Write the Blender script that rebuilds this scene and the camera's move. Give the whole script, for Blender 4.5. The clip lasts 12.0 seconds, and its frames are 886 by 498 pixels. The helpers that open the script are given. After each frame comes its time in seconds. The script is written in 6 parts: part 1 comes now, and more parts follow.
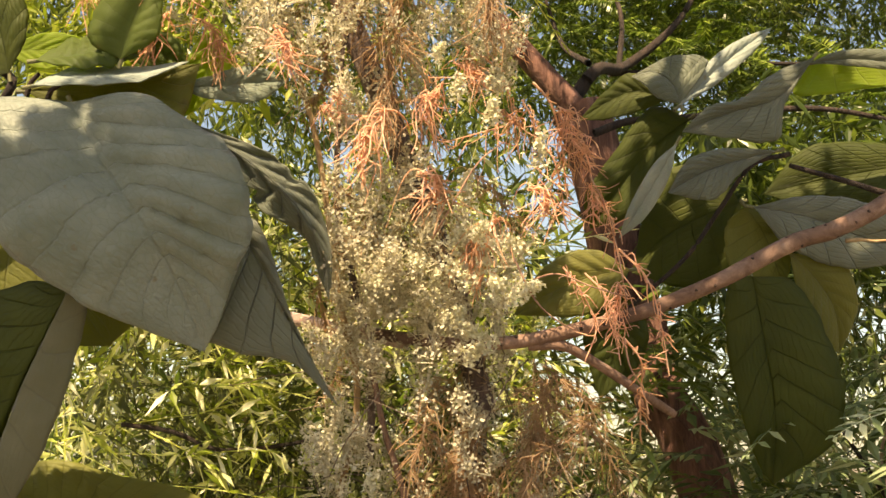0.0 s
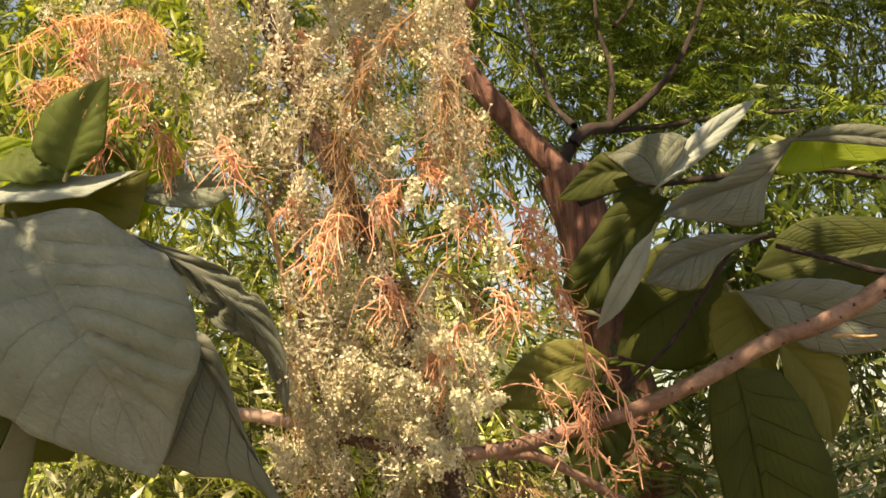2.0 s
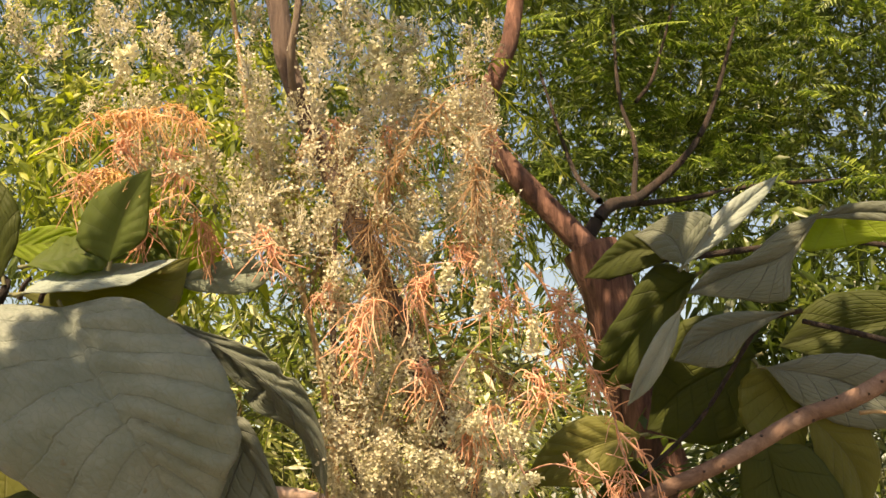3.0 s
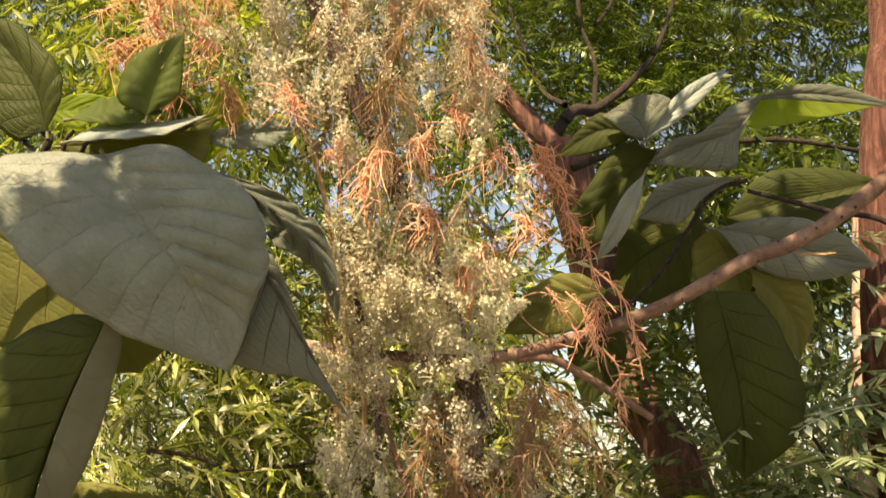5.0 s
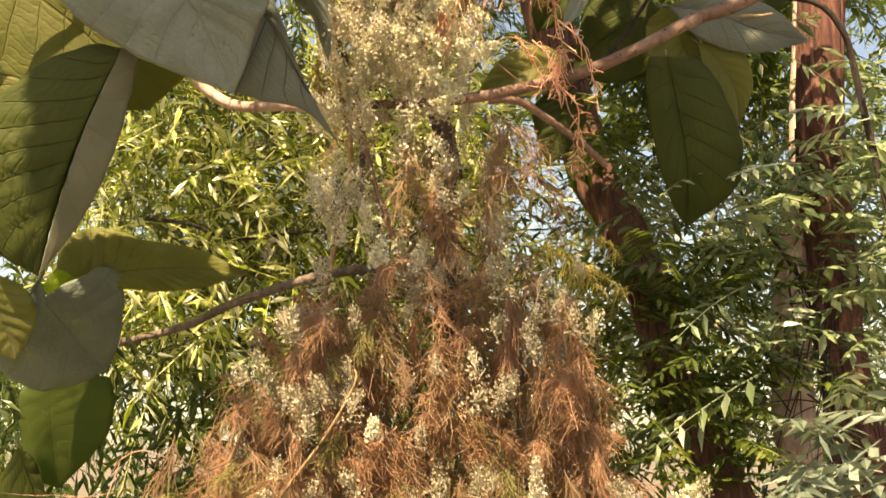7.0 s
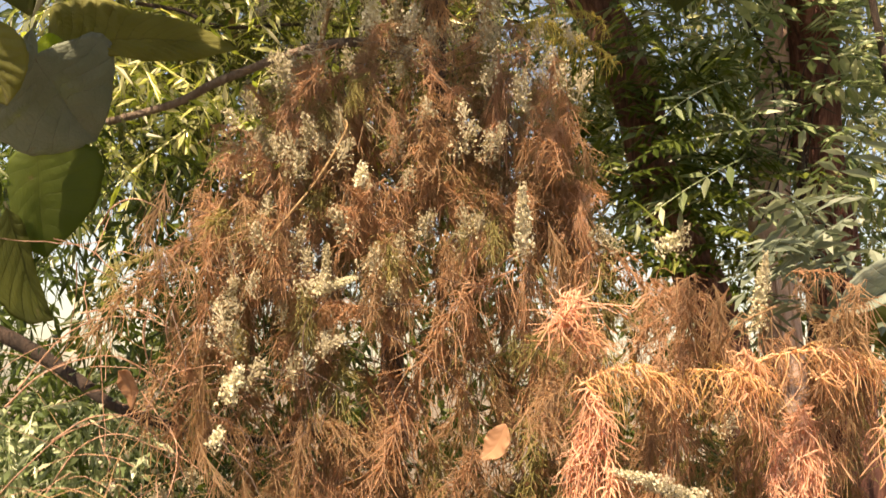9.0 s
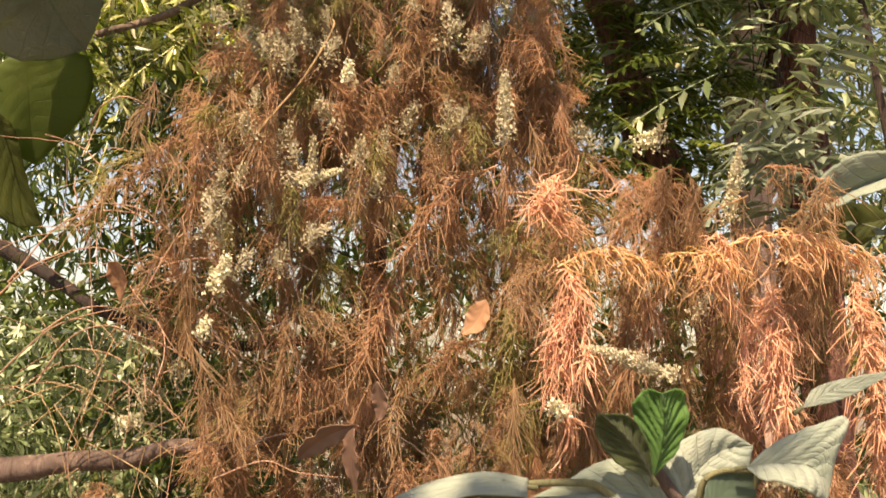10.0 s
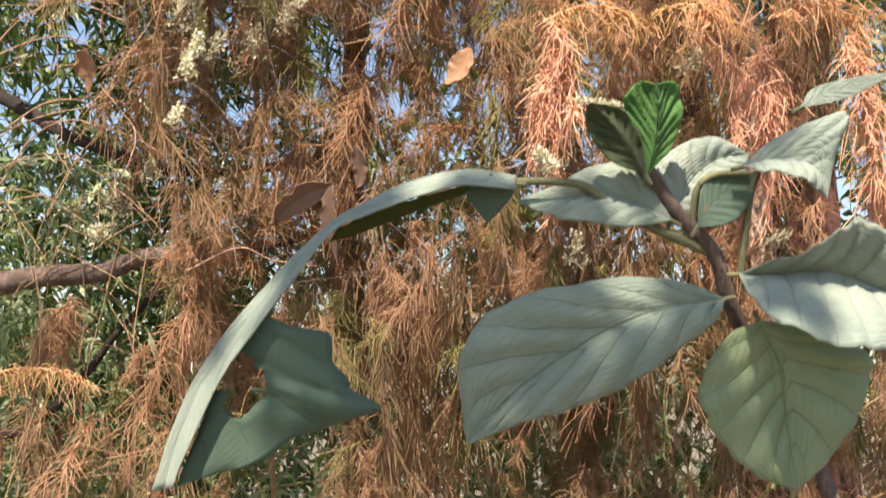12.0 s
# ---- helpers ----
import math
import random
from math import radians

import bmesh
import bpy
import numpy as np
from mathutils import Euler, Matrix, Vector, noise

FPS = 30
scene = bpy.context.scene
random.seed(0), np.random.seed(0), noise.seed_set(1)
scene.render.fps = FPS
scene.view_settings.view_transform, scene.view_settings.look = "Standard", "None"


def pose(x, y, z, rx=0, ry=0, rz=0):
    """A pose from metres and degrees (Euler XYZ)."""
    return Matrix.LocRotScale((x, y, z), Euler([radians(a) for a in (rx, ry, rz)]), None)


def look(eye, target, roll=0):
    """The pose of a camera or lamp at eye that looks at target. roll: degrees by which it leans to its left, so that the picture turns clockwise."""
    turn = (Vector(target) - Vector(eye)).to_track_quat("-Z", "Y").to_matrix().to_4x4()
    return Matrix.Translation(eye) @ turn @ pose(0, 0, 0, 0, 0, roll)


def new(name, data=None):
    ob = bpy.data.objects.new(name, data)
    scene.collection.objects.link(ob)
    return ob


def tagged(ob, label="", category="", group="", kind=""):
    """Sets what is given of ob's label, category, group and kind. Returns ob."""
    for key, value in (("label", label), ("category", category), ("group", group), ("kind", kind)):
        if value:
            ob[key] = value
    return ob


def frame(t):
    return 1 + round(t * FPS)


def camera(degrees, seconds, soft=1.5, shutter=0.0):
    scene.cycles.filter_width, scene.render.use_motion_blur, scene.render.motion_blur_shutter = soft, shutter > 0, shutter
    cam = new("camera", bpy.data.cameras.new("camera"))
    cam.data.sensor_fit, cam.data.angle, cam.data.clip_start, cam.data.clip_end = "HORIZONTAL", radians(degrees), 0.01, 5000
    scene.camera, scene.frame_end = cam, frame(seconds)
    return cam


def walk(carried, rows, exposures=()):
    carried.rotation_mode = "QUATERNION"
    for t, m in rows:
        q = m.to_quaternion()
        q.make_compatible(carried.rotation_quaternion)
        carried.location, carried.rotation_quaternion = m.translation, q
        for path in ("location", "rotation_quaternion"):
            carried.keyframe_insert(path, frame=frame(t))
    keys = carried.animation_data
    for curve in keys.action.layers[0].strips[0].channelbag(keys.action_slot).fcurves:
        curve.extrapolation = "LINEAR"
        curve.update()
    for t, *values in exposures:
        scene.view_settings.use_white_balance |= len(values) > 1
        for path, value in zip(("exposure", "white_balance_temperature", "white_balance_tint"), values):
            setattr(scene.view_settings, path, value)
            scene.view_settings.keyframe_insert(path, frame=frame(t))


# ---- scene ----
cam = camera(42.08, 12.0, soft=1.5, shutter=0.3)
ROWS = [
    (0, (0.0847, -0.0122, 1.5538), (-0.0561, 1.9501, 1.9137), 0.59),
    (0.5, (0.1236, 0.0321, 1.5625), (-0.0565, 1.9910, 1.9238), 0.81),
    (1, (0.1468, 0.0338, 1.5791), (-0.0403, 1.9951, 1.9234), 0.57),
    (1.5, (0.1516, 0.0254, 1.6206), (-0.0397, 1.9892, 1.9474), -0.18),
    (2, (0.1498, 0.0166, 1.6559), (-0.0613, 1.9748, 2.0035), -0.58),
    (2.5, (0.1529, 0.0140, 1.6694), (-0.0898, 1.9575, 2.0745), -0.90),
    (2.7, (0.1515, 0.0082, 1.6799), (-0.1008, 1.9470, 2.1013), -1.04),
    (4.3, (0.0998, -0.1179, 1.5732), (-0.0540, 1.8110, 2.0788), -1.85),
    (4.5, (0.1009, -0.1114, 1.5564), (-0.0518, 1.8225, 2.0429), -1.66),
    (5, (0.0916, -0.1267, 1.5125), (-0.0360, 1.8207, 1.9502), -1.42),
    (5.5, (0.0741, -0.1222, 1.4566), (-0.0173, 1.8339, 1.8630), -1.39),
    (6, (0.0715, -0.1903, 1.3819), (0.0013, 1.7712, 1.7661), -0.91),
    (6.5, (0.0629, -0.2106, 1.3139), (0.0101, 1.7520, 1.6949), -0.80),
    (7, (0.0754, -0.2217, 1.2764), (0.0114, 1.7478, 1.6182), -0.85),
    (7.2, (0.0774, -0.2145, 1.2444), (0.0127, 1.7550, 1.5865), -0.82),
    (8.8, (0.0566, -0.2170, 1.1048), (0.0351, 1.7683, 1.3459), 0.78),
    (9, (0.0588, -0.2135, 1.0839), (0.0401, 1.7729, 1.3159), 0.85),
    (9.5, (0.0427, -0.2375, 1.0427), (0.0552, 1.7522, 1.2449), 0.96),
    (10, (0.0577, -0.2354, 0.9843), (0.0740, 1.7535, 1.1940), 1.35),
    (10.5, (0.0693, -0.2192, 0.9390), (0.0897, 1.7698, 1.1471), 1.59),
    (11, (0.0580, -0.2095, 0.8947), (0.1000, 1.7777, 1.1162), 1.46),
    (11.5, (0.0715, -0.1832, 0.8286), (0.1152, 1.8008, 1.0772), 1.38),
    (12, (0.0581, -0.1714, 0.7606), (0.1144, 1.8156, 0.9809), 0.85),
]
EXPOSURE = [(0.0, 1.36, 9400.0, 14.0), (1.5, 1.32, 9500.0, 15.0), (2.5, 1.16, 9500.0, 15.0), (4.5, 1.21, 9300.0, 13.0), (6.0, 1.42, 9400.0, 14.0), (7.0, 1.55, 9600.0, 14.0), (9.5, 1.25, 8800.0, 21.0), (11.0, 1.18, 8300.0, 20.0), (12.0, 1.30, 6700.0, 13.0)]
walk(cam, [(t, look(eye, target, roll)) for t, eye, target, roll in ROWS], EXPOSURE)

# ---- light: a high sun through the trees, and the sky ----
SUN_EL, SUN_AZ = 56.0, 200.0     # azimuth clockwise from +y
world = bpy.data.worlds.new("sky")
scene.world = world
world.use_nodes = True
wn = world.node_tree.nodes
sky = wn.new("ShaderNodeTexSky")
sky.sky_type, sky.sun_disc = "NISHITA", False
sky.sun_elevation, sky.sun_rotation = radians(SUN_EL), radians(SUN_AZ)
wn["Background"].inputs[1].default_value = 0.085
world.node_tree.links.new(sky.outputs[0], wn["Background"].inputs[0])
TO_SUN = Vector((math.sin(radians(SUN_AZ)) * math.cos(radians(SUN_EL)), math.cos(radians(SUN_AZ)) * math.cos(radians(SUN_EL)), math.sin(radians(SUN_EL))))
sun = new("sun", bpy.data.lights.new("sun", "SUN"))
sun.data.energy, sun.data.angle, sun.data.color = 5.0, radians(0.6), (1.0, 0.9, 0.74)
sun.matrix_world = look(TO_SUN * 20, (0, 0, 0))


# ---- materials ----
def material(name):
    m = bpy.data.materials.new(name)
    m.use_nodes = True
    nt = m.node_tree
    return m, nt, nt.nodes["Principled BSDF"], nt.nodes["Material Output"]


def node(nt, kind, **values):
    n = nt.nodes.new(kind)
    for key, v in values.items():
        n.inputs[key.replace("_", " ")].default_value = v
    return n


def ramp(nt, fac, stops):
    r = nt.nodes.new("ShaderNodeValToRGB")
    while len(r.color_ramp.elements) < len(stops):
        r.color_ramp.elements.new(0.5)
    for e, (p, c) in zip(r.color_ramp.elements, stops):
        e.position, e.color = p, (*c, 1)
    nt.links.new(fac, r.inputs[0])
    return r.outputs[0]


def mixed(nt, fac, a, b, how="MIX"):
    x = nt.nodes.new("ShaderNodeMix")
    x.data_type, x.blend_type = "RGBA", how
    for socket, v in ((x.inputs[0], fac), (x.inputs[6], a), (x.inputs[7], b)):
        if isinstance(v, bpy.types.NodeSocket):
            nt.links.new(v, socket)
        elif isinstance(v, float):
            socket.default_value = v
        else:
            socket.default_value = (*v, 1)
    return x.outputs[2]


def thin(nt, p, out, through_colour, share):
    """Lets a share of the light through a thin leaf."""
    tr = nt.nodes.new("ShaderNodeBsdfTranslucent")
    if isinstance(through_colour, bpy.types.NodeSocket):
        nt.links.new(through_colour, tr.inputs[0])
    else:
        tr.inputs[0].default_value = (*through_colour, 1)
    mx = nt.nodes.new("ShaderNodeMixShader")
    mx.inputs[0].default_value = share
    nt.links.new(p.outputs[0], mx.inputs[1])
    nt.links.new(tr.outputs[0], mx.inputs[2])
    nt.links.new(mx.outputs[0], out.inputs[0])


def blade_material(name, dark, light, vein, through_colour, share, rough=0.62, spots=(0.16, 0.11, 0.06), relief=0.6, fine=0.6, sheen=0.2, shine=0.4, veined=0.42):
    """A broad leaf: mottled face, veins from the leaf's own coordinates (dark ones put groove shade into the colour),
    brown spots, fine hairs.
    """
    m, nt, p, out = material(name)
    tc = nt.nodes.new("ShaderNodeTexCoord")
    uv = nt.nodes.new("ShaderNodeUVMap")
    n1 = node(nt, "ShaderNodeTexNoise", Scale=26.0, Detail=5.0)
    nt.links.new(tc.outputs["Object"], n1.inputs[0])
    base = ramp(nt, n1.outputs[0], [(0.3, dark), (0.7, light)])
    oi = nt.nodes.new("ShaderNodeObjectInfo")
    tint = ramp(nt, oi.outputs["Random"], [(0.0, (0.85, 0.88, 0.8)), (1.0, (1.12, 1.08, 1.1))])
    base = mixed(nt, 1.0, base, tint, "MULTIPLY")
    # vein web
    vo = nt.nodes.new("ShaderNodeTexVoronoi")
    vo.feature = "DISTANCE_TO_EDGE"
    vo.inputs["Scale"].default_value = 26.0
    nt.links.new(uv.outputs[0], vo.inputs[0])
    web = ramp(nt, vo.outputs[0], [(0.0, (0.3 * fine,) * 3), (0.06, (0, 0, 0))])
    def attr(name):
        at = nt.nodes.new("ShaderNodeAttribute")
        at.attribute_name = name
        return at.outputs["Fac"]

    def calc(how, a, b=0.0, c=0.0):
        mt = nt.nodes.new("ShaderNodeMath")
        mt.operation = how
        for socket, v in zip(mt.inputs, (a, b, c)):
            if isinstance(v, bpy.types.NodeSocket):
                nt.links.new(v, socket)
            else:
                socket.default_value = v
        return mt.outputs[0]

    def line(a, width):
        mr = nt.nodes.new("ShaderNodeMapRange")
        mr.interpolation_type = "SMOOTHSTEP"
        nt.links.new(a, mr.inputs[0])
        for k, v in zip((1, 2, 3, 4), (0.0, width, 1.0, 0.0)):
            mr.inputs[k].default_value = v
        return mr.outputs[0]

    phase, across = attr("phase"), attr("across")
    wob = calc("MULTIPLY_ADD", n1.outputs[0], 0.3, -0.15)
    side_vein = calc("MULTIPLY", line(calc("PINGPONG", calc("ADD", phase, wob), 0.5), 0.055), calc("SUBTRACT", 1.0, calc("MULTIPLY", across, 0.6)))
    ladder = calc("MULTIPLY", line(calc("PINGPONG", calc("MULTIPLY_ADD", across, 9.0, calc("MULTIPLY", wob, 9.0)), 0.5), 0.22), 0.2)
    main_veins = calc("MAXIMUM", side_vein, line(across, 0.035))
    veins = calc("MAXIMUM", main_veins, ladder)
    base = mixed(nt, web, base, vein)
    vfac = calc("MULTIPLY", main_veins, veined)
    base = mixed(nt, vfac, base, vein)
    n2 = node(nt, "ShaderNodeTexNoise", Scale=55.0, Detail=3.0)
    nt.links.new(tc.outputs["Object"], n2.inputs[0])
    base = mixed(nt, ramp(nt, n2.outputs[0], [(0.7, (0, 0, 0)), (0.76, (0.8, 0.8, 0.8))]), base, spots)
    nt.links.new(base, p.inputs["Base Color"])
    p.inputs["Roughness"].default_value = rough
    p.inputs["Sheen Weight"].default_value = sheen
    p.inputs["Specular IOR Level"].default_value = shine
    n3 = node(nt, "ShaderNodeTexNoise", Scale=240.0, Detail=4.0)
    nt.links.new(tc.outputs["Object"], n3.inputs[0])
    bp = node(nt, "ShaderNodeBump", Strength=0.35 * fine, Distance=0.002)
    nt.links.new(n3.outputs[0], bp.inputs["Height"])
    bp2 = node(nt, "ShaderNodeBump", Strength=0.5 * fine, Distance=0.002)
    nt.links.new(vo.outputs[0], bp2.inputs["Height"])
    nt.links.new(bp.outputs[0], bp2.inputs["Normal"])
    bp3 = node(nt, "ShaderNodeBump", Strength=relief, Distance=0.003)
    bp3.invert = True
    nt.links.new(veins, bp3.inputs["Height"])
    nt.links.new(bp2.outputs[0], bp3.inputs["Normal"])
    nt.links.new(bp3.outputs[0], p.inputs["Normal"])
    thin(nt, p, out, mixed(nt, vfac, through_colour, tuple(c * 0.45 for c in through_colour)), share)
    return m


def island_material(name, stops, share=0.3, rough=0.6, noise_scale=9.0, gain=1.35, spread_tone=0.45):
    """Many small leaves, needles or petals: each piece and each object takes its own tone."""
    m, nt, p, out = material(name)
    ge = nt.nodes.new("ShaderNodeNewGeometry")
    oi = nt.nodes.new("ShaderNodeObjectInfo")
    tc = nt.nodes.new("ShaderNodeTexCoord")
    n1 = node(nt, "ShaderNodeTexNoise", Scale=noise_scale, Detail=2.0)
    nt.links.new(ge.outputs["Position"], n1.inputs[0])
    a = nt.nodes.new("ShaderNodeMath")
    a.operation = "MULTIPLY_ADD"
    a.inputs[1].default_value = spread_tone
    nt.links.new(ge.outputs["Random Per Island"], a.inputs[0])
    b = nt.nodes.new("ShaderNodeMath")
    b.operation = "MULTIPLY_ADD"
    b.inputs[1].default_value, b.inputs[2].default_value = 0.3, -0.1
    nt.links.new(oi.outputs["Random"], b.inputs[0])
    c = nt.nodes.new("ShaderNodeMath")
    c.operation = "MULTIPLY_ADD"
    c.inputs[1].default_value = 0.6
    nt.links.new(n1.outputs[0], c.inputs[0])
    nt.links.new(b.outputs[0], c.inputs[2])
    nt.links.new(c.outputs[0], a.inputs[2])
    col = ramp(nt, a.outputs[0], stops)
    nt.links.new(col, p.inputs["Base Color"])
    p.inputs["Roughness"].default_value = rough
    if share:
        thin(nt, p, out, mixed(nt, 1.0, col, (gain, gain, gain * 0.8), "MULTIPLY"), share)
    return m


def bark_material(name, dark, mid, light, stretch=(14, 14, 1.6), depth=0.012):
    m, nt, p, out = material(name)
    tc = nt.nodes.new("ShaderNodeTexCoord")
    mp = nt.nodes.new("ShaderNodeMapping")
    mp.inputs["Scale"].default_value = stretch
    nt.links.new(tc.outputs["Object"], mp.inputs[0])
    n1 = node(nt, "ShaderNodeTexNoise", Scale=7.0, Detail=9.0, Roughness=0.72, Distortion=0.6)
    nt.links.new(mp.outputs[0], n1.inputs[0])
    n2 = node(nt, "ShaderNodeTexNoise", Scale=14.0, Detail=4.0)
    nt.links.new(tc.outputs["Object"], n2.inputs[0])
    c = ramp(nt, n1.outputs[0], [(0.32, dark), (0.5, mid), (0.68, light)])
    c = mixed(nt, ramp(nt, n2.outputs[0], [(0.5, (0, 0, 0)), (0.7, (0.45, 0.45, 0.45))]), c, tuple(v * 0.5 for v in dark))
    nt.links.new(c, p.inputs["Base Color"])
    p.inputs["Roughness"].default_value = 0.85
    bp = node(nt, "ShaderNodeBump", Strength=0.9, Distance=depth)
    nt.links.new(n1.outputs[0], bp.inputs["Height"])
    nt.links.new(bp.outputs[0], p.inputs["Normal"])
    return m


GREY_LEAF = blade_material("grey_green_leaf", (0.145, 0.178, 0.138), (0.215, 0.247, 0.2), (0.128, 0.152, 0.115), (0.3, 0.4, 0.05), 0.2, relief=0.5, veined=0.1, fine=1.4)
# darker copy of GREY_LEAF, with these leaves' shade put into the colour
SHADED_GREY_LEAF = blade_material("shaded_grey_green_leaf", (0.115, 0.135, 0.1), (0.175, 0.195, 0.148), (0.1, 0.115, 0.08), (0.28, 0.34, 0.04), 0.25, relief=0.9, veined=0.2)
TEAL_LEAF = blade_material("dark_green_leaf", (0.045, 0.062, 0.014), (0.078, 0.095, 0.02), (0.03, 0.04, 0.01), (0.3, 0.34, 0.015), 0.4, sheen=0.0, shine=0.3, relief=0.9, veined=0.2)
FOREST_LEAF = blade_material("plain_green_leaf", (0.07, 0.1, 0.022), (0.11, 0.145, 0.035), (0.09, 0.11, 0.03), (0.3, 0.42, 0.03), 0.45, sheen=0.0, shine=0.3, relief=0.3, fine=0.3, veined=0.3)
OLIVE_LEAF = blade_material("olive_leaf", (0.12, 0.13, 0.03), (0.2, 0.2, 0.05), (0.25, 0.24, 0.08), (0.42, 0.42, 0.04), 0.5)
# OLIVE_LEAF lightened; light through the ribbed leaf is put into the colour
STRAW_LEAF = blade_material("yellow_olive_leaf", (0.16, 0.17, 0.045), (0.23, 0.235, 0.065), (0.12, 0.12, 0.035), (0.45, 0.45, 0.05), 0.45, sheen=0.0, veined=0.5)
# bright base colour stands in for sun shining through the leaf
LIME_LEAF = blade_material("lime_leaf", (0.2, 0.28, 0.03), (0.3, 0.38, 0.05), (0.35, 0.4, 0.1), (0.6, 0.75, 0.06), 0.6)
PALE_LEAF = blade_material("felted_leaf", (0.222, 0.278, 0.238), (0.318, 0.368, 0.312), (0.2, 0.24, 0.195), (0.3, 0.38, 0.1), 0.2, rough=0.8, spots=(0.3, 0.26, 0.14), relief=0.6, fine=0.7)
DULL_LEAF = blade_material("dull_grey_green_leaf", (0.12, 0.125, 0.075), (0.185, 0.185, 0.125), (0.13, 0.13, 0.08), (0.3, 0.3, 0.05), 0.3, relief=0.3)
FRESH_LEAF = blade_material("fresh_green_leaf", (0.27, 0.345, 0.215), (0.37, 0.44, 0.28), (0.25, 0.31, 0.185), (0.35, 0.45, 0.12), 0.3, rough=0.75, relief=0.6, fine=0.6)
MID_LEAF = blade_material("sea_green_leaf", (0.06, 0.105, 0.075), (0.095, 0.145, 0.105), (0.075, 0.115, 0.085), (0.15, 0.3, 0.08), 0.25, relief=0.2, fine=0.15)
YOUNG_LEAF = blade_material("young_leaf", (0.05, 0.14, 0.03), (0.09, 0.22, 0.05), (0.03, 0.07, 0.02), (0.2, 0.5, 0.05), 0.3)
BUD_LEAF = blade_material("dark_young_leaf", (0.04, 0.06, 0.018), (0.07, 0.09, 0.03), (0.02, 0.03, 0.01), (0.2, 0.3, 0.04), 0.3, relief=0.8)
STEM = bark_material("green_stem", (0.1, 0.1, 0.05), (0.16, 0.16, 0.08), (0.22, 0.2, 0.11), depth=0.003)
RED_BARK = bark_material("red_bark", (0.035, 0.012, 0.009), (0.185, 0.07, 0.05), (0.4, 0.185, 0.135), depth=0.02)
BROWN_BARK = bark_material("dark_red_brown_bark", (0.05, 0.02, 0.014), (0.19, 0.085, 0.06), (0.38, 0.19, 0.135))
# kept extra dark: shade on the limbs is put into the colour
DARK_BARK = bark_material("dark_bark", (0.014, 0.01, 0.008), (0.04, 0.025, 0.018), (0.085, 0.05, 0.036))
GREY_BARK = bark_material("grey_brown_bark", (0.12, 0.085, 0.06), (0.22, 0.16, 0.12), (0.33, 0.26, 0.2))
UMBER_BARK = bark_material("umber_bark", (0.08, 0.052, 0.042), (0.17, 0.115, 0.092), (0.27, 0.2, 0.165))
# lightened so that sun on the pale trunk sits in the colour
LIT_PINK_BARK = bark_material("smooth_sunlit_pink_bark", (0.36, 0.22, 0.17), (0.62, 0.44, 0.36), (0.74, 0.6, 0.52), stretch=(8, 8, 3), depth=0.004)
# tone lowered to put the shade along the branch into the colour
TAN_BARK = bark_material("smooth_tan_bark", (0.1, 0.055, 0.036), (0.215, 0.125, 0.088), (0.36, 0.235, 0.175), stretch=(6, 6, 6), depth=0.004)
TWIG = bark_material("dry_twig", (0.2, 0.12, 0.06), (0.36, 0.24, 0.12), (0.5, 0.36, 0.2), depth=0.002)
RUSSET = bark_material("russet_twig", (0.24, 0.12, 0.08), (0.42, 0.24, 0.16), (0.58, 0.4, 0.3), depth=0.002)
# orange of their own, brightened to put sunlight into the tones
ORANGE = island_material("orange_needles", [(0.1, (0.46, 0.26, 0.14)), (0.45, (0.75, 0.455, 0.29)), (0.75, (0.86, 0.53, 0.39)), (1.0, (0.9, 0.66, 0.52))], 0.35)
GOLD = island_material("golden_needles", [(0.1, (0.45, 0.3, 0.06)), (0.45, (0.76, 0.5, 0.27)), (0.75, (0.84, 0.55, 0.36)), (1.0, (0.9, 0.7, 0.46))], 0.35)
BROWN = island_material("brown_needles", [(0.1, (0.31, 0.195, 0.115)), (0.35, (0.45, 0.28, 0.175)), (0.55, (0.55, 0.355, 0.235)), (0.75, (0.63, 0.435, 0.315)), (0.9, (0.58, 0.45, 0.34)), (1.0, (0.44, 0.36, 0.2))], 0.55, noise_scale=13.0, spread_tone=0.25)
TAN = island_material("faded_needles", [(0.1, (0.26, 0.17, 0.1)), (0.45, (0.45, 0.305, 0.185)), (0.75, (0.58, 0.41, 0.28)), (1.0, (0.63, 0.48, 0.37))], 0.55, spread_tone=0.12)
LEMON = island_material("yellow_green_needles", [(0.1, (0.2, 0.18, 0.05)), (0.5, (0.46, 0.4, 0.11)), (0.8, (0.62, 0.52, 0.17)), (1.0, (0.7, 0.58, 0.28))], 0.4, spread_tone=0.4)
MOSSY = island_material("olive_needles", [(0.1, (0.14, 0.13, 0.05)), (0.5, (0.3, 0.27, 0.1)), (0.8, (0.42, 0.36, 0.14)), (1.0, (0.5, 0.42, 0.2))], 0.4, spread_tone=0.3)
CREAM = island_material("cream_florets", [(0.1, (0.35, 0.31, 0.2)), (0.45, (0.55, 0.5, 0.36)), (1.0, (0.74, 0.7, 0.57))], 0.3, gain=1.1)
FADED = island_material("faded_florets", [(0.1, (0.24, 0.205, 0.125)), (0.45, (0.42, 0.375, 0.255)), (1.0, (0.62, 0.57, 0.44))], 0.3, gain=1.1)
WHITE = island_material("white_florets", [(0.1, (0.46, 0.44, 0.3)), (0.5, (0.68, 0.65, 0.48)), (1.0, (0.82, 0.8, 0.66))], 0.3, gain=1.05)
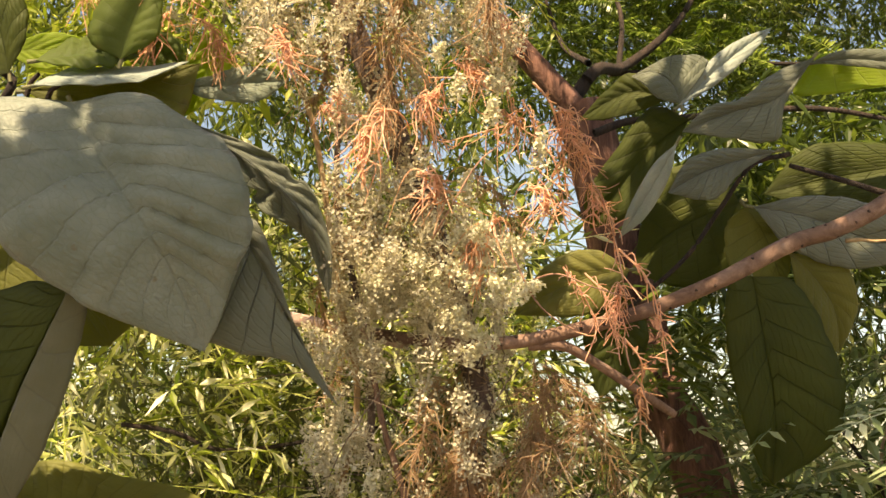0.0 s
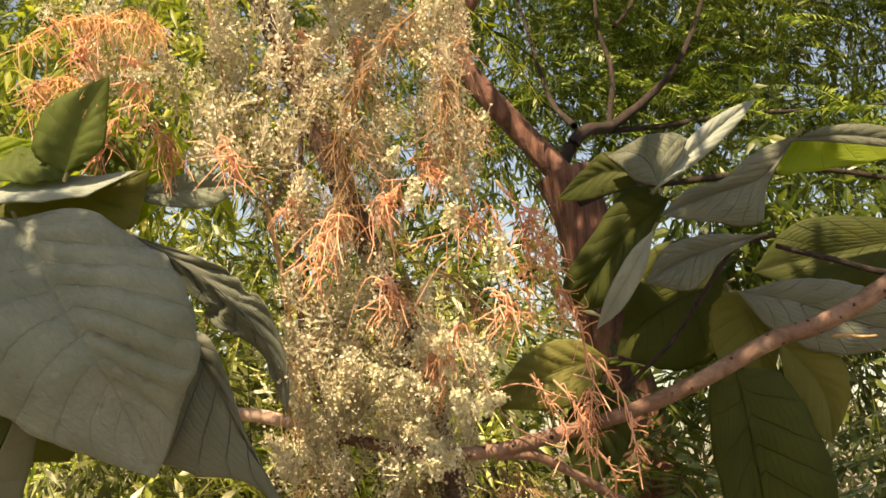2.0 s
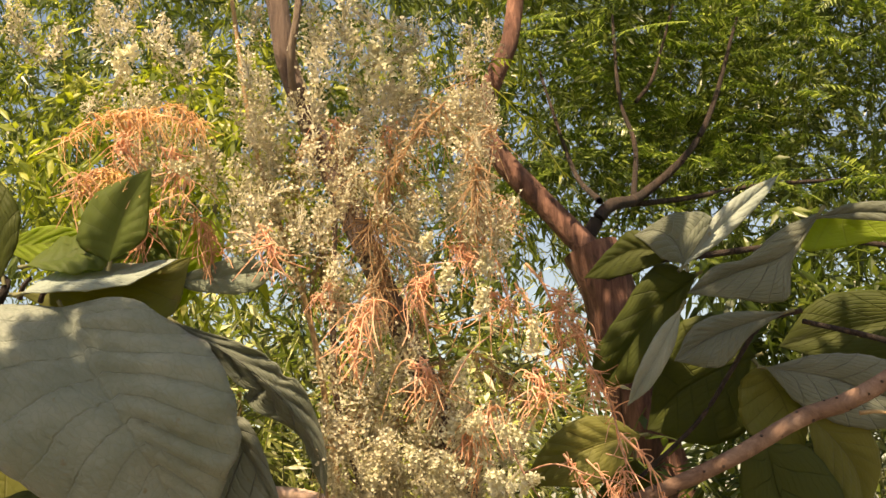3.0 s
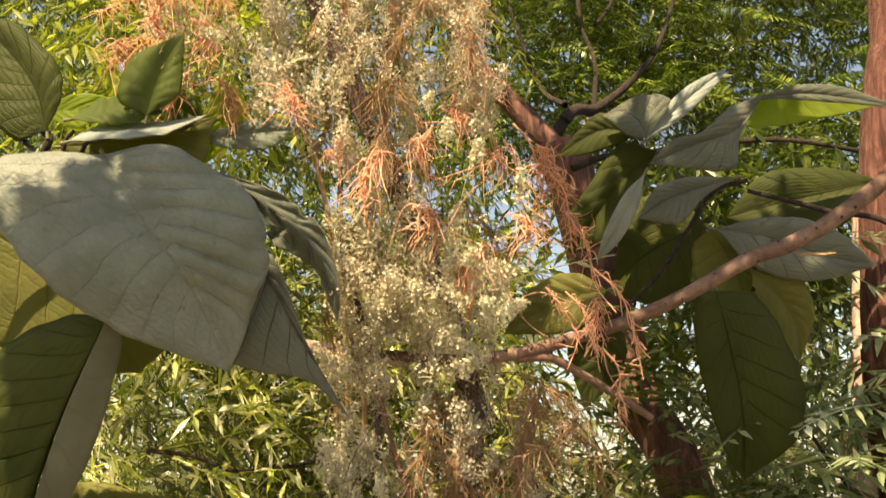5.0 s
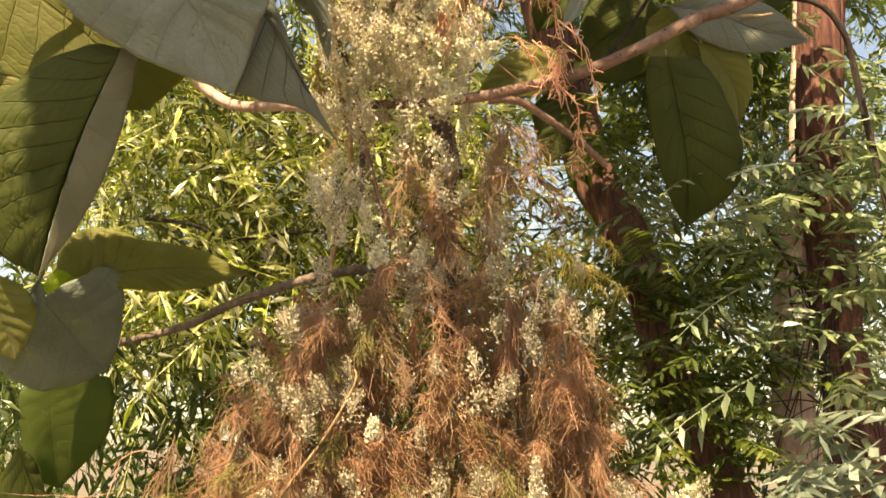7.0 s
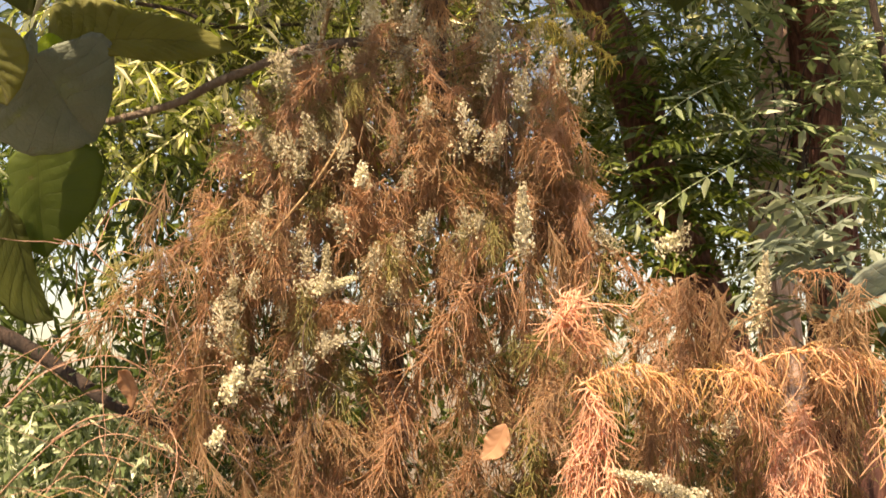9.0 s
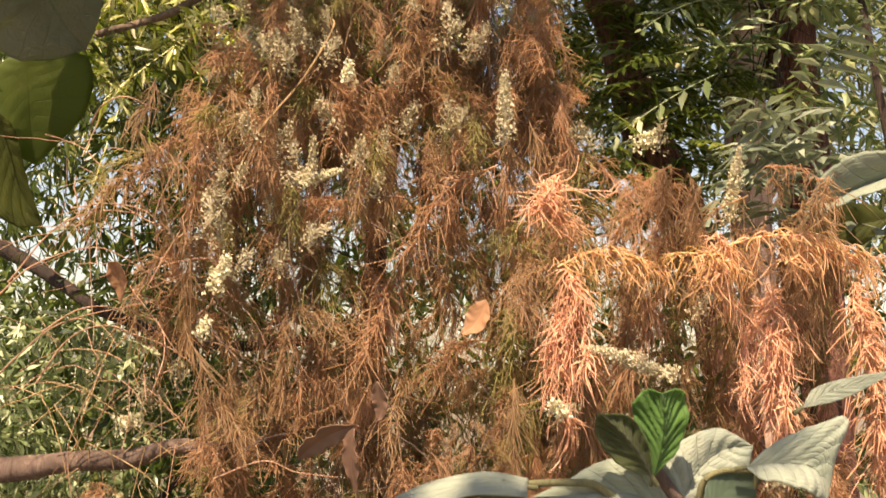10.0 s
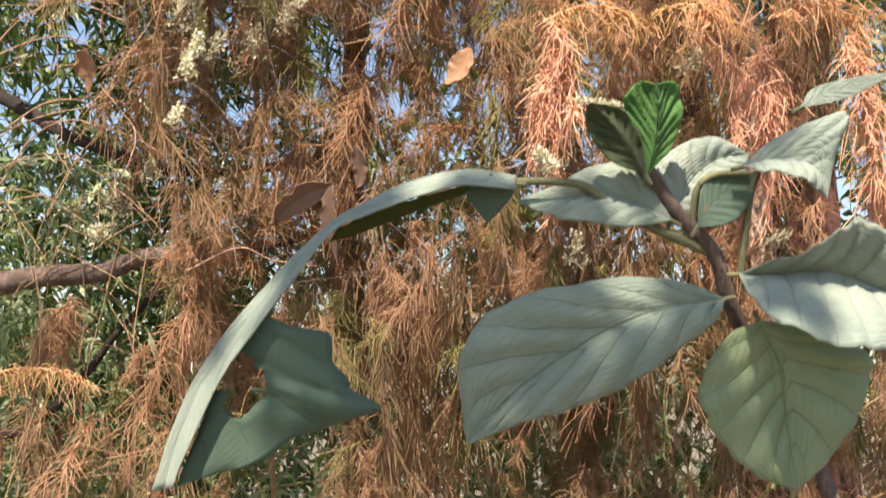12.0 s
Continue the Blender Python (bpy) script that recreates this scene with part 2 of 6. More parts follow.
# the palest stops put bright leaf highlights into the colour
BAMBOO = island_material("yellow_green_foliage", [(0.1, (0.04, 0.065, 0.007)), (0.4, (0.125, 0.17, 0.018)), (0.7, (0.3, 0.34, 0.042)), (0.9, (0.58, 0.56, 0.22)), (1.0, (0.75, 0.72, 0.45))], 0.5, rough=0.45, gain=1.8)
# brighter copy of BAMBOO: sun, glints and shade patches put into the tones
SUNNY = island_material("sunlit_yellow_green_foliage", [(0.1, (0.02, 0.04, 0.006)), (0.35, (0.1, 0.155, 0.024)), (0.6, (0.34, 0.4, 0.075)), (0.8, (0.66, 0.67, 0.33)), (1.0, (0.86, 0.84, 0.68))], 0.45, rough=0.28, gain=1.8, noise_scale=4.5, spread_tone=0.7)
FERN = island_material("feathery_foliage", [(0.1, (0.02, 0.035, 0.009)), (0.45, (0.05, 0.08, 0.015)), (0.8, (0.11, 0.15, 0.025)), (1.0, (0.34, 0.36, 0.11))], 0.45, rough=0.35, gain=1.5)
PLUMY = island_material("plumy_foliage", [(0.1, (0.016, 0.036, 0.007)), (0.45, (0.045, 0.086, 0.014)), (0.8, (0.105, 0.165, 0.024)), (1.0, (0.36, 0.44, 0.12))], 0.45, rough=0.3, gain=1.6, spread_tone=0.5)
# lighter copy of SHADE; light and white glints are put into the tones
LEAFLETS = island_material("pinnate_leaflets", [(0.1, (0.04, 0.07, 0.028)), (0.45, (0.105, 0.155, 0.065)), (0.75, (0.25, 0.32, 0.16)), (1.0, (0.6, 0.64, 0.46))], 0.4, rough=0.3, spread_tone=0.6)
SILVER = island_material("grey_green_leaflets", [(0.1, (0.06, 0.085, 0.06)), (0.5, (0.125, 0.16, 0.115)), (0.8, (0.2, 0.245, 0.18)), (1.0, (0.4, 0.44, 0.35))], 0.3, rough=0.45, spread_tone=0.5)
# dark tones; in the thicket they put shaded gaps into the colour
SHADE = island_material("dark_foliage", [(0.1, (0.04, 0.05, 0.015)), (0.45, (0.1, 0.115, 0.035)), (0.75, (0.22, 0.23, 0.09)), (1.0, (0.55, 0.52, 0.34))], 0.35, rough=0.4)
DRY = island_material("dry_leaf", [(0.1, (0.14, 0.07, 0.045)), (0.5, (0.34, 0.18, 0.1)), (1.0, (0.52, 0.31, 0.18))], 0.3, noise_scale=40.0)
DARK_DRY = island_material("dark_dry_leaf", [(0.1, (0.07, 0.038, 0.028)), (0.5, (0.15, 0.085, 0.06)), (1.0, (0.26, 0.16, 0.115))], 0.25, noise_scale=40.0)
SOIL = bark_material("dry_soil", (0.08, 0.065, 0.045), (0.17, 0.14, 0.1), (0.29, 0.245, 0.18), stretch=(3, 3, 3), depth=0.03)
rng = np.random.default_rng(7)


# ---- mesh helpers ----
def quick(name, V, faces, mat, smooth=True, uv=None, vein=None):
    """A mesh from arrays of points and of faces with equal corners."""
    me = bpy.data.meshes.new(name)
    V, faces = np.asarray(V, np.float32).reshape(-1, 3), np.asarray(faces, np.int32)
    n, k = faces.shape
    me.vertices.add(len(V))
    me.vertices.foreach_set("co", V.ravel())
    me.loops.add(n * k)
    me.loops.foreach_set("vertex_index", faces.ravel())
    me.polygons.add(n)
    me.polygons.foreach_set("loop_start", np.arange(0, n * k, k, dtype=np.int32))
    me.polygons.foreach_set("use_smooth", np.full(n, smooth))
    if uv is not None:
        layer = me.uv_layers.new(name="UVMap")
        layer.data.foreach_set("uv", np.asarray(uv, np.float32)[faces.ravel()].ravel())
    if vein is not None:
        for key, values in zip(("phase", "across"), vein):
            me.attributes.new(key, "FLOAT", "POINT").data.foreach_set("value", np.asarray(values, np.float32))
    me.materials.append(mat)
    me.update(calc_edges=True)
    return me


def thing(name, label, category, at=(0, 0, 0), group="", kind=""):
    ob = new(name)
    ob.empty_display_size = 0.05
    ob.location = at
    return tagged(ob, label, category, group, kind)


def child(name, me, parent, label="", m=None):
    ob = new(name, me)
    ob.parent = parent
    base = Matrix.Translation(parent.matrix_basis.translation)
    up = parent.parent
    while up:
        base = Matrix.Translation(up.matrix_basis.translation) @ base
        up = up.parent
    ob.matrix_basis = base.inverted() @ (m or Matrix())
    return tagged(ob, label)


def unit(a):
    return a / np.maximum(np.linalg.norm(a, axis=-1, keepdims=True), 1e-9)


def tubes(paths, radii, sides=3):
    """Points and quads of many tubes: paths (n, k, 3), radii (n, k)."""
    paths, radii = np.asarray(paths, float), np.asarray(radii, float)
    n, k, _ = paths.shape
    T = unit(np.gradient(paths, axis=1))
    ref = np.where(np.abs(T[..., 2:3]) > 0.8, np.array([1.0, 0.3, 0]), np.array([0, 0.2, 1.0]))
    A = unit(np.cross(T, ref))
    B = np.cross(T, A)
    ang = np.arange(sides) * 2 * np.pi / sides
    ring = A[:, :, None] * np.cos(ang)[:, None] + B[:, :, None] * np.sin(ang)[:, None]
    V = paths[:, :, None] + ring * radii[:, :, None, None]
    i = np.arange(n * k).reshape(n, k)[:, :-1, None] * sides
    s = np.arange(sides)
    a, b = i + s, i + (s + 1) % sides
    F = np.stack([a, b, b + sides, a + sides], -1).reshape(-1, 4)
    return V.reshape(-1, 3), F


def spline(pts, n):
    """A smooth line through the points."""
    P = np.asarray(pts, float)
    P = np.vstack([2 * P[0] - P[1], P, 2 * P[-1] - P[-2]])
    out = []
    m = len(P) - 3
    for u in np.linspace(0, m - 1e-6, n):
        i, t = int(u), u - int(u)
        a, b, c, d = P[i:i + 4]
        out.append(0.5 * (2 * b + (c - a) * t + (2 * a - 5 * b + 4 * c - d) * t * t + (3 * b - a - 3 * c + d) * t ** 3))
    return np.array(out)


def limb(name, pts, r0, r1, mat, parent, label="", sides=14, n=60, rough=0.12):
    """A tapered limb with an uneven, fluted skin."""
    path = spline(pts, n)
    rad = np.linspace(r0, r1, n)
    V, F = tubes(path[None], rad[None], sides)
    C = np.repeat(path, sides, axis=0)
    out = []
    for v, c in zip(V, C):
        d = v - c
        k = noise.noise(Vector(v) * 9) * 0.9 + noise.noise(Vector((v[0] * 60, v[1] * 60, v[2] * 9))) * 0.8
        out.append(c + d * (1 + rough * k))
    return child(name, quick(name, out, F, mat), parent, label)


# ---- broad leaves ----
def blade(mid, wl, wr, al=0.0, ar=0.0, peak=0.42, cup=0.0, wave=0.004, ribs=9, quilt=0.0038, mat=None, al1=None, ar1=None, ragged=0.0, seed=1, full=0.75, lag=0.0, lag_left=None):
    """A leaf along a bent midrib. wl, wr: the widths of its two halves; al, ar: degrees by which the halves turn towards the viewer's side, at the base
    (al1, ar1: at the tip); peak: where it is widest; cup: further turning towards the edge."""
    nu, nv = 64, 17
    quilt = quilt * min(1.0, max(wl, wr) / 0.06)
    b = np.asarray(mid, float)
    u = np.linspace(0, 1, nu)[:, None]
    P = (1 - u) ** 3 * b[0] + 3 * u * (1 - u) ** 2 * b[1] + 3 * u * u * (1 - u) * b[2] + u ** 3 * b[3]
    T = unit(np.gradient(P, axis=0))
    S = unit(np.cross(T, np.array([0.0, -1.0, 0.0])))
    N = np.cross(S, T)
    N *= np.sign(-N[:, 1:2] + 1e-9)
    uu = u[:, 0]
    e = math.log(0.5) / math.log(peak)
    shape = np.sin(np.pi * uu ** e) ** full * (1 - 0.25 * uu ** 6)
    r = np.random.default_rng(seed)
    ph = r.uniform(0, 6.28, 6)
    rows_v, uvs, veins = [], [], []
    length = np.linalg.norm(np.diff(P, axis=0), axis=1).sum()
    for side, w, a0, a1 in ((-1, wl, al, al if al1 is None else al1), (1, wr, ar, ar if ar1 is None else ar1)):
        ang = np.radians(a0 + (a1 - a0) * uu)
        edge = shape * w * (1 + 0.012 * np.sin(uu * 40 + ph[0]) + 0.01 * np.sin(uu * 71 + ph[1]))
        if ragged:
            nz = np.sin(uu * 11 + ph[2]) + np.sin(uu * 29 + ph[3]) * 0.6
            edge = edge * (1 - ragged * np.clip(nz, 0, 2))
        seq = range(nv - 1, -1, -1) if side < 0 else range(1, nv)
        for j in seq:
            v = j / (nv - 1)
            th = ang + math.radians(cup) * v
            pos = P.copy()
            steps = 6
            for q in range(steps):      # walk outwards along the curved half
                vq = v * (q + 0.5) / steps
                t2 = ang + math.radians(cup) * vq
                pos += (S * side * np.cos(t2)[:, None] + N * np.sin(t2)[:, None]) * (edge * v / steps)[:, None]
            pos = pos + T * ((lag if side > 0 or lag_left is None else lag_left) * edge * v)[:, None]
            nrm = -S * side * np.sin(th)[:, None] + N * np.cos(th)[:, None]
            phase = (uu - 0.48 * v * (1 - 0.35 * v)) * ribs + (0.5 if side > 0 else 0)
            d = np.abs(phase - np.round(phase))
            puff = quilt * (np.sin(np.pi * np.clip(d * 2, 0, 1) / 2) - 0.7) * math.sin(math.pi * min(1, v * 1.1 + 0.05)) ** 0.5
            ripple = wave * v * v * (np.sin(uu * 17 + ph[4] + side) + 0.6 * np.sin(uu * 31 + ph[5]))
            lump = quilt * 0.4 * np.sin(uu * 60 + v * 13 + ph[0]) * np.sin(v * 24 + uu * 11 + ph[1]) * v
            pos = pos + nrm * (puff + ripple + lump)[:, None]
            rows_v.append(pos)
            uvs.append(np.stack([uu * length * 5, np.full(nu, side * v) * w * 5 * 1.0], 1))
            veins.append((phase, np.full(nu, v)))
    G = np.stack(rows_v)                      # (2nv-1, nu, 3)
    k = G.shape[0]
    i = np.arange(k * nu).reshape(k, nu)
    F = np.stack([i[:-1, :-1], i[1:, :-1], i[1:, 1:], i[:-1, 1:]], -1).reshape(-1, 4)
    me = quick("leaf", G.reshape(-1, 3), F, mat, True, np.stack(uvs).reshape(-1, 2), np.stack(veins).transpose(1, 0, 2).reshape(2, -1))
    return me


def leaf_between(plant, mid, left_edge, right_edge, label, mat, bulge=0.0, ribs=8, quilt=0.002, ragged=0.0, seed=1, hole=None):
    """A leaf drawn out from its midrib to its two edges, with puckered flesh between the side veins. An edge of None leaves that half away."""
    nu, nv = 54, 11
    r = np.random.default_rng(seed)
    ph = r.uniform(0, 6.28, 6)
    uu = np.linspace(0, 1, nu)
    M = spline(mid, nu)
    length = np.linalg.norm(np.diff(M, axis=0), axis=1).sum()
    grid, uvs, veins = [], [], []
    for side, edge in ((-1, left_edge), (1, right_edge)):
        if edge is None:
            if side < 0:
                grid.append(M)
                uvs.append(np.stack([uu * length * 5, 0 * uu], 1))
                veins.append((uu * ribs, 0 * uu))
            continue
        E = spline(edge, nu)
        W = np.linalg.norm(E - M, axis=1)
        nick = 0.012 * np.sin(uu * 43 + ph[0]) + 0.01 * np.sin(uu * 77 + ph[1])
        if ragged:
            nick = nick - ragged * np.clip(np.sin(uu * 13 + ph[2]) + 0.6 * np.sin(uu * 31 + ph[3]) + 0.4 * np.sin(uu * 67), 0, 2)
        reach = (1 + nick)[:, None]
        T = unit(np.gradient(M, axis=0))
        N = unit(np.cross(E - M + 1e-6, T))
        N *= np.where(N[:, 1:2] > 0, -1.0, 1.0)
        full = np.clip(W / (W.max() + 1e-6), 0, 1)
        for j in (range(nv - 1, -1, -1) if side < 0 else range(0 if left_edge is None else 1, nv)):
            v = j / (nv - 1)
            phase = (uu - 0.34 * v * (1 - 0.3 * v)) * ribs + (0.5 if side > 0 else 0)
            d = np.abs(phase - np.round(phase)) * 2
            puff = quilt * (np.sin(np.pi * d / 2) ** 0.7 - 0.6) * math.sin(math.pi * min(1, v * 0.92 + 0.05)) ** 0.6
            lump = quilt * 0.22 * (np.sin(uu * 55 + v * 15 + ph[4]) * np.sin(v * 21 + uu * 17 + ph[5]) + 0.7 * np.sin(uu * 113 - v * 37 + ph[2]) * np.sin(v * 47 + uu * 29))
            ripple = quilt * 0.5 * v ** 3 * np.sin(uu * 23 + ph[3] + side)
            up = bulge * math.sin(math.pi * v * 0.85) + puff + lump + ripple
            grid.append(M + (E - M) * v * reach + N * (up * full)[:, None])
            uvs.append(np.stack([uu * length * 5, side * v * W * 5], 1))
            veins.append((phase, np.full(nu, v)))
    k = len(grid)
    i = np.arange(k * nu).reshape(k, nu)
    F = np.stack([i[:-1, :-1], i[1:, :-1], i[1:, 1:], i[:-1, 1:]], -1).reshape(-1, 4)
    if hole:
        C = np.stack(grid).reshape(-1, 3)[F].mean(1) - np.array(hole[0])
        a = np.arctan2(C[:, 2], C[:, 0])
        F = F[(C[:, 0] / hole[1]) ** 2 + (C[:, 2] / hole[2]) ** 2 > 1 + 0.22 * np.sin(3 * a + 1) + 0.12 * np.sin(7 * a)]
    me = quick("leaf", np.stack(grid).reshape(-1, 3), F, mat, True, np.stack(uvs).reshape(-1, 2), np.stack(veins).transpose(1, 0, 2).reshape(2, -1))
    ob = child("leaf", me, plant, label)
    md = ob.modifiers.new("thickness", "SOLIDIFY")
    md.thickness, md.offset = 0.0008, 0.0
    if left_edge is not None and right_edge is not None:
        way = unit((M[0] - M[6])[None])[0]
        stalk = spline([M[0] + way * 0.008, M[0], M[3], M[7]], 12) + np.array([0, 0.0016, 0])
        V, F = tubes(stalk[None], np.linspace(0.0020, 0.0011, 12)[None], 8)
        child("petiole", quick("petiole", V, F, STEM), ob)
    return ob


def add_stem(plant, pts, r0, r1, mat=STEM, name="stem", label=""):
    return limb(name, pts, r0, r1, mat, plant, label, sides=10, n=40, rough=0.06)


# ---- the setting ----
def hills(x, y):
    return 0.05 * noise.noise(Vector((x * 0.3, y * 0.3, 0))) + 0.02 * noise.noise(Vector((x, y, 3)))


gx = np.concatenate([np.linspace(-400, -12, 10), np.linspace(-10, 10, 41), np.linspace(12, 400, 10)])
gi = np.arange(len(gx) ** 2).reshape(len(gx), len(gx))
gv = [(x, y + 3, hills(x, y)) for x in gx for y in gx]
gf = np.stack([gi[:-1, :-1], gi[1:, :-1], gi[1:, 1:], gi[:-1, 1:]], -1).reshape(-1, 4)
tagged(new("ground", quick("ground", gv, gf, SOIL)), "dry brown garden soil with scattered litter", "ground", kind="structure")


# ---- tree with the dark forked trunk ----
forked = thing("forked_tree", "dark reddish-brown forked tree trunk standing among feathery foliage", "tree", (0.52, 1.42, 0.0))
FORK_PATH = [(0.62, 1.40, -0.02), (0.55, 1.37, 0.5), (0.450, 1.320, 1.020), (0.388, 1.300, 1.210), (0.363, 1.305, 1.267), (0.326, 1.315, 1.371), (0.308, 1.335, 1.472), (0.272, 1.350, 1.577), (0.241, 1.355, 1.631), (0.224, 1.360, 1.690), (0.197, 1.360, 1.794), (0.170, 1.360, 1.925), (0.150, 1.360, 1.980)]
limb("trunk", FORK_PATH, 0.03, 0.033, BROWN_BARK, forked, sides=18, n=110)
limb("limb", [(0.154, 1.360, 1.973), (0.087, 1.360, 2.051), (0.034, 1.360, 2.119), (0.028, 1.360, 2.170), (0.046, 1.360, 2.221), (0.063, 1.370, 2.269), (0.074, 1.380, 2.366), (0.102, 1.301, 2.551)], 0.0155, 0.0095, BROWN_BARK, forked)
limb("limb", [(0.140, 1.362, 1.985), (0.175, 1.375, 2.035), (0.217, 1.450, 2.066), (0.282, 1.470, 2.125), (0.324, 1.500, 2.200), (0.37, 1.530, 2.34)], 0.009, 0.002, DARK_BARK, forked)
limb("limb", [(0.197, 1.452, 2.057), (0.278, 1.488, 2.071), (0.391, 1.539, 2.098), (0.556, 1.577, 2.112), (0.733, 1.603, 2.142)], 0.004, 0.002, DARK_BARK, forked)
limb("limb", [(0.165, 1.360, 2.039), (0.139, 1.476, 2.104), (0.119, 1.515, 2.175), (0.090, 1.570, 2.298)], 0.004, 0.002, DARK_BARK, forked)
limb("limb", [(0.210, 1.453, 2.064), (0.217, 1.484, 2.147), (0.201, 1.508, 2.226), (0.199, 1.553, 2.367)], 0.004, 0.002, DARK_BARK, forked)
limb("limb", [(0.167, 1.300, 1.932), (0.209, 1.313, 1.950), (0.271, 1.327, 1.958), (0.428, 1.335, 1.970), (0.551, 1.359, 1.956)], 0.005, 0.003, DARK_BARK, forked)
limb("limb", [(0.223, 1.512, 2.218), (0.247, 1.525, 2.253), (0.265, 1.538, 2.306), (0.286, 1.555, 2.377)], 0.003, 0.0015, DARK_BARK, forked)

# ---- two red stems beyond the pinnate shrub ----
red = thing("red_trunk", "red-brown fibrous tree trunk with deep bark ridges", "tree", (0.72, 1.5, 0.0))
RED_PATH = [(0.72, 1.5, -0.02), (0.64, 1.41, 0.7), (0.575, 1.345, 1.250), (0.560, 1.335, 1.350), (0.546, 1.320, 1.430), (0.540, 1.300, 1.523), (0.523, 1.260, 1.644), (0.524, 1.245, 1.739), (0.542, 1.240, 1.925), (0.553, 1.240, 2.004), (0.572, 1.250, 2.105), (0.59, 1.27, 2.42)]
limb("trunk", RED_PATH, 0.034, 0.027, RED_BARK, red, sides=18, n=110)
pale = thing("pale_trunk", "pale pinkish tree trunk beside the red one, sunlight put into its colour", "tree", (0.62, 1.5, 0.0))
PALE_PATH = [(0.62, 1.52, -0.02), (0.56, 1.42, 0.7), (0.497, 1.345, 1.220), (0.486, 1.335, 1.330), (0.489, 1.330, 1.445), (0.502, 1.325, 1.551), (0.521, 1.330, 1.641), (0.55, 1.36, 1.9)]
limb("trunk", PALE_PATH, 0.03, 0.02, LIT_PINK_BARK, pale, sides=16, n=90)

def bark_strips(tree, pts, r0, r1, mat, n, seed):
    """Loose fibrous strips along a trunk, each a part of its own."""
    rr = np.random.default_rng(seed)
    path = spline(pts, 100)
    for i in range(n):
        a, b = sorted(rr.uniform(0.12, 0.95, 2))
        b = min(0.97, a + rr.uniform(0.05, 0.16))
        k = np.linspace(a, b, 10) * 99
        c = path[k.astype(int)]
        ang = rr.uniform(math.pi * 0.9, math.pi * 2.1)
        rad = (r0 + (r1 - r0) * k / 99)[:, None] * 1.02
        off = np.stack([np.cos(ang + 0.25 * np.sin(k * 0.15)), np.sin(ang + 0.25 * np.sin(k * 0.15)), 0 * k], 1)
        limb("bark_strip", (c + off * rad)[::3], 0.0042 * rr.uniform(0.6, 1.2), 0.002, mat, tree, sides=6, n=40, rough=0.35)


bark_strips(red, RED_PATH, 0.033, 0.026, RED_BARK, 64, 1)
bark_strips(pale, PALE_PATH, 0.029, 0.019, LIT_PINK_BARK, 18, 2)
bark_strips(forked, FORK_PATH, 0.029, 0.032, BROWN_BARK, 26, 3)

# ---- the conifer in the middle, with its leaning grey-brown trunk ----
conifer = thing("conifer", "conifer with drooping rust-brown dead needle sprays on thin stems", "tree", (0.02, 1.35, 0.0))
limb("trunk", [(0.02, 1.35, -0.02), (-0.016, 1.232, 1.002), (0.001, 1.175, 1.275), (0.030, 1.166, 1.362), (0.035, 1.116, 1.585), (0.043, 1.114, 1.601), (0.023, 1.094, 1.691), (-0.001, 1.078, 1.764), (-0.029, 1.059, 1.837), (-0.087, 1.024, 1.980), (-0.126, 0.999, 2.080), (-0.141, 0.994, 2.159), (-0.185, 1.011, 2.382)], 0.015, 0.010, UMBER_BARK, conifer, n=120)
limb("limb", [(-0.123, 0.994, 2.056), (-0.121, 0.976, 2.093), (-0.112, 0.967, 2.145), (-0.106, 0.978, 2.290)], 0.004, 0.003, GREY_BARK, conifer)
limb("limb", [(-0.060, 1.077, 1.552), (-0.059, 1.053, 1.658), (-0.087, 1.026, 1.769), (-0.086, 1.005, 1.872), (-0.081, 0.990, 1.946)], 0.004, 0.002, UMBER_BARK, conifer)
limb("limb", [(-0.023, 1.070, 1.513), (-0.034, 1.060, 1.548), (-0.046, 1.049, 1.589), (-0.067, 1.046, 1.686), (-0.085, 1.060, 1.709)], 0.0036, 0.002, TAN_BARK, conifer)
limb("limb", [(-0.55, 1.19, 0.845), (-0.424, 1.160, 0.857), (-0.370, 1.150, 0.866), (-0.291, 1.140, 0.873), (-0.237, 1.120, 0.889), (-0.146, 1.110, 0.893), (-0.022, 1.237, 0.945)], 0.0165, 0.006, UMBER_BARK, conifer, "rough dark brown side limb")
limb("limb", [(-0.68, 1.33, 1.19), (-0.545, 1.300, 1.144), (-0.480, 1.290, 1.114), (-0.420, 1.270, 1.081), (-0.354, 1.250, 1.045), (-0.211, 1.255, 1.009), (-0.024, 1.235, 1.03)], 0.0115, 0.006, DARK_BARK, conifer)
limb("limb", [(-0.53, 1.21, 0.68), (-0.416, 1.200, 0.687), (-0.390, 1.200, 0.692), (-0.343, 1.190, 0.726), (-0.304, 1.180, 0.772), (-0.274, 1.170, 0.811), (-0.21, 1.18, 0.88)], 0.007, 0.003, DARK_BARK, conifer)
limb("limb", [(-0.397, 1.263, 1.418), (-0.300, 1.229, 1.436), (-0.228, 1.192, 1.460), (-0.093, 1.127, 1.485), (0.034, 1.136, 1.490)], 0.005, 0.006, GREY_BARK, conifer)
limb("limb", [(-0.300, 1.150, 1.77), (-0.280, 1.150, 1.744), (-0.251, 1.150, 1.714), (-0.213, 1.140, 1.696), (-0.149, 1.130, 1.692), (-0.029, 1.095, 1.664)], 0.008, 0.006, LIT_PINK_BARK, conifer)

# ---- bare branch that crosses in front ----
bare = thing("bare_branch", "smooth pinkish-brown bare branch with small knots, sunlit at one end", "branch", (0.9, 1.25, 0.0))
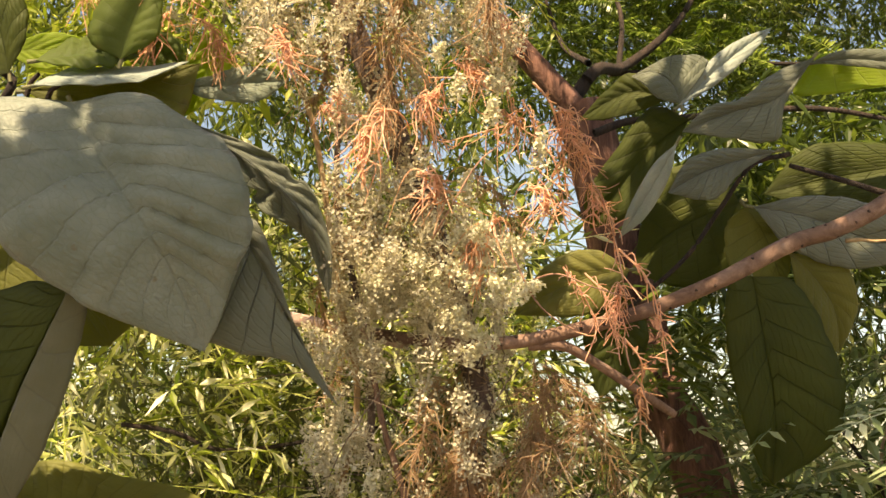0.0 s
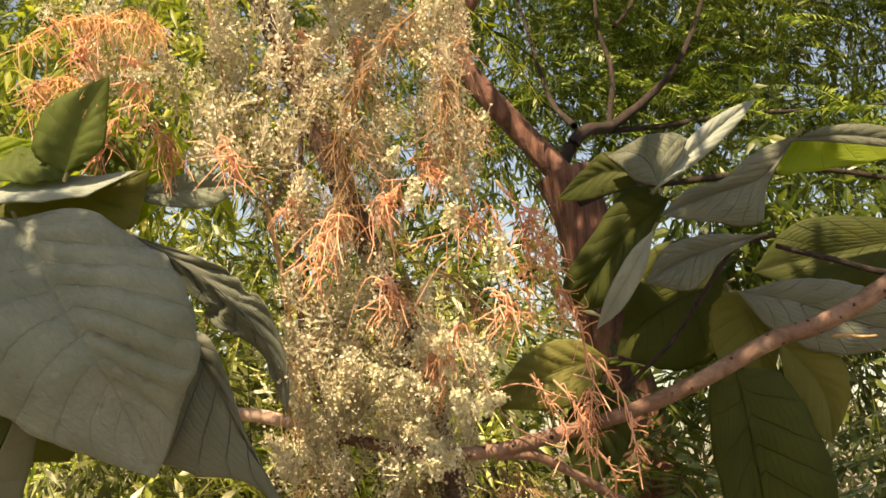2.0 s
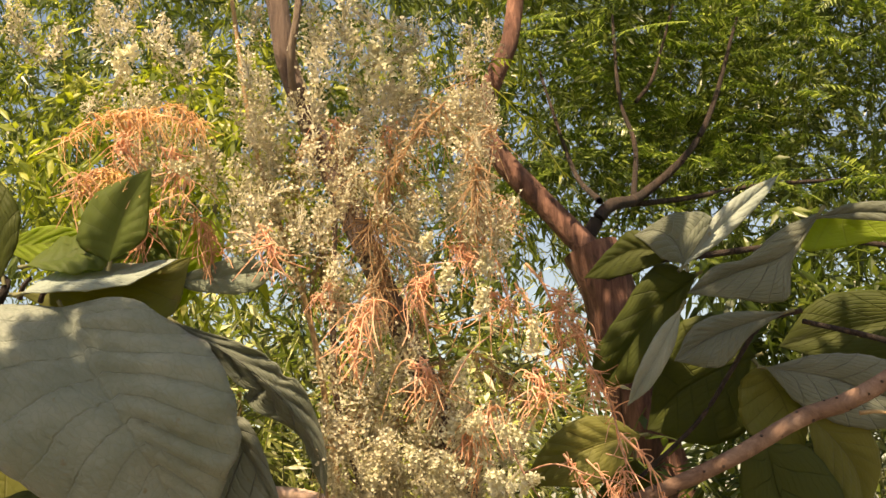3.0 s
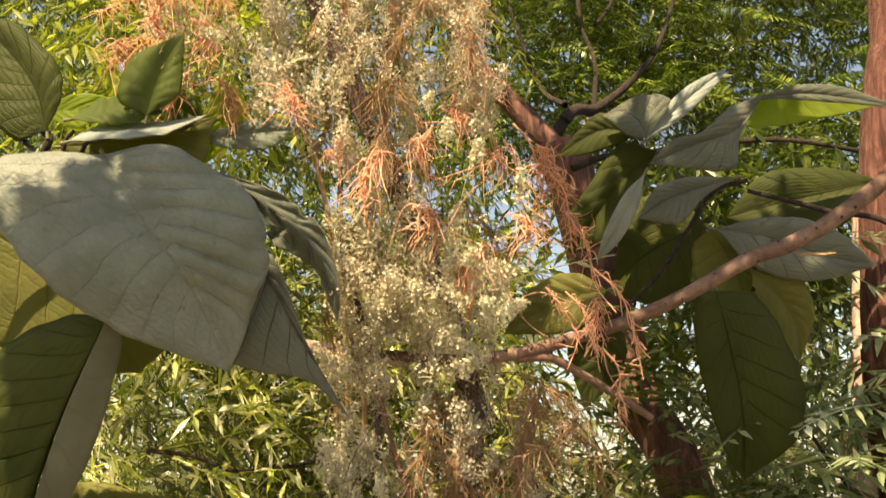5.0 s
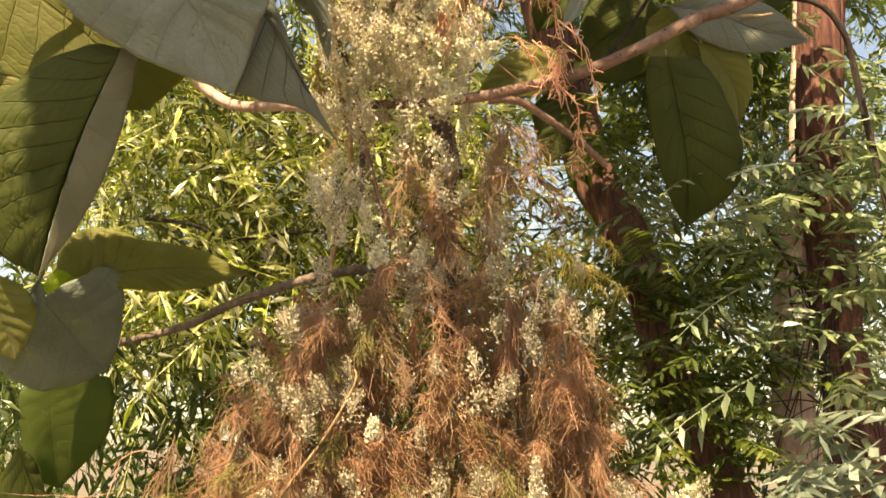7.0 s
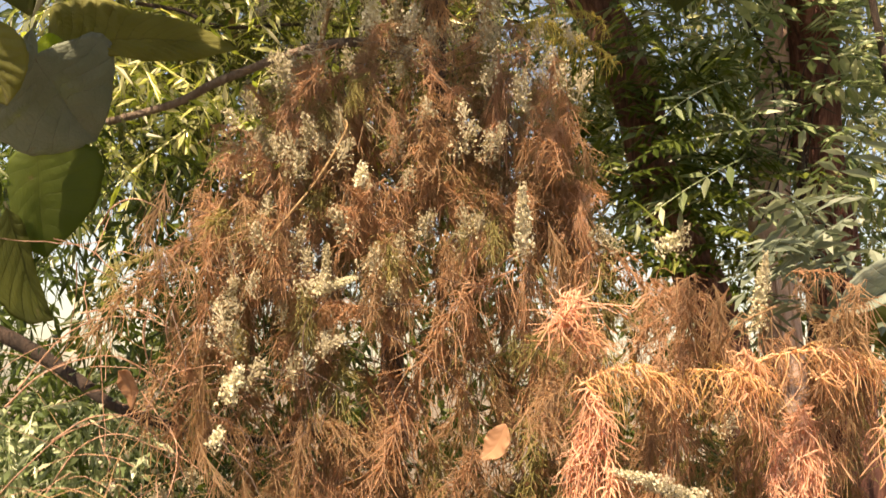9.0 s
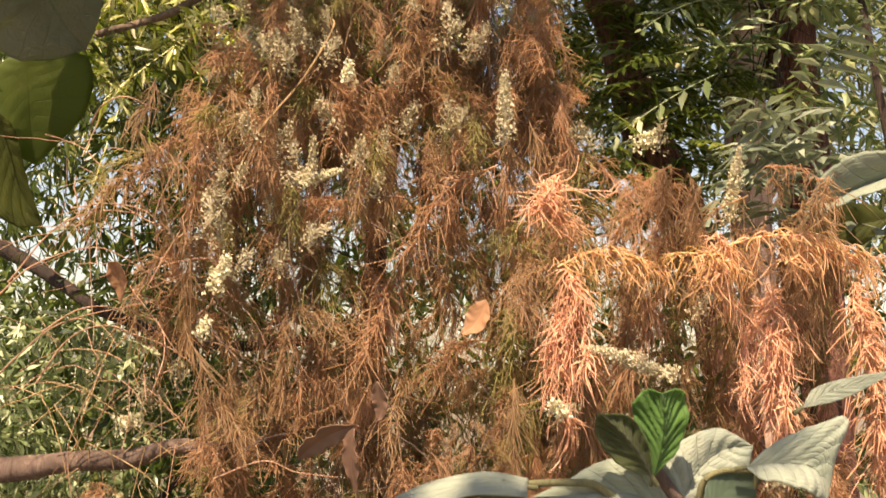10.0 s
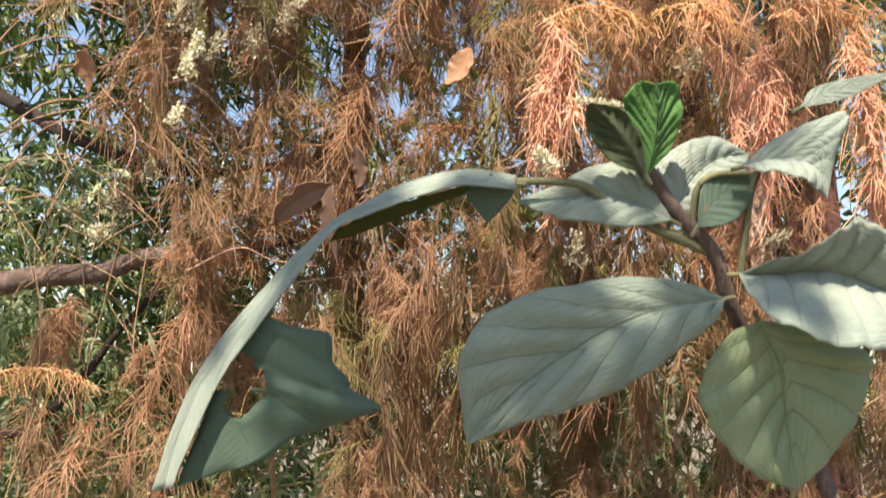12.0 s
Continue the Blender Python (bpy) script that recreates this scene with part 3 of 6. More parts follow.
BARE_PATH = [(-0.069, 1.068, 1.672), (0.019, 1.011, 1.656), (0.069, 0.995, 1.655), (0.118, 0.998, 1.664), (0.194, 1.009, 1.686), (0.259, 1.008, 1.713), (0.321, 1.015, 1.746), (0.363, 1.015, 1.760), (0.411, 1.024, 1.786), (0.470, 1.029, 1.829), (0.543, 1.040, 1.905), (0.8, 1.2, 1.75), (0.88, 1.24, 0.9), (0.9, 1.25, -0.02)]
limb("branch", BARE_PATH, 0.0052, 0.0100, TAN_BARK, bare, n=150, rough=0.08)
limb("side_branch", [(0.088, 0.998, 1.653), (0.118, 1.000, 1.653), (0.148, 1.015, 1.639), (0.191, 1.042, 1.614), (0.223, 1.085, 1.598)], 0.005, 0.004, TAN_BARK, bare)
knot_path = spline(BARE_PATH, 150)
for i in range(26):     # leaf scars and small knots
    q = 22 + int(i * 3.1)
    a = rng.uniform(3.4, 6.0)
    c = knot_path[q] + np.array([0.0, math.sin(a), -math.cos(a)]) * (0.0050 + 0.0048 * q / 149)
    e = unit(np.array([[rng.normal() * 0.3, math.sin(a), -math.cos(a)]]))[0]
    V, F = tubes(np.stack([c - e * 0.001, c + e * 0.0006, c + e * 0.0011])[None], np.array([[0.0019, 0.0016, 0.0004]]) * rng.uniform(0.6, 1.2), 8)
    child("knot", quick("knot", V, F, DARK_BARK), bare, "small dark knot" if i == 0 else "")
limb("twig", [(0.370, 1.017, 1.749), (0.383, 1.017, 1.750), (0.394, 1.013, 1.748), (0.406, 1.008, 1.748)], 0.002, 0.001, TWIG, bare)

# ---- broad-leaved shrub on the left ----
left = thing("broadleaf_shrub", "broad-leaved shrub with large felted grey-green drooping leaves", "shrub", (-0.62, 1.0, 0.0))
add_stem(left, [(-0.62, 1.0, -0.02), (-0.6, 1.0, 0.6), (-0.529, 1.011, 1.377), (-0.473, 0.984, 1.429), (-0.476, 0.93, 1.694), (-0.369, 0.925, 1.858), (-0.372, 0.930, 1.886), (-0.368, 0.945, 1.914)], 0.009, 0.0022, DARK_BARK)
add_stem(left, [(-0.346, 0.920, 1.861), (-0.341, 0.915, 1.871), (-0.332, 0.910, 1.877)], 0.0026, 0.0018, DARK_BARK, "petiole")
add_stem(left, [(-0.327, 0.920, 1.858), (-0.322, 0.915, 1.864), (-0.313, 0.910, 1.867)], 0.0026, 0.0018, DARK_BARK, "petiole")
add_stem(left, [(-0.395, 0.920, 1.883), (-0.389, 0.923, 1.875), (-0.378, 0.925, 1.864)], 0.0026, 0.0018, DARK_BARK, "petiole")
leaf_between(left, [(-0.298, 0.900, 1.848), (-0.261, 0.887, 1.790), (-0.221, 0.875, 1.737), (-0.193, 0.890, 1.689), (-0.174, 0.905, 1.638)],
             [(-0.298, 0.900, 1.848), (-0.360, 0.893, 1.850), (-0.421, 0.886, 1.821), (-0.376, 0.879, 1.763), (-0.326, 0.879, 1.712), (-0.275, 0.888, 1.678), (-0.225, 0.896, 1.656), (-0.174, 0.905, 1.638)],
             [(-0.298, 0.900, 1.848), (-0.240, 0.894, 1.852), (-0.189, 0.887, 1.826), (-0.150, 0.881, 1.796), (-0.134, 0.875, 1.757), (-0.134, 0.883, 1.725), (-0.148, 0.890, 1.698), (-0.160, 0.897, 1.663), (-0.174, 0.905, 1.638)], "large grey-green leaf with sunken veins and a bitten edge", GREY_LEAF, bulge=0.014, ribs=11, quilt=0.0095, seed=3)
leaf_between(left, [(-0.165, 0.925, 1.755), (-0.139, 0.932, 1.717), (-0.106, 0.942, 1.658), (-0.072, 0.955, 1.597)],
             [(-0.165, 0.925, 1.755), (-0.193, 0.929, 1.713), (-0.190, 0.933, 1.660), (-0.156, 0.939, 1.641), (-0.109, 0.947, 1.632), (-0.072, 0.955, 1.597)],
             [(-0.165, 0.925, 1.755), (-0.139, 0.930, 1.747), (-0.114, 0.935, 1.684), (-0.097, 0.945, 1.642), (-0.072, 0.955, 1.597)], "", SHADED_GREY_LEAF, bulge=0.005, quilt=0.004, seed=4)
leaf_between(left, [(-0.199, 0.905, 1.832), (-0.142, 0.915, 1.795), (-0.106, 0.925, 1.761), (-0.085, 0.942, 1.723), (-0.083, 0.960, 1.688)],
             [(-0.199, 0.905, 1.832), (-0.163, 0.915, 1.794), (-0.141, 0.925, 1.763), (-0.106, 0.942, 1.738), (-0.083, 0.960, 1.688)],
             [(-0.199, 0.905, 1.832), (-0.131, 0.915, 1.808), (-0.094, 0.925, 1.776), (-0.078, 0.942, 1.723), (-0.083, 0.960, 1.688)], "insect-eaten leaf edge, dry and grey", SHADED_GREY_LEAF, bulge=-0.006, ragged=0.16, quilt=0.006, seed=5)
leaf_between(left, [(-0.486, 0.960, 1.823), (-0.414, 0.973, 1.780), (-0.346, 0.987, 1.724), (-0.288, 1.000, 1.651)],
             [(-0.486, 0.960, 1.823), (-0.499, 0.970, 1.735), (-0.450, 0.980, 1.692), (-0.376, 0.990, 1.654), (-0.288, 1.000, 1.651)],
             [(-0.486, 0.960, 1.823), (-0.389, 0.970, 1.838), (-0.289, 0.980, 1.786), (-0.242, 0.990, 1.703), (-0.288, 1.000, 1.651)], "yellow-green leaf lit through from above", OLIVE_LEAF, bulge=0.006, seed=7)
leaf_between(left, [(-0.291, 0.905, 1.690), (-0.332, 0.922, 1.608), (-0.366, 0.942, 1.529), (-0.391, 0.965, 1.462)],
             [(-0.291, 0.905, 1.690), (-0.333, 0.913, 1.696), (-0.400, 0.922, 1.665), (-0.455, 0.930, 1.614), (-0.469, 0.942, 1.550), (-0.434, 0.953, 1.491), (-0.391, 0.965, 1.462)],
             None, "folded dark leaf with strong side ribs", TEAL_LEAF, bulge=0.010, ribs=11, quilt=0.007, seed=6)
# same leaf's lit half: the light is put into a paler material
leaf_between(left, [(-0.290, 0.903, 1.689), (-0.331, 0.918, 1.607), (-0.364, 0.938, 1.528), (-0.390, 0.963, 1.461)],
             None,
             [(-0.290, 0.903, 1.689), (-0.277, 0.912, 1.692), (-0.284, 0.921, 1.649), (-0.308, 0.933, 1.574), (-0.343, 0.948, 1.515), (-0.390, 0.963, 1.461)], "paler turned-up half of the folded leaf, light put into its colour", DULL_LEAF, bulge=0.004, quilt=0.002, seed=27)
leaf_between(left, [(-0.433, 1.130, 1.480), (-0.358, 1.150, 1.494), (-0.286, 1.167, 1.500), (-0.211, 1.180, 1.493)],
             [(-0.433, 1.130, 1.480), (-0.433, 1.142, 1.530), (-0.396, 1.154, 1.549), (-0.328, 1.164, 1.534), (-0.267, 1.172, 1.522), (-0.211, 1.180, 1.493)],
             [(-0.433, 1.130, 1.480), (-0.357, 1.150, 1.473), (-0.285, 1.167, 1.472), (-0.211, 1.180, 1.493)], "yellow-green leaf with parallel side veins", STRAW_LEAF, bulge=0.006, ribs=15, quilt=0.008, seed=9)
leaf_between(left, [(-0.432, 1.080, 1.453), (-0.419, 1.127, 1.428), (-0.408, 1.167, 1.401), (-0.391, 1.200, 1.379)],
             [(-0.432, 1.080, 1.453), (-0.476, 1.108, 1.424), (-0.506, 1.136, 1.387), (-0.467, 1.160, 1.357), (-0.426, 1.180, 1.361), (-0.391, 1.200, 1.379)],
             [(-0.432, 1.080, 1.453), (-0.411, 1.108, 1.478), (-0.374, 1.136, 1.500), (-0.363, 1.160, 1.469), (-0.371, 1.180, 1.416), (-0.391, 1.200, 1.379)], "", GREY_LEAF, bulge=0.012, quilt=0.003, seed=10)
leaf_between(left, [(-0.410, 1.020, 1.469), (-0.431, 1.033, 1.438), (-0.457, 1.047, 1.408), (-0.499, 1.060, 1.375)],
             [(-0.410, 1.020, 1.469), (-0.443, 1.033, 1.441), (-0.476, 1.047, 1.411), (-0.499, 1.060, 1.375)],
             [(-0.410, 1.020, 1.469), (-0.408, 1.033, 1.440), (-0.438, 1.047, 1.408), (-0.499, 1.060, 1.375)], "", GREY_LEAF, bulge=0.004, quilt=0.002, seed=11)
leaf_between(left, [(-0.439, 1.100, 1.472), (-0.423, 1.120, 1.480), (-0.406, 1.140, 1.481)],
             [(-0.439, 1.100, 1.472), (-0.427, 1.120, 1.493), (-0.406, 1.140, 1.481)],
             [(-0.439, 1.100, 1.472), (-0.425, 1.120, 1.448), (-0.406, 1.140, 1.481)], "", LIME_LEAF, quilt=0.001, seed=19)
leaf_between(left, [(-0.457, 1.180, 1.362), (-0.457, 1.193, 1.321), (-0.458, 1.210, 1.280), (-0.456, 1.230, 1.234)],
             [(-0.457, 1.180, 1.362), (-0.492, 1.190, 1.356), (-0.495, 1.200, 1.301), (-0.483, 1.215, 1.252), (-0.456, 1.230, 1.234)],
             [(-0.457, 1.180, 1.362), (-0.416, 1.190, 1.375), (-0.383, 1.200, 1.362), (-0.393, 1.215, 1.300), (-0.456, 1.230, 1.234)], "", FOREST_LEAF, bulge=0.006, quilt=0.0008, seed=12)
leaf_between(left, [(-0.479, 1.150, 1.286), (-0.467, 1.170, 1.240), (-0.456, 1.187, 1.193), (-0.432, 1.200, 1.154)],
             [(-0.479, 1.150, 1.286), (-0.506, 1.165, 1.239), (-0.495, 1.180, 1.178), (-0.462, 1.190, 1.150), (-0.432, 1.200, 1.154)],
             [(-0.479, 1.150, 1.286), (-0.465, 1.170, 1.268), (-0.450, 1.187, 1.208), (-0.432, 1.200, 1.154)], "", TEAL_LEAF, bulge=0.004, quilt=0.002, seed=13)
leaf_between(left, [(-0.397, 0.970, 1.922), (-0.353, 0.980, 1.925), (-0.307, 0.985, 1.928)],
             [(-0.397, 0.970, 1.922), (-0.358, 0.977, 1.941), (-0.322, 0.982, 1.936), (-0.307, 0.985, 1.928)],
             [(-0.397, 0.970, 1.922), (-0.361, 0.977, 1.905), (-0.332, 0.982, 1.914), (-0.307, 0.985, 1.928)], "lime-green leaf with light shining through put into its colour", LIME_LEAF, quilt=0.002, seed=24)
leaf_between(left, [(-0.257, 0.900, 1.886), (-0.249, 0.897, 1.914), (-0.237, 0.893, 1.939), (-0.219, 0.890, 1.963)],
             [(-0.257, 0.900, 1.886), (-0.285, 0.900, 1.904), (-0.270, 0.897, 1.944), (-0.219, 0.890, 1.963)],
             [(-0.257, 0.900, 1.886), (-0.226, 0.900, 1.904), (-0.222, 0.897, 1.937), (-0.219, 0.890, 1.963)], "upright dark green leaf", FOREST_LEAF, bulge=0.006, quilt=0.001, seed=15)
leaf_between(left, [(-0.267, 0.945, 1.905), (-0.243, 0.950, 1.909), (-0.214, 0.955, 1.896)],
             [(-0.267, 0.945, 1.905), (-0.251, 0.948, 1.928), (-0.226, 0.952, 1.923), (-0.214, 0.955, 1.896)],
             [(-0.267, 0.945, 1.905), (-0.247, 0.948, 1.892), (-0.227, 0.952, 1.892), (-0.214, 0.955, 1.896)], "", FOREST_LEAF, bulge=0.004, quilt=0.002, seed=16)
leaf_between(left, [(-0.331, 0.900, 1.886), (-0.294, 0.907, 1.893), (-0.273, 0.913, 1.901), (-0.248, 0.920, 1.895)],
             [(-0.331, 0.900, 1.886), (-0.322, 0.940, 1.914), (-0.289, 0.947, 1.921), (-0.248, 0.920, 1.895)],
             [(-0.331, 0.900, 1.886), (-0.292, 0.893, 1.874), (-0.265, 0.900, 1.878), (-0.248, 0.920, 1.895)], "", FOREST_LEAF, bulge=0.006, quilt=0.004, seed=21)
# PALE_LEAF puts the sun on this curled band into its colour
leaf_between(left, [(-0.329, 0.890, 1.860), (-0.288, 0.897, 1.870), (-0.244, 0.907, 1.875), (-0.204, 0.920, 1.890)],
             [(-0.329, 0.890, 1.860), (-0.310, 0.930, 1.888), (-0.259, 0.940, 1.891), (-0.204, 0.920, 1.890)],
             [(-0.329, 0.890, 1.860), (-0.283, 0.887, 1.858), (-0.239, 0.897, 1.864), (-0.204, 0.920, 1.890)], "curled leaf edge with its pale underside, sun put into the colour", PALE_LEAF, bulge=0.003, quilt=0.002, seed=18)
leaf_between(left, [(-0.351, 0.925, 1.867), (-0.297, 0.932, 1.871), (-0.243, 0.938, 1.880), (-0.201, 0.945, 1.897)],
             [(-0.351, 0.925, 1.867), (-0.304, 0.932, 1.883), (-0.249, 0.938, 1.889), (-0.201, 0.945, 1.897)],
             [(-0.351, 0.925, 1.867), (-0.302, 0.932, 1.845), (-0.220, 0.938, 1.838), (-0.201, 0.945, 1.897)], "", OLIVE_LEAF, bulge=0.004, quilt=0.003, seed=17)
leaf_between(left, [(-0.221, 0.945, 1.876), (-0.191, 0.952, 1.878), (-0.158, 0.958, 1.883), (-0.127, 0.965, 1.886)],
             [(-0.221, 0.945, 1.876), (-0.196, 0.952, 1.887), (-0.158, 0.958, 1.898), (-0.127, 0.965, 1.886)],
             [(-0.221, 0.945, 1.876), (-0.196, 0.952, 1.867), (-0.152, 0.958, 1.865), (-0.127, 0.965, 1.886)], "", GREY_LEAF, bulge=0.004, quilt=0.002, seed=20)
leaf_between(left, [(-0.364, 0.920, 1.882), (-0.375, 0.920, 1.924), (-0.400, 0.920, 1.961), (-0.437, 0.920, 1.999)],
             [(-0.364, 0.920, 1.882), (-0.395, 0.920, 1.874), (-0.431, 0.920, 1.914), (-0.458, 0.920, 1.970), (-0.437, 0.920, 1.999)],
             [(-0.364, 0.920, 1.882), (-0.349, 0.920, 1.916), (-0.356, 0.920, 1.952), (-0.402, 0.920, 1.997), (-0.437, 0.920, 1.999)], "", TEAL_LEAF, bulge=0.008, quilt=0.002, seed=23)
leaf_between(left, [(-0.488, 0.960, 1.689), (-0.469, 0.968, 1.655), (-0.455, 0.977, 1.620), (-0.445, 0.986, 1.583), (-0.438, 0.996, 1.544), (-0.435, 1.007, 1.502)],
             [(-0.488, 0.960, 1.689), (-0.420, 0.968, 1.679), (-0.389, 0.977, 1.643), (-0.386, 0.986, 1.596), (-0.404, 0.996, 1.548), (-0.435, 1.007, 1.502)],
             [(-0.488, 0.960, 1.689), (-0.526, 0.968, 1.628), (-0.531, 0.977, 1.594), (-0.512, 0.986, 1.568), (-0.478, 0.996, 1.539), (-0.435, 1.007, 1.502)], "", OLIVE_LEAF, bulge=0.005, quilt=0.003, seed=8)
leaf_between(left, [(-0.463, 0.978, 1.475), (-0.452, 0.986, 1.449), (-0.444, 0.994, 1.427), (-0.438, 1.000, 1.409), (-0.433, 1.006, 1.393), (-0.430, 1.011, 1.378)],
             [(-0.463, 0.978, 1.475), (-0.423, 0.986, 1.460), (-0.406, 0.994, 1.441), (-0.405, 1.000, 1.419), (-0.414, 1.006, 1.397), (-0.430, 1.011, 1.378)],
             [(-0.463, 0.978, 1.475), (-0.489, 0.986, 1.434), (-0.491, 0.994, 1.410), (-0.479, 1.000, 1.396), (-0.457, 1.006, 1.387), (-0.430, 1.011, 1.378)], "", OLIVE_LEAF, bulge=0.005, quilt=0.003, seed=14)

# lime leaf that stands in for bright foliage further back
leaf_between(left, [(-0.187, 0.960, 1.941), (-0.192, 0.963, 1.925), (-0.198, 0.966, 1.908), (-0.205, 0.969, 1.891), (-0.213, 0.972, 1.873), (-0.224, 0.975, 1.856)],
             [(-0.187, 0.960, 1.941), (-0.177, 0.963, 1.920), (-0.179, 0.966, 1.901), (-0.189, 0.969, 1.884), (-0.205, 0.972, 1.868), (-0.224, 0.975, 1.856)],
             [(-0.187, 0.960, 1.941), (-0.207, 0.963, 1.930), (-0.216, 0.966, 1.915), (-0.220, 0.969, 1.898), (-0.222, 0.972, 1.878), (-0.224, 0.975, 1.856)], "", LIME_LEAF, bulge=0.005, quilt=0.003, seed=25)

# ---- broad-leaved shrub on the right ----
right = thing("broadleaf_shrub", "broad-leaved shrub with grey-green and dark hanging leaves", "shrub", (0.75, 1.2, 0.0))
add_stem(right, [(0.75, 1.2, -0.02), (0.72, 1.2, 0.7), (0.567, 1.175, 1.606), (0.520, 1.145, 1.789), (0.436, 1.144, 1.825), (0.350, 1.128, 1.847)], 0.006, 0.0025, DARK_BARK)
add_stem(right, [(0.348, 1.117, 1.856), (0.310, 1.116, 1.844), (0.277, 1.120, 1.799), (0.243, 1.125, 1.752), (0.183, 1.129, 1.699)], 0.0026, 0.002, DARK_BARK)
leaf_between(right, [(0.237, 1.090, 1.899), (0.274, 1.110, 1.939), (0.311, 1.130, 1.973), (0.343, 1.150, 2.001)],
             [(0.237, 1.090, 1.899), (0.269, 1.110, 1.949), (0.305, 1.130, 1.980), (0.343, 1.150, 2.001)],
             [(0.237, 1.090, 1.899), (0.276, 1.110, 1.926), (0.320, 1.130, 1.968), (0.343, 1.150, 2.001)], "narrow folded leaf showing its felted face", PALE_LEAF, bulge=0.004, quilt=0.0015, seed=32)
leaf_between(right, [(0.239, 1.092, 1.901), (0.231, 1.097, 1.924), (0.214, 1.103, 1.938), (0.193, 1.110, 1.936)],
             [(0.239, 1.092, 1.901), (0.218, 1.097, 1.908), (0.204, 1.103, 1.925), (0.193, 1.110, 1.936)],
             [(0.239, 1.092, 1.901), (0.267, 1.097, 1.945), (0.234, 1.103, 1.954), (0.193, 1.110, 1.936)], "", SHADED_GREY_LEAF, bulge=0.004, ribs=8, quilt=0.0015, seed=31)
leaf_between(right, [(0.230, 1.120, 1.915), (0.199, 1.127, 1.926), (0.171, 1.137, 1.918), (0.142, 1.150, 1.903)],
             [(0.230, 1.120, 1.915), (0.201, 1.127, 1.904), (0.170, 1.137, 1.899), (0.142, 1.150, 1.903)],
             [(0.230, 1.120, 1.915), (0.197, 1.127, 1.945), (0.171, 1.137, 1.931), (0.142, 1.150, 1.903)], "", TEAL_LEAF, bulge=0.004, quilt=0.002, seed=33)
leaf_between(right, [(0.367, 1.085, 1.944), (0.333, 1.085, 1.905), (0.289, 1.087, 1.891), (0.239, 1.090, 1.872)],
             [(0.367, 1.085, 1.944), (0.338, 1.085, 1.898), (0.328, 1.085, 1.860), (0.281, 1.087, 1.864), (0.239, 1.090, 1.872)],
             [(0.367, 1.085, 1.944), (0.328, 1.085, 1.928), (0.296, 1.085, 1.903), (0.265, 1.087, 1.896), (0.239, 1.090, 1.872)], "", SHADED_GREY_LEAF, bulge=0.006, ribs=11, quilt=0.0020, seed=34)
leaf_between(right, [(0.365, 1.095, 1.942), (0.412, 1.098, 1.948), (0.454, 1.100, 1.942), (0.496, 1.100, 1.931)],
             None,
             [(0.365, 1.095, 1.942), (0.351, 1.098, 1.911), (0.415, 1.100, 1.916), (0.459, 1.100, 1.923), (0.496, 1.100, 1.931)], "", LIME_LEAF, quilt=0.002, seed=35)
leaf_between(right, [(0.363, 1.085, 1.939), (0.407, 1.082, 1.941), (0.449, 1.082, 1.935), (0.496, 1.085, 1.925)],
             [(0.363, 1.085, 1.939), (0.396, 1.082, 1.950), (0.444, 1.082, 1.948), (0.496, 1.085, 1.929)],
             [(0.363, 1.085, 1.939), (0.401, 1.082, 1.934), (0.448, 1.082, 1.928), (0.495, 1.085, 1.923)], "", SHADED_GREY_LEAF, bulge=0.003, quilt=0.001, seed=36)
leaf_between(right, [(0.326, 1.075, 1.848), (0.283, 1.072, 1.836), (0.252, 1.068, 1.824), (0.221, 1.065, 1.805)],
             [(0.326, 1.075, 1.848), (0.292, 1.072, 1.827), (0.262, 1.068, 1.798), (0.221, 1.065, 1.805)],
             [(0.326, 1.075, 1.848), (0.278, 1.072, 1.849), (0.241, 1.068, 1.837), (0.221, 1.065, 1.805)], "grey-green leaf with puckered side veins", SHADED_GREY_LEAF, bulge=0.006, ribs=11, quilt=0.0025, seed=37)
leaf_between(right, [(0.252, 1.130, 1.897), (0.213, 1.137, 1.867), (0.179, 1.147, 1.825), (0.153, 1.160, 1.790)],
             [(0.252, 1.130, 1.897), (0.234, 1.137, 1.860), (0.204, 1.147, 1.805), (0.153, 1.160, 1.790)],
             [(0.252, 1.130, 1.897), (0.215, 1.135, 1.910), (0.175, 1.140, 1.863), (0.147, 1.150, 1.821), (0.153, 1.160, 1.790)], "", TEAL_LEAF, bulge=0.008, quilt=0.002, seed=38)
leaf_between(right, [(0.231, 1.070, 1.855), (0.214, 1.077, 1.825), (0.195, 1.087, 1.794), (0.177, 1.100, 1.768)],
             [(0.231, 1.070, 1.855), (0.209, 1.077, 1.835), (0.187, 1.087, 1.798), (0.177, 1.100, 1.768)],
             [(0.231, 1.070, 1.855), (0.222, 1.077, 1.819), (0.201, 1.087, 1.785), (0.177, 1.100, 1.768)], "", PALE_LEAF, bulge=0.003, quilt=0.001, seed=39)
leaf_between(right, [(0.310, 1.180, 1.821), (0.266, 1.193, 1.806), (0.227, 1.207, 1.784), (0.200, 1.220, 1.753)],
             [(0.310, 1.180, 1.821), (0.315, 1.193, 1.764), (0.263, 1.207, 1.735), (0.200, 1.220, 1.753)],
             [(0.310, 1.180, 1.821), (0.276, 1.193, 1.867), (0.224, 1.207, 1.845), (0.200, 1.220, 1.753)], "", TEAL_LEAF, bulge=0.006, quilt=0.0015, seed=40)
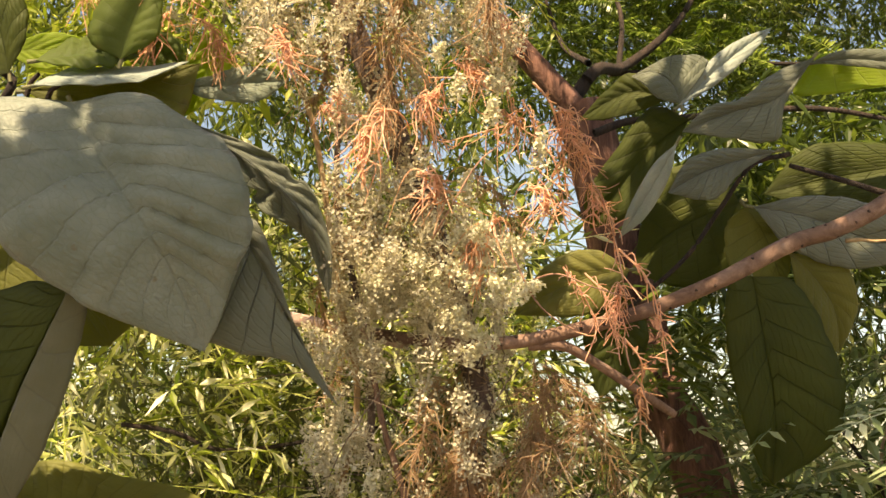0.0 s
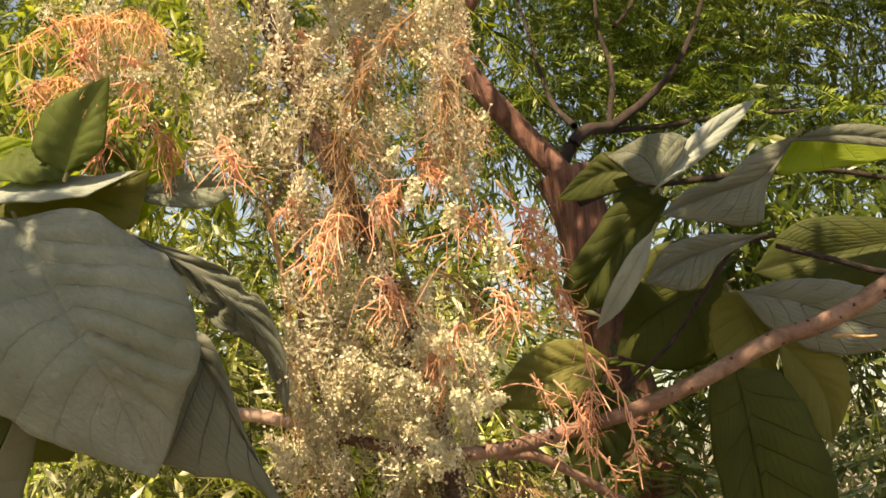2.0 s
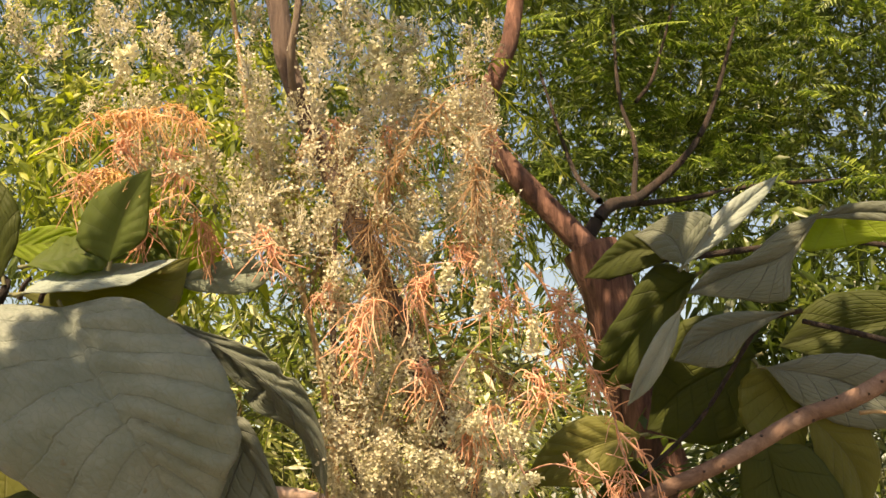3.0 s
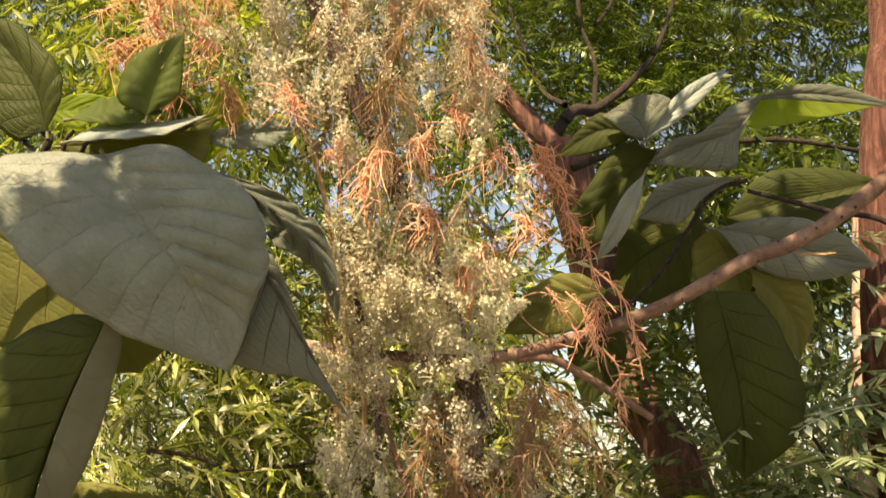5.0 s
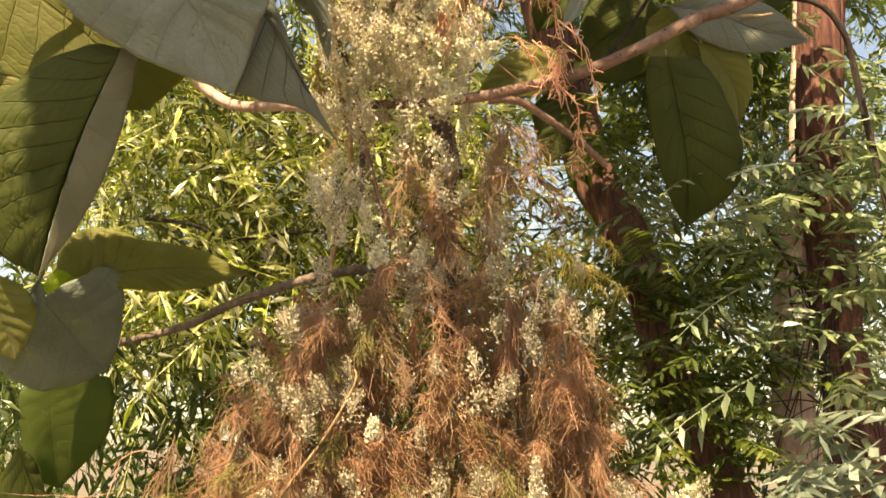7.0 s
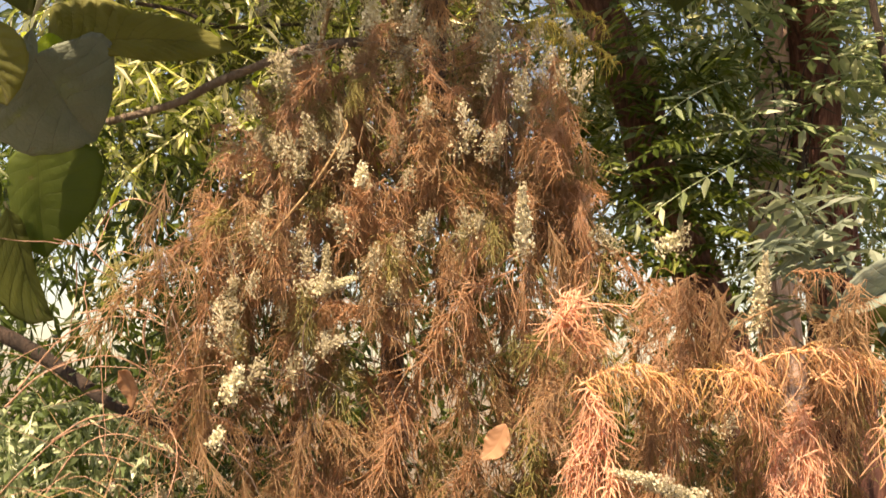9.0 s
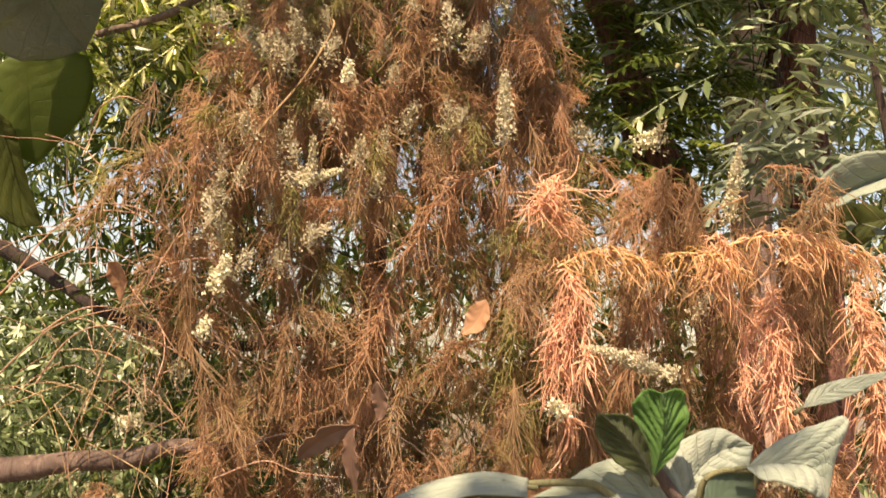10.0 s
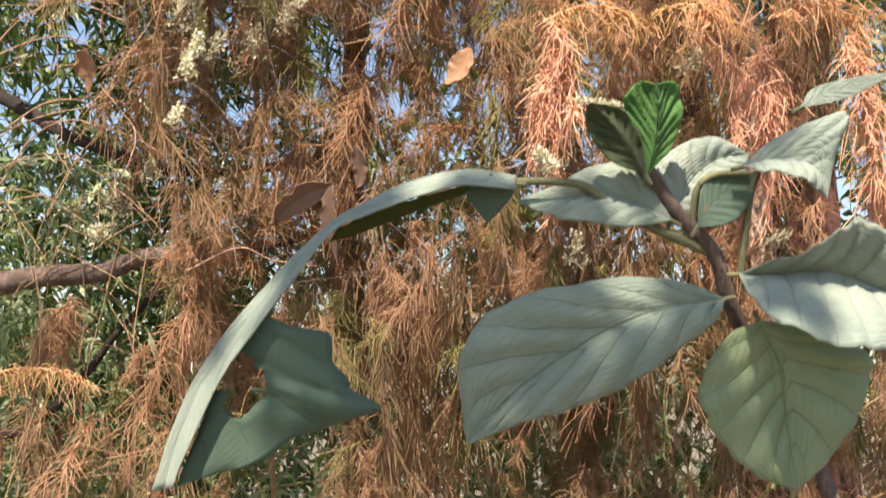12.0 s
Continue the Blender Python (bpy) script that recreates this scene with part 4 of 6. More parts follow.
leaf_between(right, [(0.305, 1.130, 1.806), (0.323, 1.137, 1.781), (0.334, 1.143, 1.754), (0.345, 1.150, 1.726)],
             [(0.305, 1.130, 1.806), (0.286, 1.137, 1.786), (0.293, 1.143, 1.742), (0.345, 1.150, 1.726)],
             [(0.305, 1.130, 1.806), (0.333, 1.137, 1.800), (0.350, 1.143, 1.759), (0.345, 1.150, 1.726)], "yellowing brownish leaf in the shade", STRAW_LEAF, quilt=0.002, seed=43)
leaf_between(right, [(0.506, 1.160, 1.861), (0.450, 1.167, 1.852), (0.394, 1.173, 1.843), (0.334, 1.180, 1.830)],
             [(0.506, 1.160, 1.861), (0.459, 1.167, 1.812), (0.391, 1.173, 1.810), (0.334, 1.180, 1.830)],
             [(0.506, 1.160, 1.861), (0.453, 1.167, 1.879), (0.378, 1.173, 1.877), (0.334, 1.180, 1.830)], "", TEAL_LEAF, bulge=0.006, quilt=0.001, seed=41)
leaf_between(right, [(0.309, 1.110, 1.801), (0.366, 1.117, 1.791), (0.420, 1.123, 1.771), (0.483, 1.130, 1.758)],
             [(0.309, 1.110, 1.801), (0.367, 1.117, 1.813), (0.429, 1.123, 1.803), (0.483, 1.130, 1.758)],
             [(0.309, 1.110, 1.801), (0.345, 1.117, 1.760), (0.405, 1.123, 1.741), (0.483, 1.130, 1.758)], "", SHADED_GREY_LEAF, bulge=0.006, quilt=0.0015, seed=42)
leaf_between(right, [(0.300, 1.085, 1.728), (0.312, 1.095, 1.662), (0.322, 1.113, 1.598), (0.323, 1.140, 1.533)],
             [(0.300, 1.085, 1.728), (0.280, 1.091, 1.724), (0.276, 1.097, 1.670), (0.288, 1.108, 1.604), (0.305, 1.124, 1.556), (0.323, 1.140, 1.533)],
             [(0.300, 1.085, 1.728), (0.341, 1.091, 1.722), (0.372, 1.097, 1.668), (0.386, 1.108, 1.622), (0.378, 1.124, 1.575), (0.323, 1.140, 1.533)], "long dark green leaf hanging straight down", TEAL_LEAF, bulge=0.008, quilt=0.0015, seed=44)
leaf_between(right, [(0.344, 1.120, 1.757), (0.371, 1.127, 1.730), (0.389, 1.137, 1.701), (0.395, 1.150, 1.660)],
             [(0.344, 1.120, 1.757), (0.353, 1.127, 1.706), (0.374, 1.137, 1.673), (0.395, 1.150, 1.660)],
             [(0.344, 1.120, 1.757), (0.396, 1.127, 1.747), (0.411, 1.137, 1.707), (0.395, 1.150, 1.660)], "", OLIVE_LEAF, bulge=0.004, quilt=0.0015, seed=45)
# pale tone carries the sun on the lower edge in the colour
leaf_between(right, [(0.556, 0.940, 1.206), (0.506, 0.950, 1.186), (0.473, 0.958, 1.170), (0.448, 0.965, 1.159)],
             [(0.548, 0.920, 1.222), (0.492, 0.927, 1.217), (0.459, 0.942, 1.195), (0.448, 0.965, 1.159)],
             [(0.547, 0.920, 1.186), (0.499, 0.930, 1.172), (0.469, 0.945, 1.159), (0.448, 0.965, 1.159)], "", PALE_LEAF, bulge=0.004, quilt=0.001, seed=49)
leaf_between(right, [(0.547, 0.980, 1.158), (0.520, 0.987, 1.152), (0.492, 0.993, 1.143), (0.466, 1.000, 1.136)],
             [(0.547, 0.980, 1.158), (0.520, 0.987, 1.173), (0.486, 0.993, 1.167), (0.466, 1.000, 1.136)],
             [(0.547, 0.980, 1.158), (0.519, 0.987, 1.130), (0.485, 0.993, 1.132), (0.466, 1.000, 1.136)], "", TEAL_LEAF, bulge=0.004, quilt=0.001, seed=50)
leaf_between(right, [(0.189, 1.132, 1.742), (0.164, 1.131, 1.738), (0.140, 1.130, 1.731), (0.117, 1.129, 1.721), (0.095, 1.129, 1.710), (0.074, 1.129, 1.696)],
             [(0.189, 1.132, 1.742), (0.170, 1.131, 1.711), (0.152, 1.130, 1.698), (0.130, 1.129, 1.694), (0.104, 1.129, 1.695), (0.074, 1.129, 1.696)],
             [(0.189, 1.132, 1.742), (0.159, 1.131, 1.761), (0.130, 1.130, 1.759), (0.106, 1.129, 1.745), (0.088, 1.129, 1.723), (0.074, 1.129, 1.696)], "", OLIVE_LEAF, bulge=0.005, quilt=0.003, seed=46)
leaf_between(right, [(0.183, 1.145, 1.720), (0.182, 1.148, 1.698), (0.179, 1.151, 1.678), (0.174, 1.153, 1.657), (0.167, 1.156, 1.637), (0.160, 1.158, 1.615)],
             [(0.183, 1.145, 1.720), (0.205, 1.148, 1.696), (0.208, 1.151, 1.672), (0.199, 1.153, 1.650), (0.182, 1.156, 1.632), (0.160, 1.158, 1.615)],
             [(0.183, 1.145, 1.720), (0.155, 1.148, 1.701), (0.144, 1.151, 1.685), (0.145, 1.153, 1.665), (0.151, 1.156, 1.642), (0.160, 1.158, 1.615)], "", TEAL_LEAF, bulge=0.005, quilt=0.003, seed=47)

# ---- young shrub close to the path ----
low = thing("young_shrub", "young shrub with pale felted leaves round a curled new leaf", "shrub", (0.42, 0.42, 0.0))
add_stem(low, [(0.42, 0.42, -0.02), (0.40, 0.42, 0.3), (0.418, 0.801, 0.657), (0.310, 0.705, 0.806), (0.286, 0.680, 0.854), (0.254, 0.670, 0.886), (0.232, 0.660, 0.913), (0.227, 0.657, 0.921)], 0.0075, 0.0045, UMBER_BARK)
add_stem(low, [(0.283, 0.680, 0.856), (0.240, 0.672, 0.872), (0.209, 0.664, 0.885), (0.185, 0.656, 0.900), (0.163, 0.649, 0.902), (0.133, 0.645, 0.901)], 0.0042, 0.0026)
add_stem(low, [(0.267, 0.674, 0.875), (0.270, 0.666, 0.902), (0.283, 0.662, 0.912), (0.307, 0.661, 0.913)], 0.003, 0.002)
add_stem(low, [(0.306, 0.683, 0.842), (0.308, 0.673, 0.875), (0.310, 0.665, 0.903), (0.313, 0.661, 0.915)], 0.003, 0.002)
leaf_between(low, [(0.227, 0.645, 0.908), (0.212, 0.638, 0.929), (0.199, 0.632, 0.943), (0.184, 0.625, 0.955)],
             [(0.227, 0.645, 0.908), (0.202, 0.640, 0.916), (0.185, 0.635, 0.934), (0.181, 0.630, 0.949), (0.184, 0.625, 0.955)],
             [(0.227, 0.645, 0.908), (0.223, 0.638, 0.931), (0.209, 0.632, 0.952), (0.184, 0.625, 0.955)], "curled young leaf, dark with raised ribs", BUD_LEAF, bulge=-0.006, ribs=7, quilt=0.003, seed=61)
leaf_between(low, [(0.229, 0.650, 0.908), (0.234, 0.642, 0.932), (0.234, 0.635, 0.955), (0.231, 0.630, 0.971)],
             [(0.229, 0.650, 0.908), (0.218, 0.644, 0.936), (0.210, 0.638, 0.960), (0.220, 0.634, 0.973), (0.231, 0.630, 0.971)],
             [(0.229, 0.650, 0.908), (0.246, 0.644, 0.928), (0.253, 0.638, 0.952), (0.248, 0.634, 0.973), (0.231, 0.630, 0.971)], "bright green young leaf folded at the tip", YOUNG_LEAF, bulge=-0.006, ribs=9, quilt=0.004, seed=62)
leaf_between(low, [(0.132, 0.640, 0.899), (0.099, 0.635, 0.902), (0.061, 0.631, 0.891), (0.029, 0.630, 0.878), (0.004, 0.630, 0.863), (-0.030, 0.632, 0.828), (-0.059, 0.635, 0.792), (-0.082, 0.638, 0.758), (-0.099, 0.642, 0.720), (-0.110, 0.645, 0.680)],
             [(0.133, 0.645, 0.905), (0.099, 0.645, 0.909), (0.061, 0.645, 0.900), (0.030, 0.645, 0.886), (0.002, 0.645, 0.869), (-0.035, 0.645, 0.832), (-0.067, 0.645, 0.794), (-0.089, 0.645, 0.760), (-0.107, 0.646, 0.718), (-0.119, 0.648, 0.678)],
             [(0.131, 0.628, 0.892), (0.094, 0.624, 0.893), (0.059, 0.620, 0.883), (0.026, 0.620, 0.870), (0.005, 0.620, 0.859), (-0.022, 0.622, 0.824), (-0.048, 0.623, 0.788), (-0.070, 0.625, 0.755), (-0.087, 0.629, 0.718), (-0.100, 0.633, 0.682)], "long arching leaf seen along its edge", PALE_LEAF, bulge=0.0015, quilt=0.0008, ragged=0.05, seed=63)
leaf_between(low, [(0.006, 0.632, 0.862), (0.027, 0.628, 0.872), (0.061, 0.627, 0.884), (0.096, 0.630, 0.895)],
             None,
             [(0.001, 0.645, 0.855), (0.023, 0.645, 0.862), (0.059, 0.645, 0.877), (0.098, 0.645, 0.892)], "dark underside of the arching leaf", TEAL_LEAF, quilt=0.0004, seed=75)
leaf_between(low, [(0.115, 0.640, 0.897), (0.116, 0.643, 0.884), (0.113, 0.647, 0.870)],
             [(0.115, 0.640, 0.897), (0.095, 0.642, 0.896), (0.103, 0.644, 0.882), (0.113, 0.647, 0.870)],
             [(0.115, 0.640, 0.897), (0.132, 0.642, 0.895), (0.124, 0.644, 0.882), (0.113, 0.647, 0.870)], "", MID_LEAF, quilt=0.001, seed=73)
leaf_between(low, [(0.251, 0.668, 0.878), (0.213, 0.664, 0.893), (0.171, 0.660, 0.892), (0.134, 0.655, 0.888)],
             [(0.251, 0.668, 0.878), (0.225, 0.669, 0.919), (0.193, 0.669, 0.917), (0.163, 0.665, 0.901), (0.134, 0.655, 0.888)],
             [(0.251, 0.668, 0.878), (0.219, 0.655, 0.870), (0.185, 0.649, 0.871), (0.153, 0.650, 0.878), (0.134, 0.655, 0.888)], "", PALE_LEAF, bulge=0.005, quilt=0.003, seed=64)
leaf_between(low, [(0.252, 0.672, 0.880), (0.267, 0.676, 0.909), (0.289, 0.680, 0.927), (0.313, 0.680, 0.931)],
             [(0.252, 0.672, 0.880), (0.237, 0.675, 0.913), (0.254, 0.678, 0.933), (0.285, 0.680, 0.944), (0.313, 0.680, 0.931)],
             [(0.252, 0.672, 0.880), (0.277, 0.676, 0.884), (0.304, 0.680, 0.902), (0.313, 0.680, 0.931)], "", PALE_LEAF, bulge=0.006, quilt=0.004, seed=65)
leaf_between(low, [(0.288, 0.660, 0.820), (0.248, 0.656, 0.813), (0.210, 0.652, 0.800), (0.170, 0.653, 0.777), (0.130, 0.659, 0.746), (0.101, 0.665, 0.712)],
             [(0.288, 0.660, 0.820), (0.269, 0.658, 0.828), (0.244, 0.656, 0.833), (0.211, 0.654, 0.834), (0.178, 0.652, 0.828), (0.145, 0.652, 0.821), (0.117, 0.653, 0.808), (0.101, 0.656, 0.790), (0.094, 0.659, 0.768), (0.097, 0.662, 0.739), (0.101, 0.665, 0.712)],
             [(0.288, 0.660, 0.820), (0.278, 0.657, 0.802), (0.252, 0.654, 0.782), (0.218, 0.652, 0.759), (0.178, 0.653, 0.740), (0.142, 0.656, 0.729), (0.118, 0.661, 0.719), (0.101, 0.665, 0.712)], "pale grey-green leaf with a soft felted face", PALE_LEAF, bulge=0.008, ribs=7, quilt=0.006, seed=66)
leaf_between(low, [(0.298, 0.660, 0.838), (0.327, 0.655, 0.839), (0.358, 0.650, 0.841), (0.387, 0.650, 0.833), (0.420, 0.650, 0.819)],
             [(0.298, 0.660, 0.838), (0.314, 0.640, 0.846), (0.340, 0.620, 0.855), (0.359, 0.615, 0.870), (0.378, 0.615, 0.874), (0.416, 0.640, 0.859)],
             [(0.298, 0.660, 0.838), (0.299, 0.630, 0.817), (0.312, 0.610, 0.800), (0.339, 0.600, 0.787), (0.366, 0.600, 0.782), (0.405, 0.620, 0.786)], "pale leaf with one sunlit half", PALE_LEAF, bulge=0.004, ribs=6, quilt=0.004, seed=67)
leaf_between(low, [(0.316, 0.670, 0.805), (0.333, 0.677, 0.771), (0.338, 0.683, 0.734), (0.348, 0.690, 0.681)],
             [(0.316, 0.670, 0.805), (0.290, 0.673, 0.792), (0.272, 0.677, 0.758), (0.277, 0.680, 0.733), (0.296, 0.683, 0.708), (0.317, 0.686, 0.691), (0.348, 0.690, 0.681)],
             [(0.316, 0.670, 0.805), (0.349, 0.673, 0.803), (0.384, 0.676, 0.793), (0.400, 0.679, 0.776), (0.397, 0.681, 0.753), (0.385, 0.684, 0.725), (0.368, 0.687, 0.700), (0.348, 0.690, 0.681)], "rounded pale green leaf", FRESH_LEAF, bulge=0.008, ribs=6, quilt=0.006, seed=68)
leaf_between(low, [(0.299, 0.650, 0.916), (0.325, 0.646, 0.920), (0.350, 0.645, 0.916), (0.359, 0.645, 0.893)],
             [(0.299, 0.650, 0.916), (0.318, 0.648, 0.934), (0.346, 0.646, 0.948), (0.375, 0.645, 0.956), (0.366, 0.645, 0.927), (0.359, 0.645, 0.893)],
             [(0.299, 0.650, 0.916), (0.306, 0.630, 0.908), (0.326, 0.625, 0.904), (0.342, 0.630, 0.898), (0.359, 0.645, 0.893)], "", PALE_LEAF, bulge=0.005, quilt=0.0025, seed=69)
leaf_between(low, [(0.344, 0.655, 0.962), (0.364, 0.658, 0.974), (0.390, 0.660, 0.982), (0.421, 0.660, 0.993)],
             [(0.344, 0.655, 0.962), (0.356, 0.658, 0.978), (0.391, 0.660, 0.988), (0.421, 0.660, 0.993)],
             [(0.344, 0.655, 0.962), (0.372, 0.658, 0.968), (0.395, 0.660, 0.978), (0.421, 0.660, 0.993)], "", PALE_LEAF, quilt=0.001, seed=70)
leaf_between(low, [(0.268, 0.660, 0.872), (0.285, 0.664, 0.895), (0.317, 0.664, 0.915)],
             [(0.268, 0.660, 0.872), (0.272, 0.663, 0.901), (0.285, 0.664, 0.914), (0.317, 0.664, 0.915)],
             [(0.268, 0.660, 0.872), (0.293, 0.663, 0.876), (0.308, 0.664, 0.891), (0.317, 0.664, 0.915)], "", MID_LEAF, quilt=0.001, seed=71)
leaf_between(low, [(-0.042, 0.632, 0.802), (-0.059, 0.635, 0.781), (-0.074, 0.638, 0.753), (-0.087, 0.642, 0.720), (-0.101, 0.645, 0.682)], None,
             [(-0.042, 0.632, 0.802), (-0.022, 0.636, 0.794), (0.002, 0.640, 0.789), (0.006, 0.643, 0.770), (0.022, 0.646, 0.751), (0.041, 0.648, 0.740), (0.018, 0.648, 0.729), (-0.017, 0.648, 0.718), (-0.048, 0.647, 0.698), (-0.075, 0.646, 0.691), (-0.101, 0.645, 0.682)], "torn lower half of the arching leaf, with a hole", MID_LEAF, bulge=0.006, ribs=6, quilt=0.004, ragged=0.04, seed=72, hole=((-0.058, 0.642, 0.755), 0.013, 0.022))


# ---- needle sprays ----
def needles(r, base, way, length, droop, curl, rad, k=5):
    """Drooping curved needles from base points along ways."""
    n = len(base)
    t = np.linspace(0, 1, k)[None, :, None]
    side = unit(np.cross(way, r.normal(size=(n, 3))))
    L = (length * r.uniform(0.6, 1.2, n))[:, None, None]
    g = np.array([0, 0, -1.0])
    P = base[:, None] + L * (way[:, None] * t + g * droop * 1.0 * t ** 2 - way[:, None] * 0.25 * t ** 2 + side[:, None] * curl * t ** 2 * r.uniform(-1, 1, n)[:, None, None] + np.cross(side, way)[:, None] * curl * 0.22 * np.sin(t * r.uniform(2, 5, n)[:, None, None]))
    R = rad * np.linspace(1.0, 0.55, k)[None] * r.uniform(0.8, 1.2, n)[:, None]
    return P, R


def spray_mesh(name, mat, seed, axis, count, length, splay, droop, curl, rad, twigs=0, k=5):
    """One spray: a thin axis with needles all round it. axis: its points."""
    r = np.random.default_rng(seed)
    line = spline(axis, 14)
    s = r.uniform(0.02, 1, count) * 12.99
    i = s.astype(int)
    base = line[i] + (line[i + 1] - line[i]) * (s - i)[:, None]
    along = unit(line[np.minimum(i + 1, 13)] - line[i])
    way = unit(along * 0.7 + unit(r.normal(size=(count, 3))) * splay)
    P, R = needles(r, base, way, length, droop, curl, rad, k)
    V1, F1 = tubes(P, R, 3)
    V2, F2 = tubes(line[None], np.linspace(rad * 1.5, rad * 0.8, 14)[None], 4)
    V, F = np.vstack([V1, V2]), np.vstack([F1, F2 + len(V1)])
    if twigs:
        b = line[r.integers(2, 12, twigs)]
        w = unit(r.normal(size=(twigs, 3)) * np.array([1, 1, 0.6]))
        P3, R3 = needles(r, b, w, length * 2.2, 0.5, 0.9, rad * 0.9, 6)
        V3, F3 = tubes(P3, R3, 3)
        F = np.vstack([F, F3 + len(V)])
        V = np.vstack([V, V3])
    return quick(name, V, F, mat)


def hang(l, lean=0.25, seed=0):
    r = np.random.default_rng(seed)
    return [(0, 0, 0), (lean * l * 0.5, r.normal() * 0.01, -0.25 * l), (lean * l * 0.8, r.normal() * 0.012, -0.6 * l), (lean * l * 0.9, r.normal() * 0.015, -l)]


def comb(l, seed=0):
    r = np.random.default_rng(seed)
    return [(-l / 2, 0, -0.012), (-l / 6, r.normal() * 0.01, 0.004), (l / 6, r.normal() * 0.01, 0.002), (l / 2, 0, -0.016)]


BROWN_SPRAYS = [spray_mesh("needle_spray", (BROWN, TAN, BROWN, MOSSY, TAN, BROWN, BROWN)[i % 7], 100 + i, hang(0.045 + 0.013 * (i % 5), 0.15 + 0.2 * (i % 4), i), 98, 0.015 + 0.003 * (i % 4), 1.0, 0.75, 1.25, 0.0005, 3, 3) for i in range(14)]
LOW_SPRAYS = [spray_mesh("needle_spray", BROWN, 120 + i, hang(0.06 + 0.016 * (i % 5), 0.1 + 0.2 * (i % 4), i), 82, 0.019 + 0.003 * (i % 4), 1.0, 0.75, 1.2, 0.00058, 4, 3) for i in range(8)]
BROWN_COMBS = [spray_mesh("needle_spray", BROWN, 150 + i, comb(0.06 + 0.015 * i, i), 84, 0.02, 0.95, 0.9, 1.1, 0.0005, 4, 4) for i in range(3)]
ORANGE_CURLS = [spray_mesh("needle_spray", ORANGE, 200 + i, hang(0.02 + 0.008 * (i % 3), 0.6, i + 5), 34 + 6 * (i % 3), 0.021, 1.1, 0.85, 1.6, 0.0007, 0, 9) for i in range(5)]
ORANGE_TASSELS = [spray_mesh("needle_spray", ORANGE, 230 + i, hang(0.085 + 0.015 * i, 0.2, i + 9), 150, 0.022, 1.05, 0.8, 1.1, 0.00066, 2, 5) for i in range(3)]
GOLD_COMBS = [spray_mesh("needle_spray", GOLD, 260 + i, comb(0.1 + 0.03 * i, i + 2), 130, 0.024, 1.05, 0.75, 1.0, 0.00068, 3, 5) for i in range(3)]
THREADS = [spray_mesh("needle_spray", ORANGE, 290 + i, hang(0.07 + 0.015 * i, 0.35, i + 20), 24, 0.011, 1.0, 0.6, 1.6, 0.0007, 0, 7) for i in range(3)]


def place(meshes, i, at, turn=0.0, size=1.0, tip=0.0, label=""):
    return child("needle_spray", meshes[i % len(meshes)], conifer, label, Matrix.Translation(at) @ Matrix.Rotation(radians(turn), 4, "Z") @ Matrix.Rotation(radians(tip), 4, "Y") @ Matrix.Scale(size, 4))


# curled orange tips round the flowers, sunlight put into their colour
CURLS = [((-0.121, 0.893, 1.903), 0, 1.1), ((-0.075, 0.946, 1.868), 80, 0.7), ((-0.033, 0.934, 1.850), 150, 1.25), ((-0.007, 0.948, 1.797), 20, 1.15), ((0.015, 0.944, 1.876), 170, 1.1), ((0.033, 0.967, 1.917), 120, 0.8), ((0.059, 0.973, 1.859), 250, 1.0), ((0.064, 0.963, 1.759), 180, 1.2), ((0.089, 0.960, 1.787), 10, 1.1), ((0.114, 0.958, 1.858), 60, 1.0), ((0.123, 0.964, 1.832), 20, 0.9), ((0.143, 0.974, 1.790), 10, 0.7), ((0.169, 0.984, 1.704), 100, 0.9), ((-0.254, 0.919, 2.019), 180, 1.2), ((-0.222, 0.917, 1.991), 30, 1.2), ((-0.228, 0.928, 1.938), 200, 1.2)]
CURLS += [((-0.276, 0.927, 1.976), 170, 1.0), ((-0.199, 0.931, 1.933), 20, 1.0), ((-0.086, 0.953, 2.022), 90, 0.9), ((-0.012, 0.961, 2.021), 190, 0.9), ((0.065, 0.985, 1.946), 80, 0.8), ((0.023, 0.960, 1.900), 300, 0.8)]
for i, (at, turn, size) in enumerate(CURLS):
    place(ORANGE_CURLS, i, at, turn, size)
for i, (at, turn, size) in enumerate([((0.127, 0.956, 1.826), 10, 1.0), ((0.146, 0.967, 1.780), 15, 1.1), ((0.166, 0.977, 1.735), 20, 1.1), ((0.169, 0.982, 1.659), 20, 1.2), ((0.118, 0.977, 1.719), 340, 1.0), ((0.137, 0.979, 1.714), 20, 0.8), ((0.098, 0.962, 1.828), 0, 1.0),
                                      ((0.083, 0.953, 1.863), 30, 1.0), ((0.044, 0.969, 1.913), 30, 1.0), ((0.093, 0.961, 1.881), 0, 1.3)]):
    place(THREADS, i, at, turn, size)
for i, (at, turn) in enumerate([((0.164, 0.843, 1.161), 0), ((0.174, 0.832, 1.163), 60), ((0.159, 0.844, 1.156), 190), ((0.180, 0.844, 1.157), 300), ((0.320, 0.847, 1.111), 20), ((0.380, 0.850, 1.065), 120)]):
    place(ORANGE_CURLS, i, at, turn, 1.05, (55, -50, 70, 20, 40, -30)[i])
# golden and orange sprays by the young shrub
for i, (at, turn, size) in enumerate([((0.225, 0.851, 1.096), 5, 1.0), ((0.289, 0.852, 1.095), 355, 1.0), ((0.400, 0.846, 1.113), 0, 1.1), ((0.436, 0.859, 1.104), 20, 1.0), ((-0.338, 1.070, 0.759), 20, 0.9), ((-0.251, 0.910, 2.016), 345, 0.9), ((-0.272, 0.919, 1.966), 330, 0.8), ((-0.229, 0.920, 2.024), 20, 0.7)]):
    place(GOLD_COMBS, i, at, turn, size)
